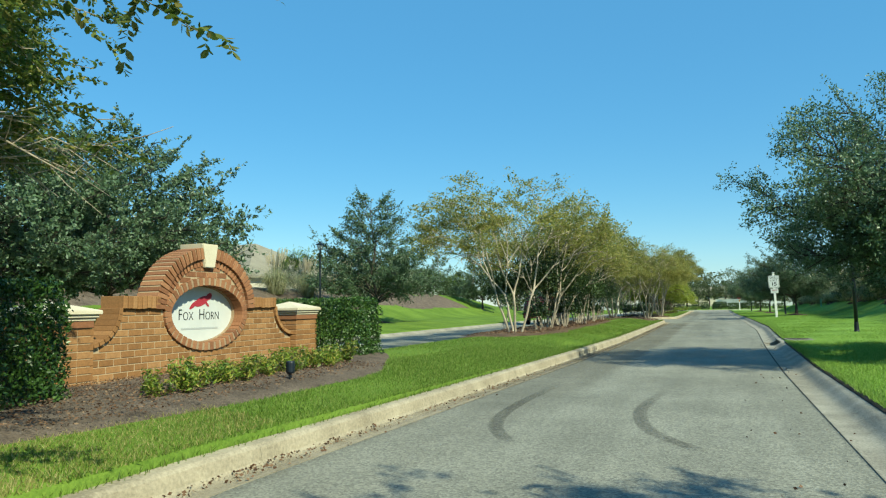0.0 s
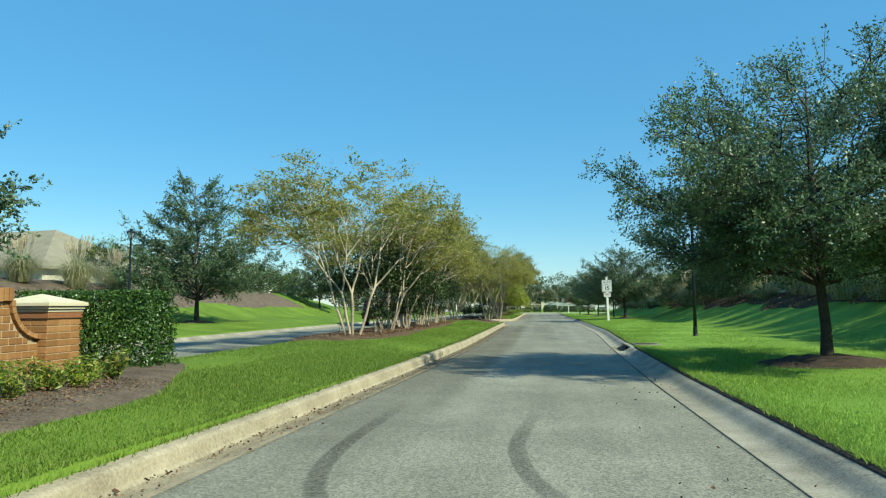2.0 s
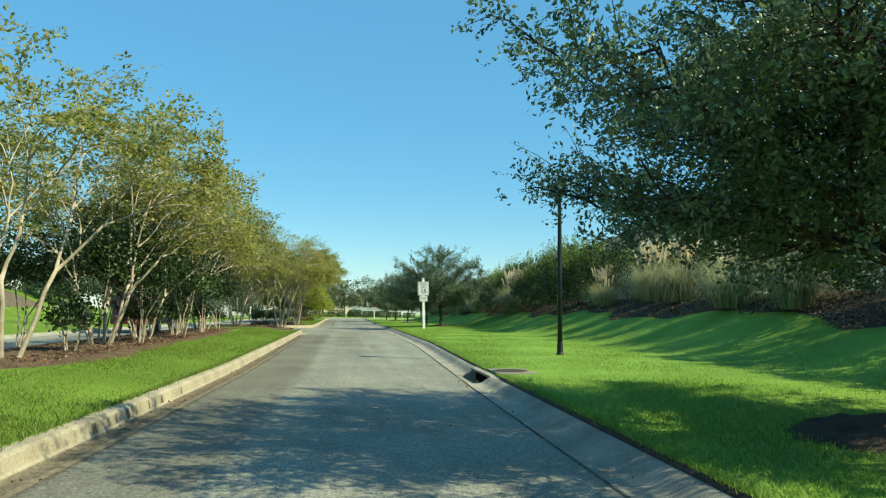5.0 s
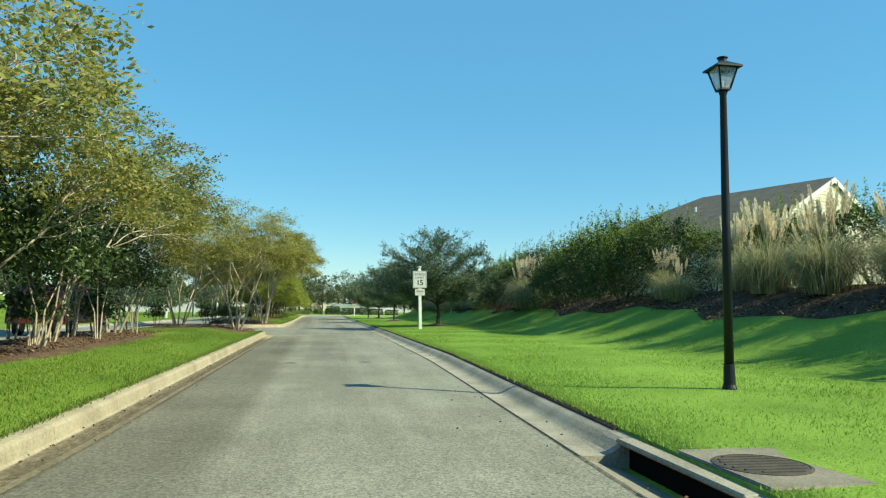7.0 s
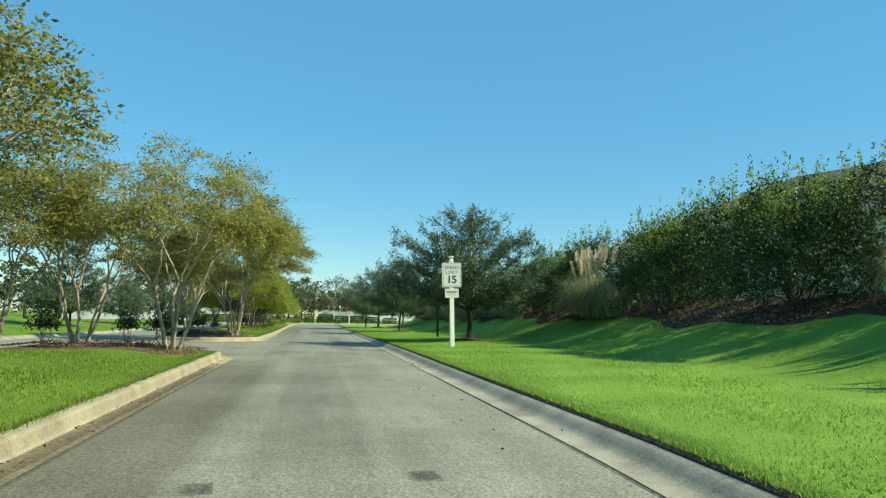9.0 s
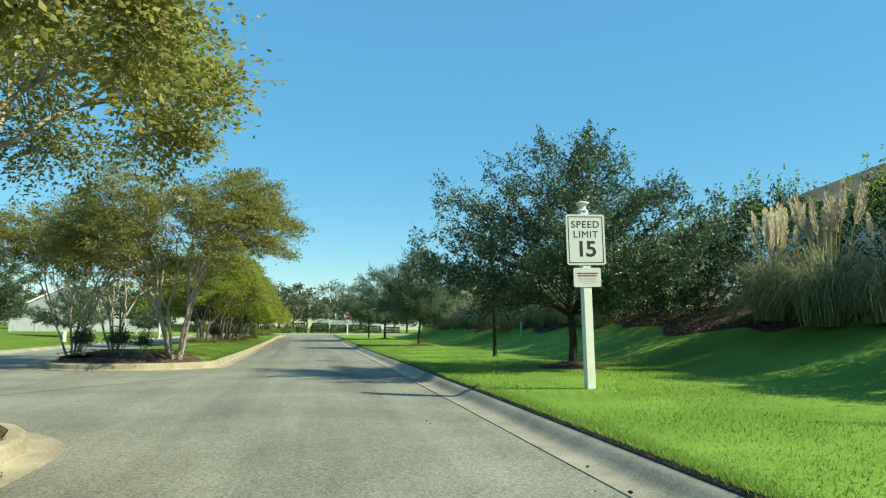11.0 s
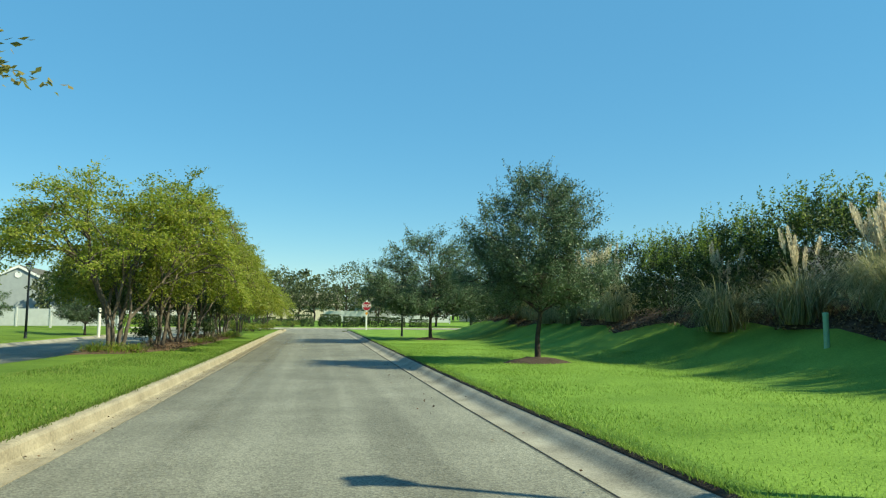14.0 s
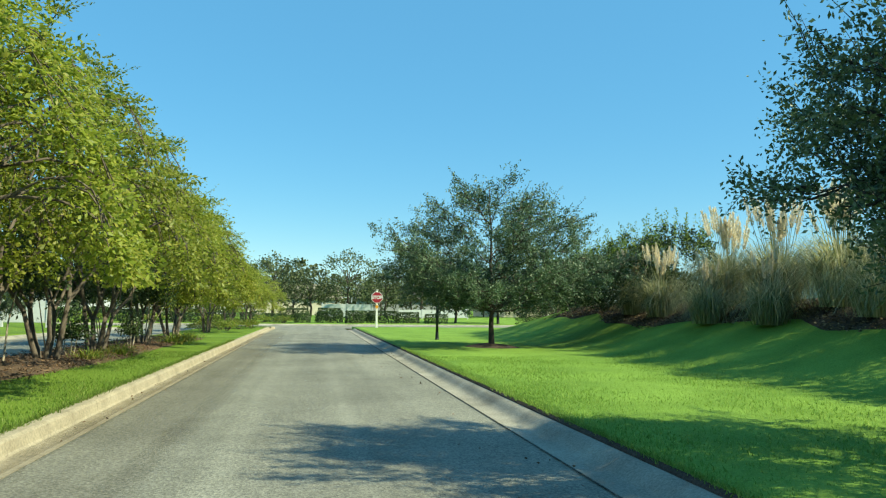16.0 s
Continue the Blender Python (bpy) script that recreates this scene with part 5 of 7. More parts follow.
def shrublet(seed):
    """Upright leafy shoots from one root, lance-shaped leaves in whorls."""
    g = np.random.default_rng(seed)
    wood, pts = [], []
    for i in range(15):
        az, lean = g.uniform(0, 6.283), g.uniform(0.05, 0.26)
        H = g.uniform(0.18, 0.36)
        tip = np.array([math.cos(az) * lean, math.sin(az) * lean, H])
        wood.append(tube([(0, 0, -0.04), tip * 0.5, tip], [0.006, 0.005, 0.002], 4))
        n = 44
        pts.append(tip * g.uniform(0.25, 1.05, n)[:, None] + g.normal(0, 0.024, (n, 3)))
    return grow(wood), leaves(np.concatenate(pts), 0.06, g, 0.55, 0.32, -0.35)


# clipped hedges beside and behind the sign
hedge_l = plant("hedge", clipped(51, 0.95, 1.05, 1.12, 42000, 0.042), M["leaf_hedge"], M["bark_oak"], "clipped dark green hedge beside the brick pillar", "hedge", crown="foliage", stem="woody_base")
move(hedge_l, -6.4, 3.85, 0, 1.0)
hedge_r = plant("hedge", clipped(52, 0.95, 0.5, 1.0, 26000, 0.044), M["leaf_hedge"], M["bark_oak"], "clipped green hedge at the end of the sign wall", "hedge", crown="foliage", stem="woody_base")
move(hedge_r, -6.5, 10.95, 0, 1.0)
again(hedge_r, -8.3, 10.3, 90, 0.95, label="clipped green hedge behind the sign wall")
again(hedge_r, -8.3, 8.4, 90, 0.95, label="clipped green hedge behind the sign wall")
shrub = plant("low_shrub", shrublet(61), M["leaf_lime"], M["bark_oak"], "low lime green shrub in front of the sign wall", "shrub", "low shrubs by the sign", crown="foliage", stem="woody_base")
for k, y in enumerate([5.3, 5.62, 5.95, 6.25, 6.55, 6.88, 7.2, 7.52, 7.85, 8.15, 8.45, 8.8, 9.15]):
    x = -5.0 - 0.03 * (y - 6) + 0.1 * math.sin(k * 2.1)
    if k == 0:
        move(shrub, x, y, 0, 0.85)
    else:
        again(shrub, x, y, k * 47, 0.86 + 0.22 * ((k * 7) % 5) / 5)

# small garden uplight
up = thing("garden_light", "small black uplight in the mulch before the sign", "lamp", (-4.6, 6.98, float(ground_z(-4.6, 6.98)) + 0.03), 0)
part("stake", cyl(B(), 0.015, 0.02, -0.1, 0.1, 8), M["metal_black"], up)
part("housing", lathe(B(), [(0.04, 0.08), (0.052, 0.1), (0.052, 0.2), (0.044, 0.22)], 14), M["metal_black"], up)


# ---- street lamps and signs ----
def street_lamp(x, y, h, lean=0.0, label=""):
    z = float(ground_z(x, y))
    ob = thing("street_lamp", label or "black post lamp with a square glass lantern on the lawn", "street lamp", (x, y, z), 0, "street lamps")
    ob.matrix_world = pose(x, y, z, 0, lean, 0)
    part("base", lathe(B(), [(0.085, -0.1), (0.085, 0.02), (0.07, 0.06), (0.062, 0.3)], 16), M["metal_black"], ob)
    part("pole", lathe(B(), [(0.056, 0.28), (0.05, h * 0.5), (0.04, h - 0.46), (0.05, h - 0.44), (0.05, h - 0.40)], 16), M["metal_black"], ob, smooth=True)
    lan = part("lantern", box(B(), -0.068, 0.068, -0.068, 0.068, h - 0.41, h - 0.385, 0.005), M["metal_black"], ob)
    zb, zt, rb, rt = h - 0.385, h - 0.14, 0.062, 0.122
    for i in range(4):
        a = math.pi / 2 * i
        ca, sa = math.cos(a), math.sin(a)

        def rot(px, py, pz):
            return (px * ca - py * sa, px * sa + py * ca, pz)
        bm = B()
        vs = [bm.verts.new(rot(*p)) for p in ((rb, -rb * 0.9, zb), (rb, rb * 0.9, zb), (rt, rt * 0.9, zt), (rt, -rt * 0.9, zt))]
        bm.faces.new(vs)
        vs2 = [bm.verts.new(rot(*p)) for p in ((rb - 0.006, -rb * 0.9, zb), (rb - 0.006, rb * 0.9, zb), (rt - 0.006, rt * 0.9, zt), (rt - 0.006, -rt * 0.9, zt))]
        bm.faces.new(list(reversed(vs2)))
        part("pane", bm, M["lamp_glass"], lan, "frosted glass pane")
        v, f = tube([rot(rb, rb, zb), rot(rt, rt, zt)], [0.012, 0.012], 6)
        child("mullion", mesh_of("mullion", v, f, M["metal_black"]), lan)
    bm = B()
    r0, r1 = 0.168, 0.05
    lo = [bm.verts.new((sx * r0, sy * r0, h - 0.14)) for sx, sy in ((-1, -1), (1, -1), (1, 1), (-1, 1))]
    lo2 = [bm.verts.new((sx * r0, sy * r0, h - 0.12)) for sx, sy in ((-1, -1), (1, -1), (1, 1), (-1, 1))]
    hi = [bm.verts.new((sx * r1, sy * r1, h - 0.045)) for sx, sy in ((-1, -1), (1, -1), (1, 1), (-1, 1))]
    bm.faces.new(list(reversed(lo))), bm.faces.new(hi)
    for i in range(4):
        j = (i + 1) % 4
        bm.faces.new((lo[i], lo[j], lo2[j], lo2[i]))
        bm.faces.new((lo2[i], lo2[j], hi[j], hi[i]))
    part("hood", bm, M["metal_black"], lan)
    part("finial", lathe(B(), [(0.05, h - 0.05), (0.05, h), (0.065, h), (0.065, h + 0.012)], 12), M["metal_black"], lan)
    return ob


street_lamp(4.12, 24.66, 4.0)
street_lamp(5.16, 58.5, 4.62, -1.8)
street_lamp(4.65, 96.5, 4.1)
street_lamp(-19.0, 31.6, 4.3, 0, "black post lamp on the lawn beyond the far roadway")
street_lamp(-13.5, 91.5, 3.55, 0, "black post lamp beside the far roadway")


def rounded_plate(w, h, t, r=0.04):
    """A thin plate facing -y with rounded corners, centred."""
    bm = B()
    pts = []
    for cx, cz, a0 in ((w / 2 - r, h / 2 - r, 0), (-w / 2 + r, h / 2 - r, 90), (-w / 2 + r, -h / 2 + r, 180), (w / 2 - r, -h / 2 + r, 270)):
        for k in range(5):
            a = radians(a0 + 22.5 * k)
            pts.append((cx + r * math.cos(a), cz + r * math.sin(a)))
    a = [bm.verts.new((x, -t / 2, z)) for x, z in pts]
    b = [bm.verts.new((x, t / 2, z)) for x, z in pts]
    bm.faces.new(a), bm.faces.new(list(reversed(b)))
    for i in range(len(pts)):
        j = (i + 1) % len(pts)
        bm.faces.new((a[j], a[i], b[i], b[j]))
    bmesh.ops.recalc_face_normals(bm, faces=bm.faces[:])
    return bm


FACE = Matrix(((1, 0, 0, 0), (0, 0, -1, 0), (0, 1, 0, 0), (0, 0, 0, 1)))   # writing that faces -y


def sign_post(ob, h, s=0.065):
    bm = B()
    box(bm, -s, s, -s, s, -0.2, h, 0.008)
    part("post", bm, M["white"], ob, "white square post")
    part("post_cap", lathe(B(), [(s * 1.15, h), (s * 1.35, h + 0.025), (s * 0.8, h + 0.05), (s * 0.75, h + 0.09), (s * 1.45, h + 0.13), (s * 1.5, h + 0.15), (s * 0.9, h + 0.165)], 16), M["white"], ob, "turned white cap")


def speed_sign():
    x, y = 3.72, 47.9
    z = float(ground_z(x, y))
    ob = thing("speed_limit_sign", "white speed limit 15 sign on a white square post", "traffic sign", (x, y, z))
    ob.matrix_world = pose(x, y, z, 0, -1.6, 0)
    sign_post(ob, 2.62)
    pl = part("plate", rounded_plate(0.61, 0.76, 0.006, 0.04), M["signwhite"], ob, "white plate with black border")
    pl.location = (0.0, -0.072, 2.2)
    bm = B()
    for x0, x1, z0, z1 in ((-0.275, 0.275, 0.338, 0.35), (-0.275, 0.275, -0.35, -0.338), (-0.275, -0.263, -0.338, 0.338), (0.263, 0.275, -0.338, 0.338)):
        box(bm, x0, x1, -0.0055, -0.0035, z0, z1)
    part("border", bm, M["ink"], pl)
    letters("SPEED", 0.16, 0.0012, "lettering", pl, M["ink"], Matrix.Translation((0, -0.005, 0.225)) @ FACE @ Matrix.Diagonal((0.95, 0.9, 1, 1)), bold=0.0005, space=1.12)
    letters("LIMIT", 0.16, 0.0012, "lettering", pl, M["ink"], Matrix.Translation((0, -0.005, 0.075)) @ FACE @ Matrix.Diagonal((0.95, 0.9, 1, 1)), space=1.12)
    letters("15", 0.36, 0.0012, "numeral", pl, M["ink"], Matrix.Translation((0, -0.005, -0.15)) @ FACE @ Matrix.Diagonal((1.02, 0.9, 1, 1)), bold=0.006, space=0.86)
    p2 = part("plate", rounded_plate(0.43, 0.285, 0.006, 0.025), M["signwhite"], ob, "small white plate with red bars")
    p2.location = (0.0, -0.072, 1.635)
    bm = B()
    for zc, w, hh in ((0.06, 0.33, 0.018), (0.025, 0.30, 0.018)):
        box(bm, -w / 2, w / 2, -0.0055, -0.0035, zc - hh / 2, zc + hh / 2)
    part("red_bar", bm, M["red"], p2)
    bm = B()
    for zc, w in ((-0.01, 0.3), (-0.035, 0.26), (-0.06, 0.28), (-0.09, 0.16)):
        box(bm, -w / 2, w / 2, -0.0055, -0.0035, zc - 0.004, zc + 0.004)
    part("small_print", bm, M["grey_ink"], p2, "unreadable grey lines")


speed_sign()


def stop_sign():
    x, y = 3.95, 115.6
    z = float(ground_z(x, y))
    ob = thing("stop_sign", "red octagonal stop sign on a white post", "traffic sign", (x, y, z))
    sign_post(ob, 2.38)
    for r, mt, nm, t, lab in ((0.41, "signwhite", "plate", 0.006, "white rim of the octagon"), (0.375, "red", "face", 0.004, "red octagonal face")):
        bm = B()
        vs = [bm.verts.new((r * math.cos(math.pi / 8 + math.pi / 4 * k), 0, r * math.sin(math.pi / 8 + math.pi / 4 * k))) for k in range(8)]
        f = bm.faces.new(vs)
        e = bmesh.ops.extrude_face_region(bm, geom=[f])
        bmesh.ops.translate(bm, vec=(0, -t, 0), verts=[v for v in e["geom"] if isinstance(v, bmesh.types.BMVert)])
        bmesh.ops.recalc_face_normals(bm, faces=bm.faces[:])
        p = part(nm, bm, M[mt], ob, lab)
        p.location = (0, -0.07 if nm == "plate" else -0.077, 2.02)
    letters("STOP", 0.30, 0.001, "lettering", p, M["signwhite"], Matrix.Translation((0, -0.006, 0)) @ FACE, bold=0.012)
    bm = B()
    vs = [bm.verts.new((dx, -0.075, dz)) for dx, dz in ((0, -0.16), (0.12, 0), (0, 0.16), (-0.12, 0))]
    f = bm.faces.new(vs)
    e = bmesh.ops.extrude_face_region(bm, geom=[f])
    bmesh.ops.translate(bm, vec=(0, 0.005, 0), verts=[v for v in e["geom"] if isinstance(v, bmesh.types.BMVert)])
    bmesh.ops.recalc_face_normals(bm, faces=bm.faces[:])
    p = part("plate", bm, M["orange"], ob, "small orange plate")
    p.location = (0, 0, 1.4)


stop_sign()


# ---- storm drain ----
def storm_drain():
    ob = thing("storm_drain", "concrete storm drain with dark kerb opening and round iron lid", "drain", (0, 0, 0))
    e = right_edge(21.4)
    y0, y1 = INLET0 + 0.01, INLET1 - 0.01
    for k, (a, b) in enumerate(((y0, y0 + 0.45), (y1 - 0.45, y1))):
        bm = B()
        prof = ROLLED
        A = [bm.verts.new((right_edge(a) + o, a, h)) for o, h in prof]
        Bv = [bm.verts.new((right_edge(b) + o, b, h)) for o, h in prof]
        bm.faces.new(list(reversed(A))), bm.faces.new(Bv)
        for i in range(len(prof)):
            j = (i + 1) % len(prof)
            bm.faces.new((A[i], A[j], Bv[j], Bv[i]))
        bmesh.ops.recalc_face_normals(bm, faces=bm.faces[:])
        part("kerb_end", bm, M["concrete_gutter"], ob)
    # lip over the opening, and the slab with its lid behind the lip
    part("lip", box(B(), e + 0.35, e + 0.5, y0 + 0.4, y1 - 0.4, 0.082, 0.122, 0.012), M["concrete_gutter"], ob, "worn concrete lip")
    part("slab", box(B(), e + 0.505, e + 1.35, 20.6, 21.66, 0.04, 0.158, 0.014), M["concrete_dark"], ob, "stained concrete slab")
    bm = B()
    vs = [bm.verts.new(p) for p in ((e, y0 + 0.4, 0.0), (e + 0.44, y0 + 0.4, -0.12), (e + 0.44, y1 - 0.4, -0.12), (e, y1 - 0.4, 0.0))]
    bm.faces.new(vs)
    part("gutter_dip", bm, M["concrete_dark"], ob)
    # back of the throat: a solid box, its shade given by black colour
    part("throat", box(B(), e + 0.44, e + 0.48, y0 + 0.4, y1 - 0.4, -0.3, 0.06), M["dark"], ob, "back of the opening, coloured black for its shade")
    lx, ly = e + 0.82, 21.14
    lid = part("lid", lathe(B(), [(0.3, 0.15), (0.3, 0.162), (0.28, 0.167), (0.28, 0.163)], 32, lx, ly), M["iron"], ob, "rusty iron lid")
    for k in range(7):
        w = 0.25 * math.sin(math.acos(min(1, abs(k - 3) / 3.6)))
        part("rib", box(B(), lx - w, lx + w, ly + (k - 3) * 0.072 - 0.012, ly + (k - 3) * 0.072 + 0.012, 0.16, 0.17), M["iron"], lid)


storm_drain()


# ---- planting on the banks ----
def pampas(seed, h=2.0, blades=300, plumes=14, spread=1.15):
    """A clump of arching, tangled blades with upright feathery plumes."""
    g = np.random.default_rng(seed)
    v, f = [], []
    for i in range(blades):
        az, r0 = g.uniform(0, 6.283), abs(g.normal(0, 0.2))
        L = h * g.uniform(0.55, 1.12)
        out = spread * g.uniform(0.2, 1.1) * min(1, L / h + 0.1)
        d = np.array([math.cos(az), math.sin(az), 0])
        s = np.array([-d[1], d[0], 0])
        w = g.uniform(0.006, 0.014)
        lift, end, curl = g.uniform(1.5, 2.3), g.uniform(0.0, 0.75), g.normal(0, 0.22)
        o = len(v)
        for k in range(5):
            t = k / 4
            p = d * (r0 + out * t ** 1.3) + s * curl * t * t + np.array([0, 0, max(0.02 * t, L * (lift * t - (lift - end) * t * t))])
            ww = w * (1 - t * 0.85)
            v += [tuple(p - s * ww), tuple(p + s * ww)]
        for k in range(4):
            f.append((o + 2 * k, o + 2 * k + 1, o + 2 * k + 3, o + 2 * k + 2))
    stems, pv, pf = [], [], []
    for i in range(plumes):
        az, lean = g.uniform(0, 6.283), g.uniform(0.08, 0.6)
        H = h * g.uniform(1.0, 1.36)
        tip = np.array([math.cos(az) * lean, math.sin(az) * lean, H])
        stems.append(tube([(tip * 0.02), tip * 0.5, tip], [0.008, 0.007, 0.004], 4))
        n = 190
        t = g.uniform(0, 1, n)
        rad = 0.058 * np.sin(np.pi * np.clip(t * 0.86 + 0.1, 0, 1)) ** 0.8
        c = tip[None] * (1 - g.uniform(0.22, 0.3) * (1 - t[:, None]))
        a = g.uniform(0, 6.283, n)
        q0 = g.uniform(0.1, 1, n)
        pos = c + np.stack([np.cos(a) * rad * q0, np.sin(a) * rad * q0, np.zeros(n)], 1)
        dirv = np.stack([np.cos(a) * 0.3, np.sin(a) * 0.3, np.ones(n)], 1)
        side = np.stack([-np.sin(a), np.cos(a), np.zeros(n)], 1)
        ln = g.uniform(0.04, 0.085, n)[:, None]
        o = len(pv)
        q = np.empty((n * 3, 3))
        q[0::3], q[1::3], q[2::3] = pos - side * 0.009, pos + side * 0.009, pos + dirv * ln
        pv.extend(map(tuple, q))
        pf.extend([(o + 3 * k, o + 3 * k + 1, o + 3 * k + 2) for k in range(n)])
    sv, sf = join(stems)
    return (v, f), (sv, sf), (pv, pf)


def pampas_thing(seed, label, **kw):
    bl, st, pl = pampas(seed, **kw)
    ob = thing("pampas_grass", label, "grass clump", group="pampas grass")
    child("foliage", mesh_of("foliage", *bl, M["pampas"]), ob)
    child("stalk_bundle", mesh_of("stalk_bundle", *st, M["pampas"]), ob)
    child("plumage", mesh_of("plumage", *pl, M["plume"]), ob, "creamy feathery plumes")
    return ob


pa = pampas_thing(71, "tall pampas grass clump with cream plumes on the planted bank", h=1.65, blades=1150, plumes=24, spread=1.4)
pb = pampas_thing(72, "arching pampas grass clump with a few plumes on the bank", h=1.5, blades=950, plumes=7, spread=1.3)


def shoots(ob, seed, rx, ry, h, n):
    """Upright leafy shoots of fresh growth on top of a shrub, coloured brighter as if sunlit."""
    g = np.random.default_rng(seed)
    pts = []
    for i in range(n):
        a, r = g.uniform(0, 6.283), 0.85 * math.sqrt(g.uniform(0, 1))
        x, y = math.cos(a) * r * rx, math.sin(a) * r * ry
        z0, L = h * (0.98 - 0.35 * r ** 3), g.uniform(0.35, 1.05)
        t = g.uniform(-0.4, 1, 44)
        w = g.normal(0, 0.075, (2, 44)) * (1.2 - t)
        pts.append(np.stack([x + w[0], y + w[1], z0 + t * L], 1))
    v, f = leaves(np.concatenate(pts), 0.078, g, 0.7, 0.42)
    child("new_growth", leaf_mesh("new_growth", v, f, M["leaf_shoot_lit"]), ob, "fresh green shoots, coloured brighter as if sunlit")
    return ob


def grass_tuft(seed, h, blades, spread):
    """A low tuft of arching strap leaves."""
    foliage, _, _ = pampas(seed, h, blades, 1, spread)
    ob = thing("grass_tuft", "low tuft of green strap leaves under the median trees", "grass clump", group="grass tufts")
    child("foliage", mesh_of("foliage", *foliage, M["leaf_lime"]), ob)
    return ob


SH_LABEL = "dense dark green wax myrtle on the planted bank"
sa = shoots(plant("bank_shrub", wax_bush(81, 1.6, 1.8, 2.25, 600, 20, 0.082), M["leaf_wax"], M["bark_oak"], SH_LABEL, "shrub", "bank shrubs", crown="foliage", stem="woody_base"), 5, 1.5, 1.7, 2.25, 44)
sb = shoots(plant("bank_shrub", wax_bush(82, 1.45, 1.55, 2.0, 520, 20, 0.082), M["leaf_wax"], M["bark_oak"], SH_LABEL, "shrub", "bank shrubs", crown="foliage", stem="woody_base"), 6, 1.3, 1.4, 2.0, 36)


def row(proto, spots):
    for k, (x, y, s) in enumerate(spots):
        if k == 0:
            move(proto, x, y, 0, s)
        else:
            again(proto, x, y, (k * 83) % 360, s)


row(sa, [(10.6, 38.6, 1.0), (12.3, 38.4, 0.82), (12.3, 35.8, 0.85), (10.4, 41.0, 1.1), (10.7, 43.8, 1.12), (10.5, 46.6, 1.05), (10.9, 53.5, 1.1), (10.8, 56.4, 1.0), (10.7, 59.3, 0.95), (11.0, 70.3, 0.98), (11.0, 73.2, 0.95),
         (11.0, 76.2, 0.9), (11.2, 89.5, 1.0), (11.2, 92.5, 1.0), (11.3, 95.6, 0.95), (10.6, 15.5, 1.0), (10.8, 19.0, 1.05), (11.0, 23.0, 1.0), (13.2, 28.5, 0.8), (-26.8, 41.5, 1.0), (-27, 55, 1.0), (-27, 59, 1.0), (-26.5, 17, 1.0), (-26.5, 63, 0.9), (-27, 67, 1.0), (-27.5, 71, 1.0), (-27, 75, 1.0), (10.9, 78.8, 0.95), (12.6, 61.5, 1.0), (12.7, 64.6, 1.05), (12.6, 67.8, 1.05), (12.6, 71.0, 1.05), (11.0, 98.2, 0.95), (11.3, 101.2, 0.95), (11.8, 104.2, 0.9), (12.8, 107.0, 0.9), (14.6, 109.6, 0.85), (17.0, 111.5, 0.85)])
row(sb, [(9.6, 39.8, 1.0), (11.8, 50.3, 1.14), (11.6, 48.0, 1.14), (9.5, 45.2, 0.95), (9.9, 55.0, 0.95), (9.8, 58.0, 0.9), (10.1, 71.8, 0.9), (10.1, 75.0, 0.85), (10.4, 91.0, 0.9), (10.5, 94.0, 0.9), (9.6, 17.3, 0.95), (9.7, 21.0, 0.95),
         (12.0, 27.0, 0.95), (12.2, 31.5, 0.9), (12.2, 35.0, 1.0), (11.6, 12.0, 1.0), (9.8, 11.0, 1.0)] + [(12.9 + 0.4 * math.sin(q), float(q), 1.0) for q in np.arange(11, 27, 5.0)])
row(pa, [(9.9, 30.2, 1.05), (9.9, 37.2, 0.75), (10.3, 28.0, 1.0), (10.1, 32.4, 1.05), (10.6, 34.4, 0.95), (9.2, 49.5, 1.2), (9.5, 51.4, 1.15), (10.2, 63.0, 1.05), (10.4, 65.2, 1.0), (10.3, 67.6, 1.0), (10.6, 81.6, 1.25),
         (10.7, 83.8, 1.25), (10.8, 86.0, 1.2), (10.0, 25.2, 0.9), (-23.8, 34.6, 1.2), (-23.5, 37.6, 1.15), (-24.0, 21, 1.1), (-24.5, 24, 1.15), (-24.2, 27, 1.15), (-24.5, 31.6, 1.1), (-25.5, 46, 1.1), (-26, 50, 1.2), (11.6, 30.0, 1.0), (11.8, 33.0, 1.0), (10.0, 88.2, 1.0), (10.2, 90.4, 0.95), (9.8, 64.2, 0.95), (9.7, 66.4, 0.95)])
row(pb, [(9.6, 35.8, 0.7), (9.3, 26.4, 1.0), (9.3, 48.2, 1.0), (9.5, 60.6, 1.0), (9.6, 69.0, 1.0), (9.8, 78.4, 1.05), (10.0, 80.0, 0.95), (9.2, 23.6, 0.9), (9.0, 19.6, 0.85), (9.6, 61.8, 0.9), (-24.4, 24, 1.1), (-24.6, 49, 1.1), (9.2, 71.2, 1.05), (9.6, 85.0, 0.9), (9.6, 82.6, 0.9)])


row(grass_tuft(75, 0.4, 170, 0.42), [(-5.75, 76.7, 1.1), (-5.35, 77.1, 1.0), (-6.3, 76.9, 1.1), (-4.75, 84.4, 0.9), (-4.6, 86.0, 1.0), (-4.5, 91.6, 1.1), (-4.45, 93.0, 1.1), (-4.5, 94.4, 1.0)])


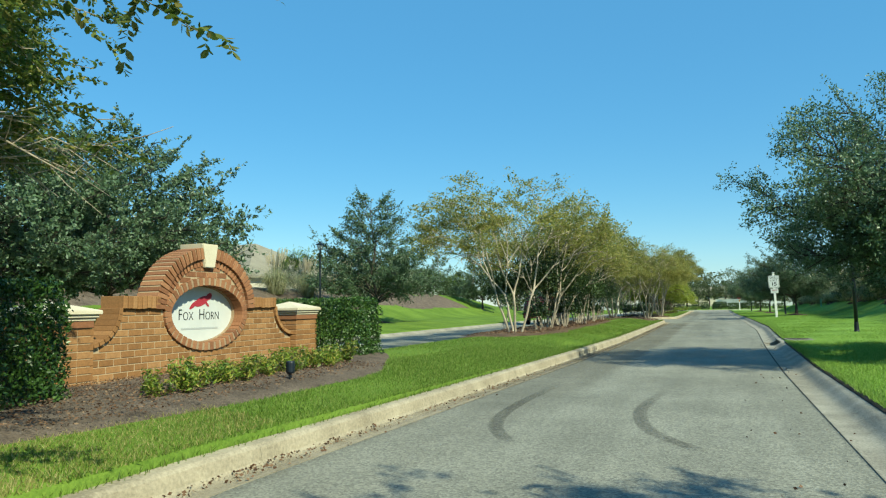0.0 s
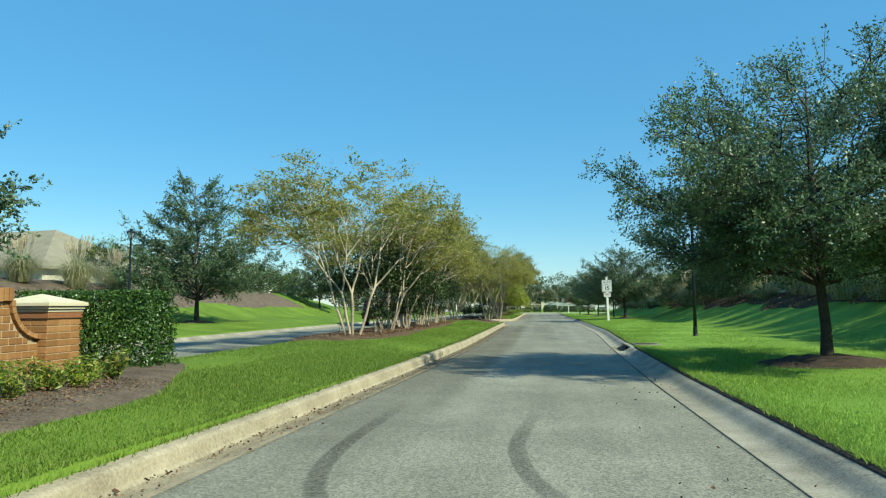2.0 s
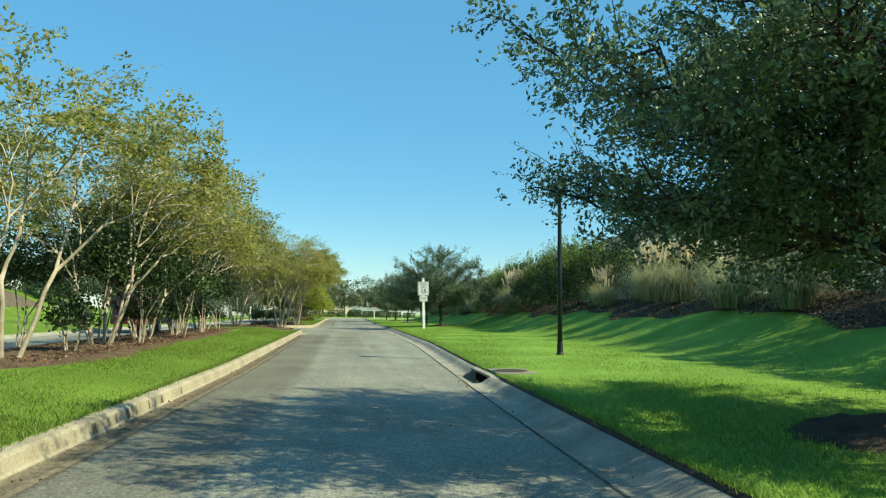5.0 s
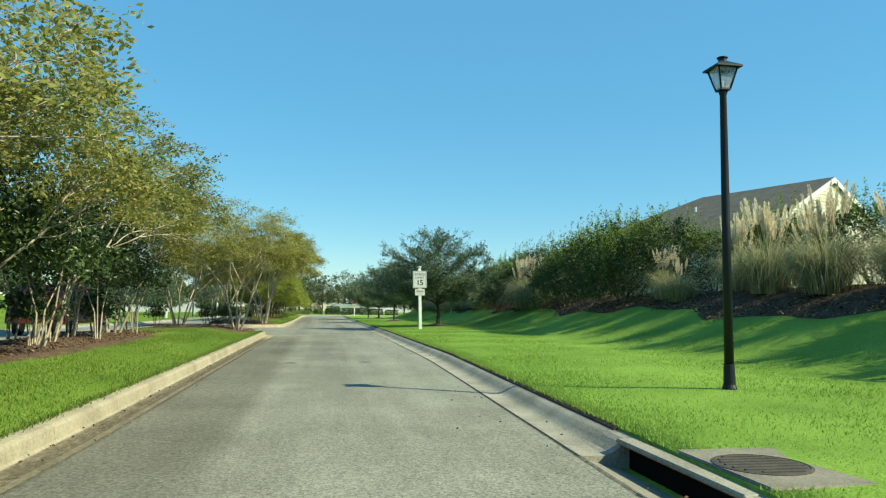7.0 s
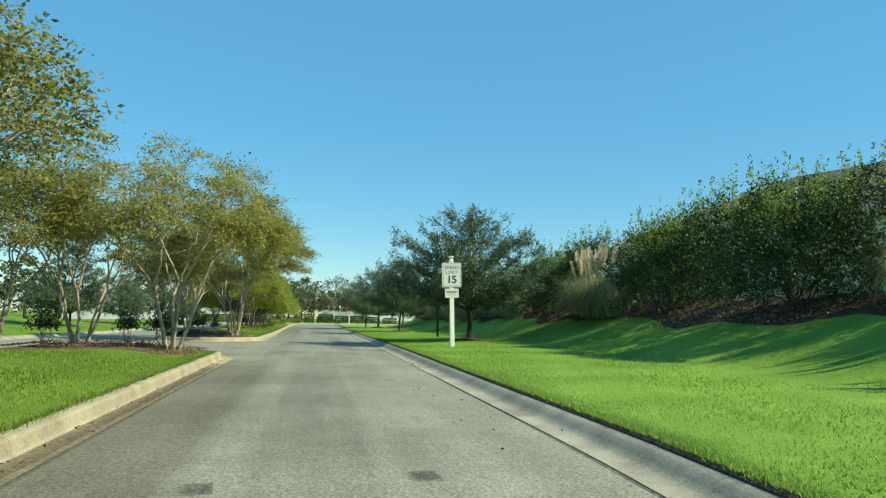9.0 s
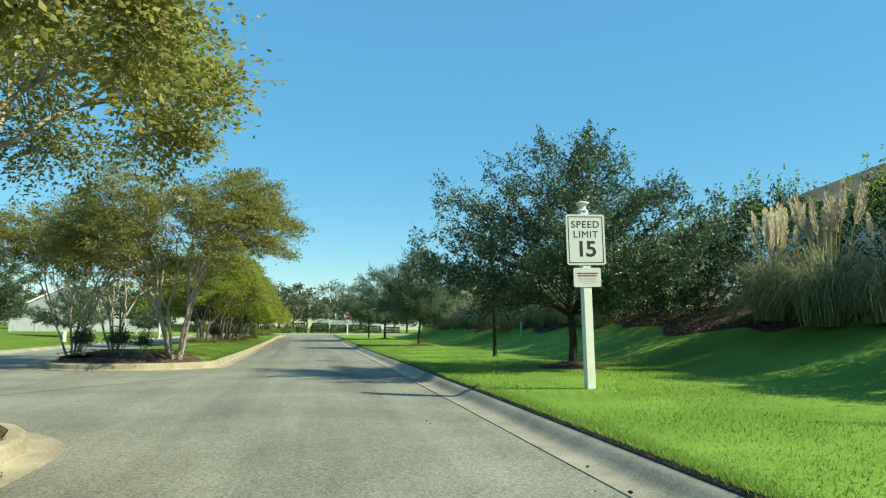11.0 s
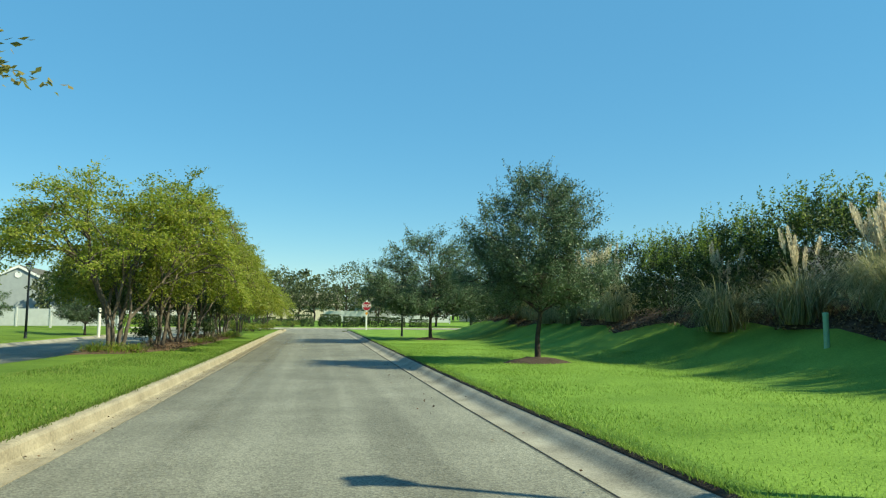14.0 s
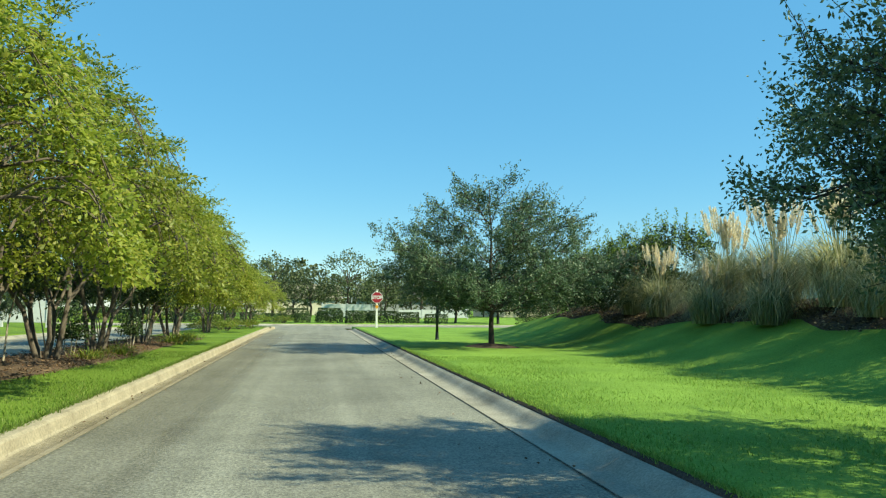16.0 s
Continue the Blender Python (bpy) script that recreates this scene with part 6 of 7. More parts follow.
# ---- houses ----
def house(x, y, rz, w, l, wall_h, ridge_h, walls, roof, label, hip=(False, False), wins=(), laps=False):
    """A house with its ridge along its own y; hip: whether the south and north ends slope too."""
    z = float(ground_z(x, y)) - 0.1
    ob = thing("house", label, "house", (x, y, z), rz)
    hw, hl = w / 2, l / 2
    t = 0.2
    for nm, a in (("east", (hw - t, hw, -hl, hl)), ("west", (-hw, -hw + t, -hl, hl))):
        part("wall", box(B(), *a, -0.3, wall_h), walls, ob)
    for s, hp in ((-1, hip[0]), (1, hip[1])):
        bm = B()
        y0, y1 = sorted((s * hl, s * (hl - t)))
        pts = [(-hw + t, -0.3), (hw - t, -0.3), (hw - t, wall_h)] + ([] if hp else [(0, ridge_h - 0.12)]) + [(-hw + t, wall_h)]
        A = [bm.verts.new((px, y0, pz)) for px, pz in pts]
        Bv = [bm.verts.new((px, y1, pz)) for px, pz in pts]
        bm.faces.new(A), bm.faces.new(list(reversed(Bv)))
        for i in range(len(pts)):
            j = (i + 1) % len(pts)
            bm.faces.new((A[j], A[i], Bv[i], Bv[j]))
        bmesh.ops.recalc_face_normals(bm, faces=bm.faces[:])
        wl = part("wall", bm, walls, ob)
        if not hp:
            vent = part("gable_vent", lathe(B(), [(0.32, 0), (0.32, 0.05), (0.25, 0.05), (0.25, 0.03)], 20), M["siding_white"], wl, "round white gable vent")
            vent.matrix_local = pose(0, s * hl, wall_h + (ridge_h - wall_h) * 0.66, 90 if s < 0 else -90, 0, 0)
            if laps and s < 0:
                # lapped boards over the gable
                zb = wall_h - 0.9
                while zb < ridge_h - 0.35:
                    half = (hw - 0.02) if zb < wall_h else (hw - 0.02) * (ridge_h - 0.15 - zb) / (ridge_h - wall_h)
                    bm = B()
                    vs = [bm.verts.new((px, s * (hl + dy), zb + dz)) for px, dy, dz in ((-half, 0.022, 0.0), (half, 0.022, 0.0), (half, 0.004, 0.178), (-half, 0.004, 0.178), (-half, 0.0, 0.0), (half, 0.0, 0.0))]
                    bm.faces.new(vs[:4]), bm.faces.new((vs[0], vs[4], vs[5], vs[1]))
                    bmesh.ops.recalc_face_normals(bm, faces=bm.faces[:])
                    part("board", bm, walls, wl)
                    zb += 0.18
            for sx in (-1, 1):
                bm = B()
                k_ = (ridge_h - wall_h) / hw
                ln = [(sx * (hw + 0.38), wall_h - 0.38 * k_ + 0.1), (0, ridge_h + 0.1), (0, ridge_h - 0.16), (sx * (hw + 0.38), wall_h - 0.38 * k_ - 0.16)]
                A = [bm.verts.new((px, s * (hl + 0.125), pz)) for px, pz in ln]
                Bv = [bm.verts.new((px, s * (hl + 0.165), pz)) for px, pz in ln]
                bm.faces.new(A), bm.faces.new(list(reversed(Bv)))
                for i in range(4):
                    bm.faces.new((A[i], A[(i + 1) % 4], Bv[(i + 1) % 4], Bv[i]))
                bmesh.ops.recalc_face_normals(bm, faces=bm.faces[:])
                part("bargeboard", bm, M["siding_white"], wl, "white bargeboard")
    # roof, a thick shell
    e = 0.4
    drop = e * (ridge_h - wall_h) / hw
    ex, ey = hw + e, hl + e
    r0 = -hl + hw * 0.95 if hip[0] else -ey
    r1 = hl - hw * 0.95 if hip[1] else ey
    bm = B()
    lowz = wall_h - drop
    ys_, yn_ = (-ey if hip[0] else -hl - 0.12), (ey if hip[1] else hl + 0.12)
    c = [bm.verts.new(p) for p in ((-ex, ys_, lowz), (ex, ys_, lowz), (ex, yn_, lowz), (-ex, yn_, lowz), (0, r0 if hip[0] else ys_, ridge_h), (0, r1 if hip[1] else yn_, ridge_h))]
    bm.faces.new((c[0], c[4], c[5], c[3])), bm.faces.new((c[1], c[2], c[5], c[4]))
    if hip[0]:
        bm.faces.new((c[0], c[1], c[4]))
    if hip[1]:
        bm.faces.new((c[2], c[3], c[5]))
    bmesh.ops.recalc_face_normals(bm, faces=bm.faces[:])
    r = bmesh.ops.extrude_face_region(bm, geom=bm.faces[:])
    bmesh.ops.translate(bm, vec=(0, 0, 0.14), verts=[q for q in r["geom"] if isinstance(q, bmesh.types.BMVert)])
    bmesh.ops.recalc_face_normals(bm, faces=bm.faces[:])
    rf = part("roof", bm, roof, ob, "shingle roof")
    pipe = part("vent_pipe", cyl(B(), 0.06, 0.06, 0, 0.55, 10), M["siding_white"], rf)
    pipe.location = (-hw * 0.45, 0, wall_h + (ridge_h - wall_h) * 0.5)
    for side, off, zc, ww, hh in wins:
        bm = B()
        if side in "sn":
            s = -1 if side == "s" else 1
            m = pose(off, s * (hl + 0.005), zc, 0, 0, 0 if s < 0 else 180)
        else:
            s = 1 if side == "e" else -1
            m = pose(s * (hw + 0.005), off, zc, 0, 0, 90 if s > 0 else -90)
        for a in ((-ww / 2 - 0.08, -ww / 2, -hh / 2 - 0.08, hh / 2 + 0.08), (ww / 2, ww / 2 + 0.08, -hh / 2 - 0.08, hh / 2 + 0.08), (-ww / 2, ww / 2, hh / 2, hh / 2 + 0.08), (-ww / 2, ww / 2, -hh / 2 - 0.08, -hh / 2), (-0.025, 0.025, -hh / 2, hh / 2)):
            box(bm, a[0], a[1], -0.05, 0.02, a[2], a[3])
        wn = part("window", bm, M["siding_white"], ob, "white window frame")
        wn.matrix_local = m
        part("pane", box(B(), -ww / 2, ww / 2, -0.012, 0.0, -hh / 2, hh / 2), M["window"], wn, "dark glass pane")
    return ob


house(23.2, 55.4, 21, 11, 13.4, 3.95, 6.8, M["siding"], M["shingle"], "cream sided house with grey shingle roof behind the bank", (False, True), (), True)
house(33, 99, 21, 11, 13.4, 2.5, 5.0, M["siding"], M["shingle"], "cream sided house with grey hipped roof beyond the planted bank", (True, True))
house(-35.5, 43.9, 78, 8.8, 16.8, 2.3, 4.75, M["siding"], M["shingle_tan"], "house with tan hipped shingle roof behind the far bank", (True, True))
house(-44, 92, 10, 11, 15, 2.8, 5.6, M["siding_grey"], M["shingle"], "grey sided house with shingle roof beyond the far lawn", (False, True), (("s", -2.5, 1.5, 1.1, 1.4), ("e", -3, 1.5, 1.1, 1.4)))
house(-30.5, 139, 5, 10, 12, 3.0, 5.6, M["siding_grey"], M["shingle"], "grey sided house with dark windows beyond the far lawn", (False, False), (("s", -2.8, 1.5, 1.0, 1.4), ("s", 2.6, 1.5, 1.0, 1.4), ("e", -3.5, 1.5, 1.0, 1.4), ("e", 1.5, 1.5, 1.0, 1.4)))
house(-50, 124, 20, 11, 14, 2.7, 5.6, M["siding_white"], M["shingle_tan"], "white house with tan roof beyond the lawns", (False, True), (("e", 0, 1.5, 1.0, 1.4),))
for hx, hy, hr, lab, wl, rf in ((-19, 172, 88, "pale house with light roof beyond the street", "siding_white", "shingle_tan"), (-3, 178, 92, "tan house with tan roof beyond the street", "siding", "shingle_tan"),
                                (13, 174, 86, "grey house with grey roof beyond the street", "siding_grey", "shingle"), (31, 168, 95, "cream house with grey roof beyond the fence", "siding", "shingle")):
    house(hx, hy, hr, 10.5, 13.5, 2.6, 4.6, M[wl], M[rf], lab, (False, False), (("e", -3.2, 1.4, 1.2, 1.3), ("e", 3.0, 1.4, 1.2, 1.3)))


# white fences beyond the street and beside the far lawn
def white_fence(x0, x1, y, h, label):
    ob = thing("fence", label, "fence", ((x0 + x1) / 2, y, 0), group="white fences")
    z = float(ground_z((x0 + x1) / 2, y))
    w = x1 - x0
    n = max(2, int(w / 2.0))
    pm = box_mesh("post", 0.13, 0.13, h + 0.3, M["fence"], 0.01)
    bmsh = box_mesh("panel", w / n - 0.14, 0.04, h - 0.1, M["fence"], 0.004)
    for k in range(n + 1):
        p = child("post", pm, ob)
        p.location = (-w / 2 + w * k / n, 0, z + h / 2 - 0.08)
    for k in range(n):
        p = child("panel", bmsh, ob)
        p.location = (-w / 2 + w * (k + 0.5) / n, 0, z + h / 2)


white_fence(9.2, 17.0, 146, 0.95, "low white board fence beyond the street across")
white_fence(0.8, 6.4, 148.5, 1.5, "white board fence behind the clipped hedges")
white_fence(-27.5, -14.2, 109.5, 1.3, "white board fence beside the far lawn")

# clipped hedges and far trees beyond the street
fh = plant("hedge", clipped(91, 1.25, 0.75, 1.0, 1800, 0.15), M["leaf_dark"], M["bark_oak"], "dark clipped hedge beyond the street across", "hedge", "far hedges", crown="foliage", stem="woody_base")
row(fh, [(x, 131.2 + 0.7 * math.sin(x), 0.9 + 0.15 * math.sin(x * 2.3)) for x in np.arange(-34, 12, 2.35)] + [(x + 0.8, 136.8 + 0.6 * math.sin(x * 1.7), 1.0 + 0.2 * math.sin(x * 1.3)) for x in np.arange(-30, 7, 3.4)])
lh = plant("hedge", bush(92, 1.2, 0.8, 0.9, 1200, 0.12, 0.0, 0, 8, 0.25, 0.5), M["leaf_lime"], M["bark_oak"], "yellow green clipped shrub beyond the median", "shrub", "far shrubs", crown="foliage", stem="woody_base")
row(lh, [(-8.5, 129.3, 0.8), (-13, 129.4, 0.85), (-2.6, 129.2, 0.7), (-4.4, 129.4, 0.75), (-5.4, 113.2, 0.7), (-6.0, 111.5, 0.75), (-5.2, 108.5, 0.65), (-4.4, 110.4, 0.6), (-4.6, 106.6, 0.6), (-5.6, 104.8, 0.6), (-3.9, 112.6, 0.6), (-18, 129.6, 0.8), (-23, 129.6, 0.8), (-4.6, 116.3, 0.5)])

def far_oak(seed, clumps=210, per=6, leaf=0.5, c=0.9):
    """A tree for the distance: trunk, limbs and coarse leaf clumps with gaps."""
    g = np.random.default_rng(seed)
    H, R = 7.5, 4.2
    wood = [tube(bend((0, 0, -0.2), (0.2, 0.1, H * 0.7), g, 5, 0, 0.03), [0.2, 0.16, 0.13, 0.09, 0.04], 7)]
    pts = []
    for i in range(10):
        az, u = i * 2.4, i / 10
        e = np.array([math.cos(az) * R * 0.75 * (1 - u * 0.6), math.sin(az) * R * 0.75 * (1 - u * 0.6), c + (H - c) * (0.25 + 0.6 * u)])
        wood.append(tube(bend((0.05, 0, c + u * 2), e, g, 4, 0.05, 0.06), [0.07, 0.05, 0.035, 0.015], 4))
    for i in range(clumps):
        az, u = g.uniform(0, 6.283), g.beta(1.3, 1.4)
        env = R * math.sqrt(max(0.02, 1 - (2 * u - 0.85) ** 2)) * (1 + 0.14 * math.sin(3 * az + 1) + 0.1 * math.sin(5 * az + u * 8))
        r = env * g.uniform(0.35, 1) ** 0.5
        q = np.array([math.cos(az) * r, math.sin(az) * r, c * 0.9 + (H - c) * u])
        pts.append(q + g.normal(0, 0.26, (per, 3)))
    return join(wood), leaves(np.concatenate(pts), leaf, g, 0.6, 0.6)


oak_f = plant("far_tree", far_oak(101, c=1.5), M["leaf_wood"], M["bark_oak"], "broad green tree in the distance beyond the houses", "tree", "far trees")
spots = []
gx = np.random.default_rng(5)
for k, x in enumerate(np.arange(-120, 130, 8.5)):
    spots.append((float(x + gx.uniform(-3, 3)), float(186 + gx.uniform(-8, 30)), float(gx.uniform(0.85, 1.35))))
for k, x in enumerate(np.arange(-44, 34, 5.2)):
    spots.append((float(x + gx.uniform(-1, 1)), float(163 + gx.uniform(-2, 2)), float(gx.uniform(0.62, 0.8))))
for k, y in enumerate(np.arange(-10, 170, 13.0)):
    spots.append((float(-52 - gx.uniform(0, 18)), float(y + gx.uniform(-4, 4)), float(gx.uniform(0.75, 1.05))))
for k, y in enumerate(np.arange(12, 170, 8.0)):
    spots.append((float(40 + gx.uniform(0, 8)), float(y), float(gx.uniform(0.6, 0.75))))
nearer = [(float(x), 151.5 + 2.0 * math.sin(x * 1.3), 0.9 + 0.14 * math.sin(x * 2.1)) for x in np.arange(-22, 20, 4.3)]
for x, y in ((22, 155), (27, 156), (-27, 155), (-32, 153), (-37, 136), (-36, 100), (-30, 64), (-33, 58), (-24.5, 130), (13, 133.5), (16.5, 131), (-24, 90), (-27, 98)):
    spots.append((float(x), float(y), 0.72 + 0.1 * math.sin(x * 1.7)))
row(oak_f, spots)
oak_g = plant("far_tree", far_oak(103, 300, 9, 0.26, 2.3), M["leaf_wood"], M["bark_oak"], "grey green street tree beyond the street across", "tree", "far trees")
row(oak_g, nearer)


# ---- small posts ----
def bollard(x, y, h, r, mt, label, name="utility_post"):
    z = float(ground_z(x, y))
    ob = thing(name, label, "post", (x, y, z))
    part("post", lathe(B(), [(r, -0.1), (r, h * 0.9), (r * 0.95, h * 0.92)], 12), M[mt], ob)
    part("post_cap", lathe(B(), [(r * 1.12, h * 0.9), (r * 1.12, h * 0.97), (r * 0.8, h)], 12), M[mt], ob)


bollard(8.7, 67.2, 0.62, 0.05, "pale_green", "pale green plastic utility post on the lawn")
bollard(-11.9, 97.0, 1.5, 0.08, "white", "white post beside the far roadway", "marker_post")
bollard(-14.0, 81.5, 0.6, 0.12, "white", "short white utility post on the far lawn")


# ---- parked pickup on the far roadway ----
def pickup(x, y):
    red = plain("car_paint", (0.13, 0.014, 0.017), 0.25, 0.1, 0.6, 0.08)
    ob = thing("car", "dark red vehicle on the far roadway behind the trees", "car", (x, y, 0.0))

    def hull(name, prof, hw, mt, parent, label="", inset=0.0):
        bm = B()
        A = [bm.verts.new((-hw + (inset if z > 1.05 else 0), yy, z)) for yy, z in prof]
        Bv = [bm.verts.new((hw - (inset if z > 1.05 else 0), yy, z)) for yy, z in prof]
        bm.faces.new(A), bm.faces.new(list(reversed(Bv)))
        for i in range(len(prof)):
            j = (i + 1) % len(prof)
            bm.faces.new((A[j], A[i], Bv[i], Bv[j]))
        bmesh.ops.recalc_face_normals(bm, faces=bm.faces[:])
        bmesh.ops.bevel(bm, geom=bm.edges[:], offset=0.035, segments=2, affect='EDGES')
        return part(name, bm, mt, parent, label)
    body = hull("body", [(-2.45, 0.42), (2.4, 0.42), (2.45, 0.75), (2.35, 1.0), (0.95, 1.08), (0.2, 1.72), (-1.75, 1.76), (-2.35, 1.15), (-2.45, 0.8)], 0.94, red, ob, "dark red body", 0.1)
    for s in (-1, 1):
        bm = B()
        vs = [bm.verts.new((s * 0.90, yy, z)) for yy, z in ((0.75, 1.12), (0.16, 1.62), (-1.65, 1.66), (-2.1, 1.16))]
        bm.faces.new(vs)
        r = bmesh.ops.extrude_face_region(bm, geom=bm.faces[:])
        bmesh.ops.translate(bm, vec=(s * 0.045, 0, 0), verts=[q for q in r["geom"] if isinstance(q, bmesh.types.BMVert)])
        part("side_window", bm, M["window"], body)
        for yy in (-1.5, 1.5):
            wh = part("wheel", lathe(B(), [(0.26, -0.11), (0.34, -0.09), (0.35, 0.0), (0.34, 0.09), (0.26, 0.11)], 20), M["metal_black"], ob, "black tyre")
            wh.matrix_local = pose(s * 0.86, yy, 0.35, 0, 90, 0)
            part("rim", lathe(B(), [(0.22, -0.115), (0.2, -0.12), (0.2, 0.12), (0.22, 0.115)], 16), M["grey_ink"], wh)
    for s in (-1, 1):
        part("headlight", box(B(), s * 0.7 - 0.16, s * 0.7 + 0.16, -2.47, -2.42, 0.72, 0.86, 0.01), M["lamp_glass"], ob)
        part("tail_light", box(B(), s * 0.8 - 0.1, s * 0.8 + 0.1, 2.42, 2.47, 0.75, 0.95, 0.01), M["red"], ob)


pickup(-10.1, 45.0)


# ---- marks and litter on the carriageway ----
def mark_mat(name="tyre_rubber", colour=(0.028, 0.028, 0.029)):
    m, nt, b = mat(name, 0.8, 0, 0.2)
    b.inputs["Base Color"].default_value = (*colour, 1)
    at = nt.nodes.new("ShaderNodeAttribute")
    at.attribute_name = "cover"
    n = noise_tex(nt, coords(nt), 22, 4, 0.7)
    k = nt.nodes.new("ShaderNodeMath")
    k.operation = 'MULTIPLY'
    nt.links.new(at.outputs["Fac"], k.inputs[0])
    nt.links.new(ramp(nt, n, [(0.3, (0.25, 0.25, 0.25)), (0.65, (1, 1, 1))]), k.inputs[1])
    nt.links.new(k.outputs[0], b.inputs["Alpha"])
    return m


M["rubber"] = mark_mat()


def tyre_mark(name, pts, w, strength, label, z=0.003, mt="rubber"):
    """A rubbed-in band along a smooth line; its cover thins to the edges and ends."""
    P = np.array(pts, float)
    t = np.linspace(0, 1, len(P))
    tt = np.linspace(0, 1, 40)
    xs, ys = np.interp(tt, t, P[:, 0]), np.interp(tt, t, P[:, 1])
    for _ in range(6):
        xs[1:-1] = (xs[:-2] + 2 * xs[1:-1] + xs[2:]) / 4
        ys[1:-1] = (ys[:-2] + 2 * ys[1:-1] + ys[2:]) / 4
    dx, dy = np.gradient(xs), np.gradient(ys)
    L = np.hypot(dx, dy)
    nx, ny = -dy / L, dx / L
    v, f, cov = [], [], []
    prof = [(-0.5, 0), (-0.36, 0.8), (0, 0.95), (0.36, 0.8), (0.5, 0)]
    for k in range(40):
        end = min(1, tt[k] / 0.35) * min(1, (1 - tt[k]) / 0.06)
        for o, c in prof:
            v.append((xs[k] + nx[k] * o * w, ys[k] + ny[k] * o * w, z + dip(ys[k])))
            cov.append(c * end * strength)
    for k in range(39):
        for j in range(4):
            a = k * 5 + j
            f.append((a, a + 5, a + 6, a + 1))
    me = mesh_of(name, v, f, M[mt])
    at = me.attributes.new("cover", 'FLOAT', 'POINT')
    at.data.foreach_set("value", cov)
    tagged(new(name, me), label, "tyre mark", kind="structure")
tyre_mark("tyre_mark", [(-2.2, 10.6), (-2.25, 9.5), (-2.27, 8.3), (-2.21, 7.36), (-2.06, 6.7), (-1.73, 6.02)], 0.17, 0.42, "curved black tyre mark on the asphalt")
tyre_mark("tyre_mark", [(-0.65, 10.4), (-0.72, 9.4), (-0.82, 8.3), (-0.74, 7.45), (-0.57, 6.78), (-0.12, 6.05)], 0.17, 0.42, "curved black tyre mark on the asphalt")
tyre_mark("tyre_mark", [(-1.5, 34), (-1.45, 42), (-1.4, 52), (-1.4, 70), (-1.4, 110)], 0.7, 0.12, "faint dark wheel track on the asphalt", 0.004)
tyre_mark("tyre_mark", [(0.4, 34), (0.45, 42), (0.5, 52), (0.5, 70), (0.5, 110)], 0.7, 0.12, "faint dark wheel track on the asphalt", 0.004)
for cx, cy in ((-1.22, 31.3), (0.25, 31.5)):
    tyre_mark("patch", [(cx - 0.12, cy), (cx + 0.12, cy + 0.03)], 0.35, 0.6, "small dark spot on the asphalt")
M["stain"] = mark_mat("gutter_stain", (0.075, 0.055, 0.035))
tyre_mark("stain", [(-0.55, 22), (-0.5, 30), (-0.45, 38), (-0.45, 46)], 1.1, 0.16, "faint oily band down the lane", 0.0045)
tyre_mark("stain", [(-0.45, 57), (-0.4, 75), (-0.4, 92), (-0.4, 112)], 1.1, 0.14, "faint oily band down the lane", 0.0045)
# seam and edge staining along the left gutter
tyre_mark("stain", [(left_edge(y) + 0.4, y) for y in np.arange(2, 45, 3.0)], 1.5, 0.36, "dark damp stain along the gutter", 0.0035, "stain")
tyre_mark("stain", [(left_edge(y) + 0.4, y) for y in np.arange(59, 112, 3.0)], 1.4, 0.3, "dark damp stain along the gutter", 0.0035, "stain")
tyre_mark("stain", [(left_edge(y) - 0.11, y) for y in np.arange(1, 45, 2.0)], 0.36, 0.6, "brown silt lying in the gutter", 0.009, "stain")
tyre_mark("stain", [(left_edge(y) - 0.13, y) for y in np.arange(NOSE + 0.5, 112, 3.0)], 0.4, 0.3, "brown silt lying in the gutter", 0.009, "stain")
tyre_mark("crack", [(-2.35, 55.2), (-2.9, 53.6), (-3.4, 52.6), (-4.6, 50.8), (-5.2, 49.6)], 0.06, 0.9, "dark crack in the asphalt", 0.007)
tyre_mark("crack", [(right_edge(y) - 0.005, y) for y in np.arange(2, 44, 3.0)], 0.03, 1.0, "dark joint between asphalt and gutter", 0.0095)
tyre_mark("crack", [(right_edge(y) - 0.005, y) for y in np.arange(41, 112, 3.0)], 0.03, 1.0, "dark joint between asphalt and gutter", 0.0095)


def drip_stain(y, w):
    """A dark run of dirt down the upright kerb's face."""
    x = left_edge(y) - 0.27
    v = [(x + 0.001, y - w, 0.032), (x + 0.001, y + w, 0.032), (x - 0.018, y + w * 0.8, 0.122), (x - 0.018, y - w * 0.8, 0.122)]
    me = mesh_of("stain", v, [(0, 1, 2, 3)], M["stain"])
    me.attributes.new("cover", 'FLOAT', 'POINT').data.foreach_set("value", [0.9, 0.9, 0.55, 0.55])
    tagged(new("stain", me), "dark run of dirt down the kerb face", "stain", kind="structure")


for k, y in enumerate((16.2, 16.55, 16.75, 17.1, 17.35, 17.8, 18.3, 19.2)):
    drip_stain(y, 0.03 + 0.03 * (k % 3 == 0))


def scatter_leaves(name, label, cx, cy, size, mt, n_seed, z=0.012):
    g = np.random.default_rng(n_seed)
    p = np.stack([cx, cy, z + g.uniform(0, 0.02, len(cx))], 1)
    v, f = leaves(p, size, g, 0.25, 0.6, 0.0)
    v[:, 2] = np.maximum(v[:, 2], 0.004) + dip(v[:, 1])
    ob = new(name, leaf_mesh(name, v, f, M[mt]))
    tagged(ob, label, "litter", kind="stuff")


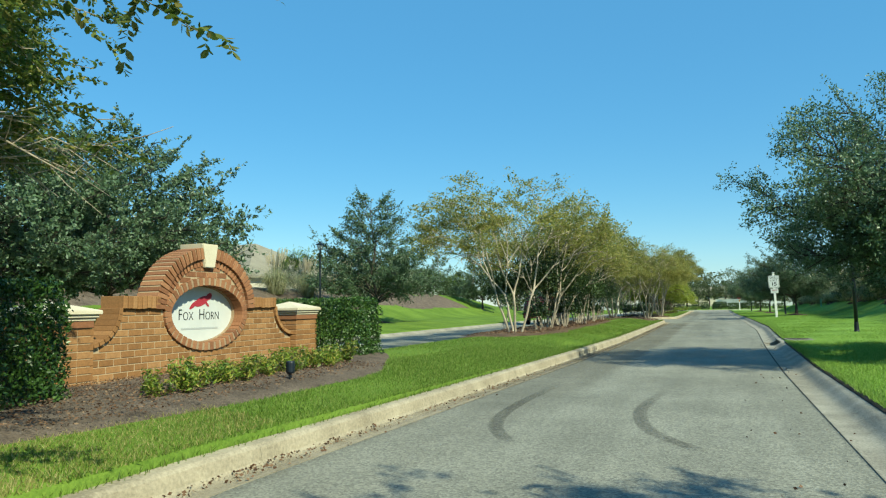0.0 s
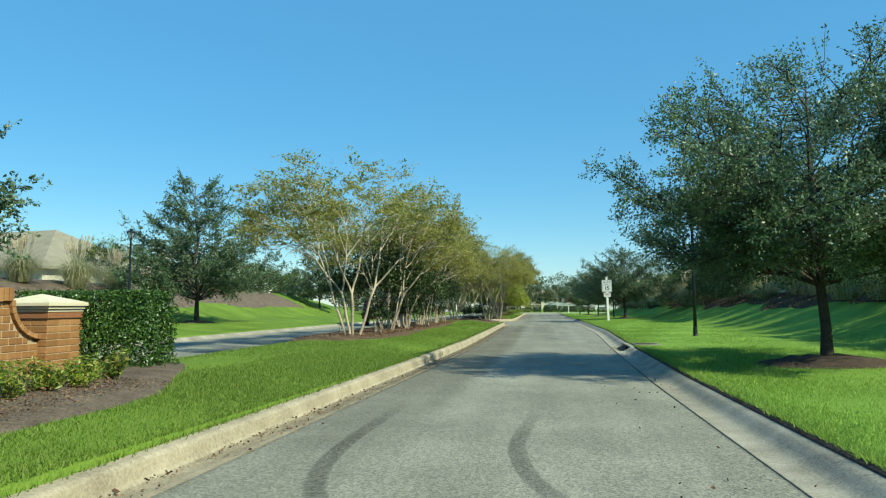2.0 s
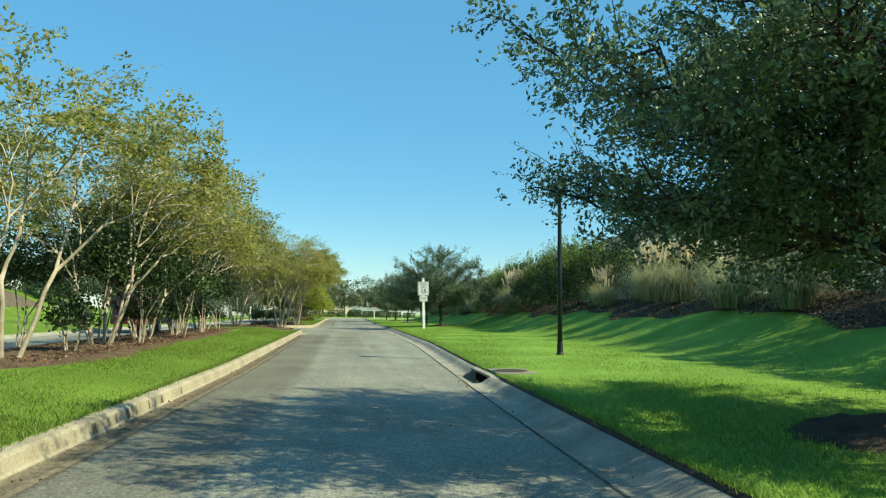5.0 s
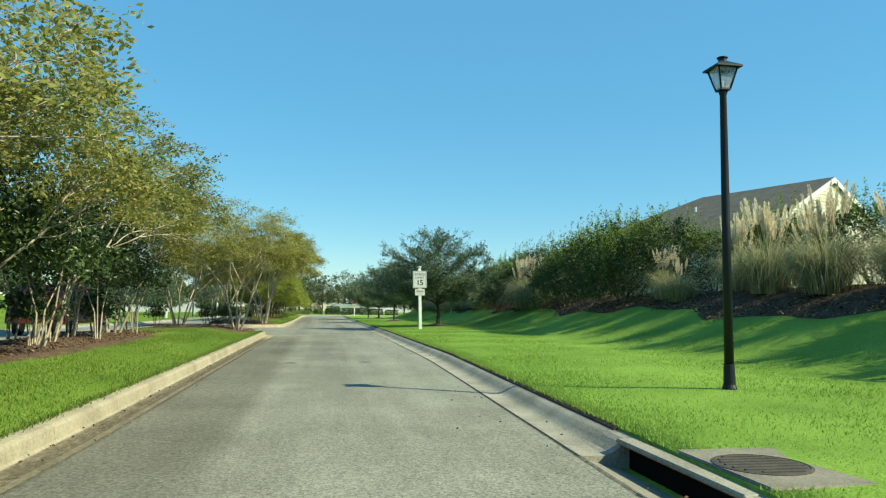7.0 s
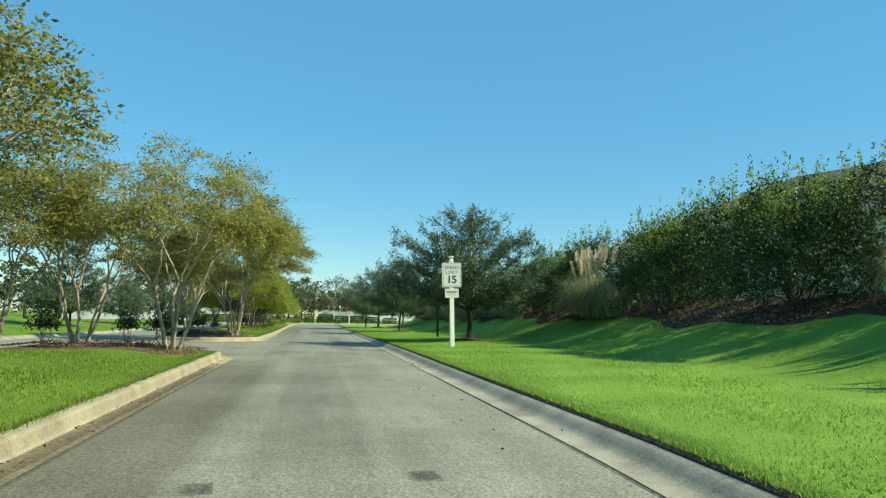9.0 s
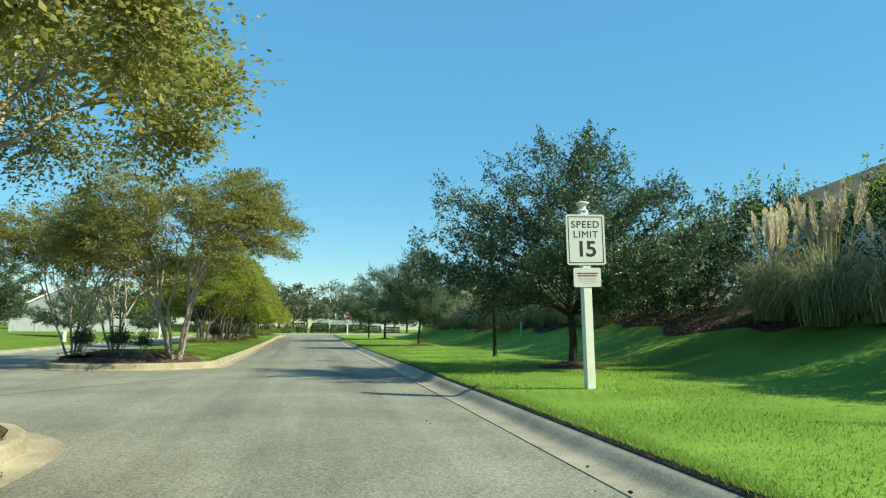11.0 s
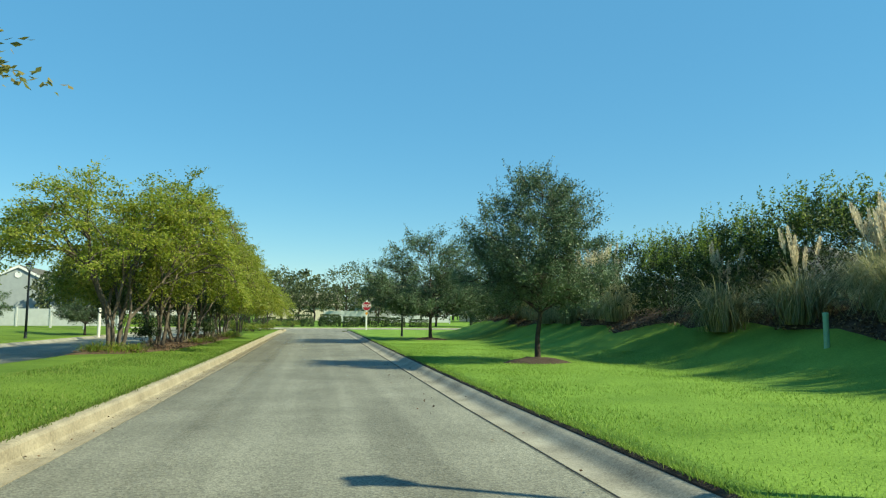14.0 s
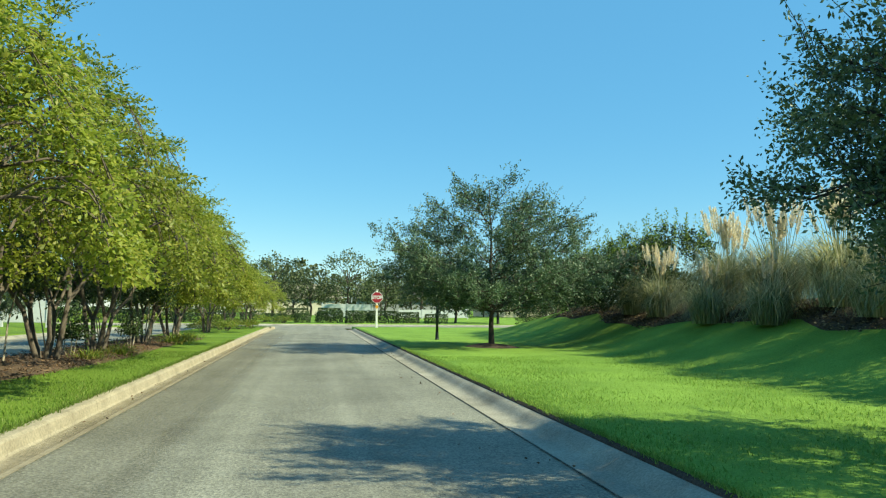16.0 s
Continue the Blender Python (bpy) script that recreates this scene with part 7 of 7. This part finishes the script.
g = np.random.default_rng(3)
yy = np.concatenate([g.uniform(1.5, 45, 300), g.normal(9.5, 1.5, 160), g.normal(4.6, 1.3, 260), g.uniform(59, 112, 120)])
ed = np.array([left_edge(q) for q in yy])
scatter_leaves("fallen_leaves", "dry brown leaves along the gutter", ed - 0.26 + np.abs(g.normal(0, 0.13, len(yy))), yy, 0.032, "chip", 11)
yy = g.uniform(2, 90, 220)
ed = np.array([right_edge(q) for q in yy])
scatter_leaves("fallen_leaves", "scattered dry leaves on the gutter", ed + g.uniform(-0.8, 0.35, len(yy)), yy, 0.035, "chip", 12)
# loose bark on the beds
for n, (x0, x1, y0, y1) in ((9000, (-7.0, -4.6, 19.5, 37)), (2500, (-7.0, -3.0, 41.6, 46)), (2500, (-7.0, -3.2, 56.6, 59.6)), (5000, (-6.8, -4.2, 76, 97)), (8500, (-7.4, -4.28, 3.5, 9.0))):
    X, Y = g.uniform(x0, x1, n), g.uniform(y0, y1, n)
    nose = ((Y > 44.6) & (Y < NOSE))
    Z = np.where(nose, 0.22 + dip(Y), ground_z(X, Y) + 0.085)
    keep = ~nose | (((X + 4.95) / 1.9) ** 2 + ((Y - np.where(Y < 50, 44.6, NOSE)) / 1.45) ** 2 < 1)
    X, Y, Z = X[keep], Y[keep], Z[keep]
    p = np.stack([X, Y, Z + g.uniform(-0.015, 0.02, len(X))], 1)
    v, f = leaves(p, 0.03 if y0 < 4 else 0.05, g, 0.35, 0.4, 0.0)
    tagged(new("bark_chips", leaf_mesh("bark_chips", v, f, M["chip"])), "loose brown bark chips on the mulch bed", "mulch", kind="stuff")


# dry leaves along the foot of the planting on the bank
n = 16000
Y = g.uniform(9, 98, n)
X = berm_x(Y) + 2.1 + 0.3 * np.sin(Y * 0.55) + 0.2 * np.sin(Y * 1.7) + np.abs(g.normal(0, 0.6, n)) - 0.1
v, f = leaves(np.stack([X, Y, ground_z(X, Y) + 0.06 + g.uniform(0, 0.03, n)], 1), 0.075, g, 0.3, 0.45, 0.0)
tagged(new("leaf_litter", leaf_mesh("leaf_litter", v, f, M["dry_leaf"])), "dry brown and straw-coloured leaves at the foot of the bank planting", "leaf litter", kind="stuff")

# ---- turf ----
def turf(name, X, Y, h, w, g, z=None, mt="blade"):
    n = len(X)
    Z = (ground_z(X, Y) if z is None else z) - 0.008
    az = g.uniform(0, 6.283, n)
    lean = g.normal(0, 0.45, (n, 2))
    H = h * g.uniform(0.5, 1.35, n)
    s = np.stack([np.cos(az), np.sin(az), np.zeros(n)], 1) * (w * g.uniform(0.7, 1.4, n))[:, None]
    p = np.stack([X, Y, Z], 1)
    v = np.empty((n * 3, 3))
    v[0::3], v[1::3] = p - s, p + s
    v[2::3] = p + np.stack([lean[:, 0] * H, lean[:, 1] * H, H], 1)
    f = np.arange(n * 3).reshape(n, 3)
    tagged(new(name, leaf_mesh(name, v, f, M[mt])), "short green turf blades", "grass", kind="stuff")


def r_edge(y):
    return np.interp(y, *RIGHT) + 0.5


def l_edge(y):
    return np.interp(y, *LEFT) - 0.44


n = 230000
Y = g.uniform(5.5, 86, n)
X = r_edge(Y) + 5.6 * g.uniform(0, 1, n) ** 1.7
keep = ~((Y > INLET0) & (Y < INLET1) & (X < r_edge(Y) + 0.77) & (Y > 20.66) & (Y < 21.58))
for x, y, r in ((4.03, 14.5, 0.95), (5.25, 52.6, 0.7), (5.1, 72.7, 0.65)):
    keep &= np.hypot(X - x, Y - y) > r
turf("grass", X[keep], Y[keep], 0.034, 0.006, g)
n = 26000
Y = g.uniform(5.5, 90, n)
X = r_edge(Y) + g.normal(0.025, 0.02, n)
keep = ~((Y > INLET0) & (Y < INLET1))
turf("grass", X[keep], Y[keep], 0.06, 0.006, g, 0.14 + dip(Y[keep]))
n = 120000
Y = np.concatenate([g.uniform(3, 44.5, n * 6 // 10), g.uniform(NOSE + 0.1, 88, n * 4 // 10)])
X = l_edge(Y) - 2.3 * g.uniform(0, 1, len(Y)) ** 1.3
bed = ((Y > 19) & (Y < 37.5) & (X < -4.6)) | ((Y < 12) & (X < np.interp(Y, [2, 4, 7.5, 8.6, 9.4, 10.4, 12], [-4.7, -4.25, -4.17, -4.25, -4.55, -5.0, -5.7]))) | ((Y > 41.5) & (Y < 60) & (X < -3.2)) | ((Y > 76.5) & (X < -4.6))
turf("grass", X[~bed], Y[~bed], 0.038, 0.006, g, None, "blade_olive")
n = 22000
Y = np.concatenate([g.uniform(2.5, 44.5, n // 2), g.uniform(NOSE + 0.1, 95, n // 2)])
X = l_edge(Y) + g.normal(-0.01, 0.03, len(Y))
turf("grass", X, Y, 0.06, 0.006, g, 0.15 + dip(Y), "blade_olive")
# thicker turf where the camera starts
n = 60000
Y = g.uniform(3.0, 16, n)
X = l_edge(Y) - 1.7 * g.uniform(0, 1, n) ** 1.2
bed = (Y < 12) & (X < np.interp(Y, [2, 4, 7.5, 8.6, 9.4, 10.4, 12], [-4.7, -4.25, -4.17, -4.25, -4.55, -5.0, -5.7]))
turf("grass", X[~bed], Y[~bed], 0.042, 0.005, g, None, "blade_olive")
n = 50000
Y = g.uniform(5.5, 19, n)
X = r_edge(Y) + 3.2 * g.uniform(0, 1, n) ** 1.4
keep = np.hypot(X - 4.03, Y - 14.5) > 0.95
turf("grass", X[keep], Y[keep], 0.04, 0.005, g)
n = 40000
Y = g.uniform(12.5, 42, n)
X = g.uniform(-7.2, -3.6, n)
keep = ~((Y > 18.8) & (Y < 37.8) & (X < -4.4))
turf("grass", X[keep], Y[keep], 0.038, 0.007, g, None, "blade_olive")

M["blade_straw"] = leafy("grass_blade_straw", [(0.16, 0.17, 0.045), (0.25, 0.24, 0.085), (0.36, 0.31, 0.15)], 0.7, 0.35, 0.2)
n = 9000
Y = g.uniform(1.6, 5.2, n)
X = -3.55 - 0.85 * g.uniform(0, 1, n)
turf("grass", X, Y, 0.042, 0.005, g, None, "blade_straw")
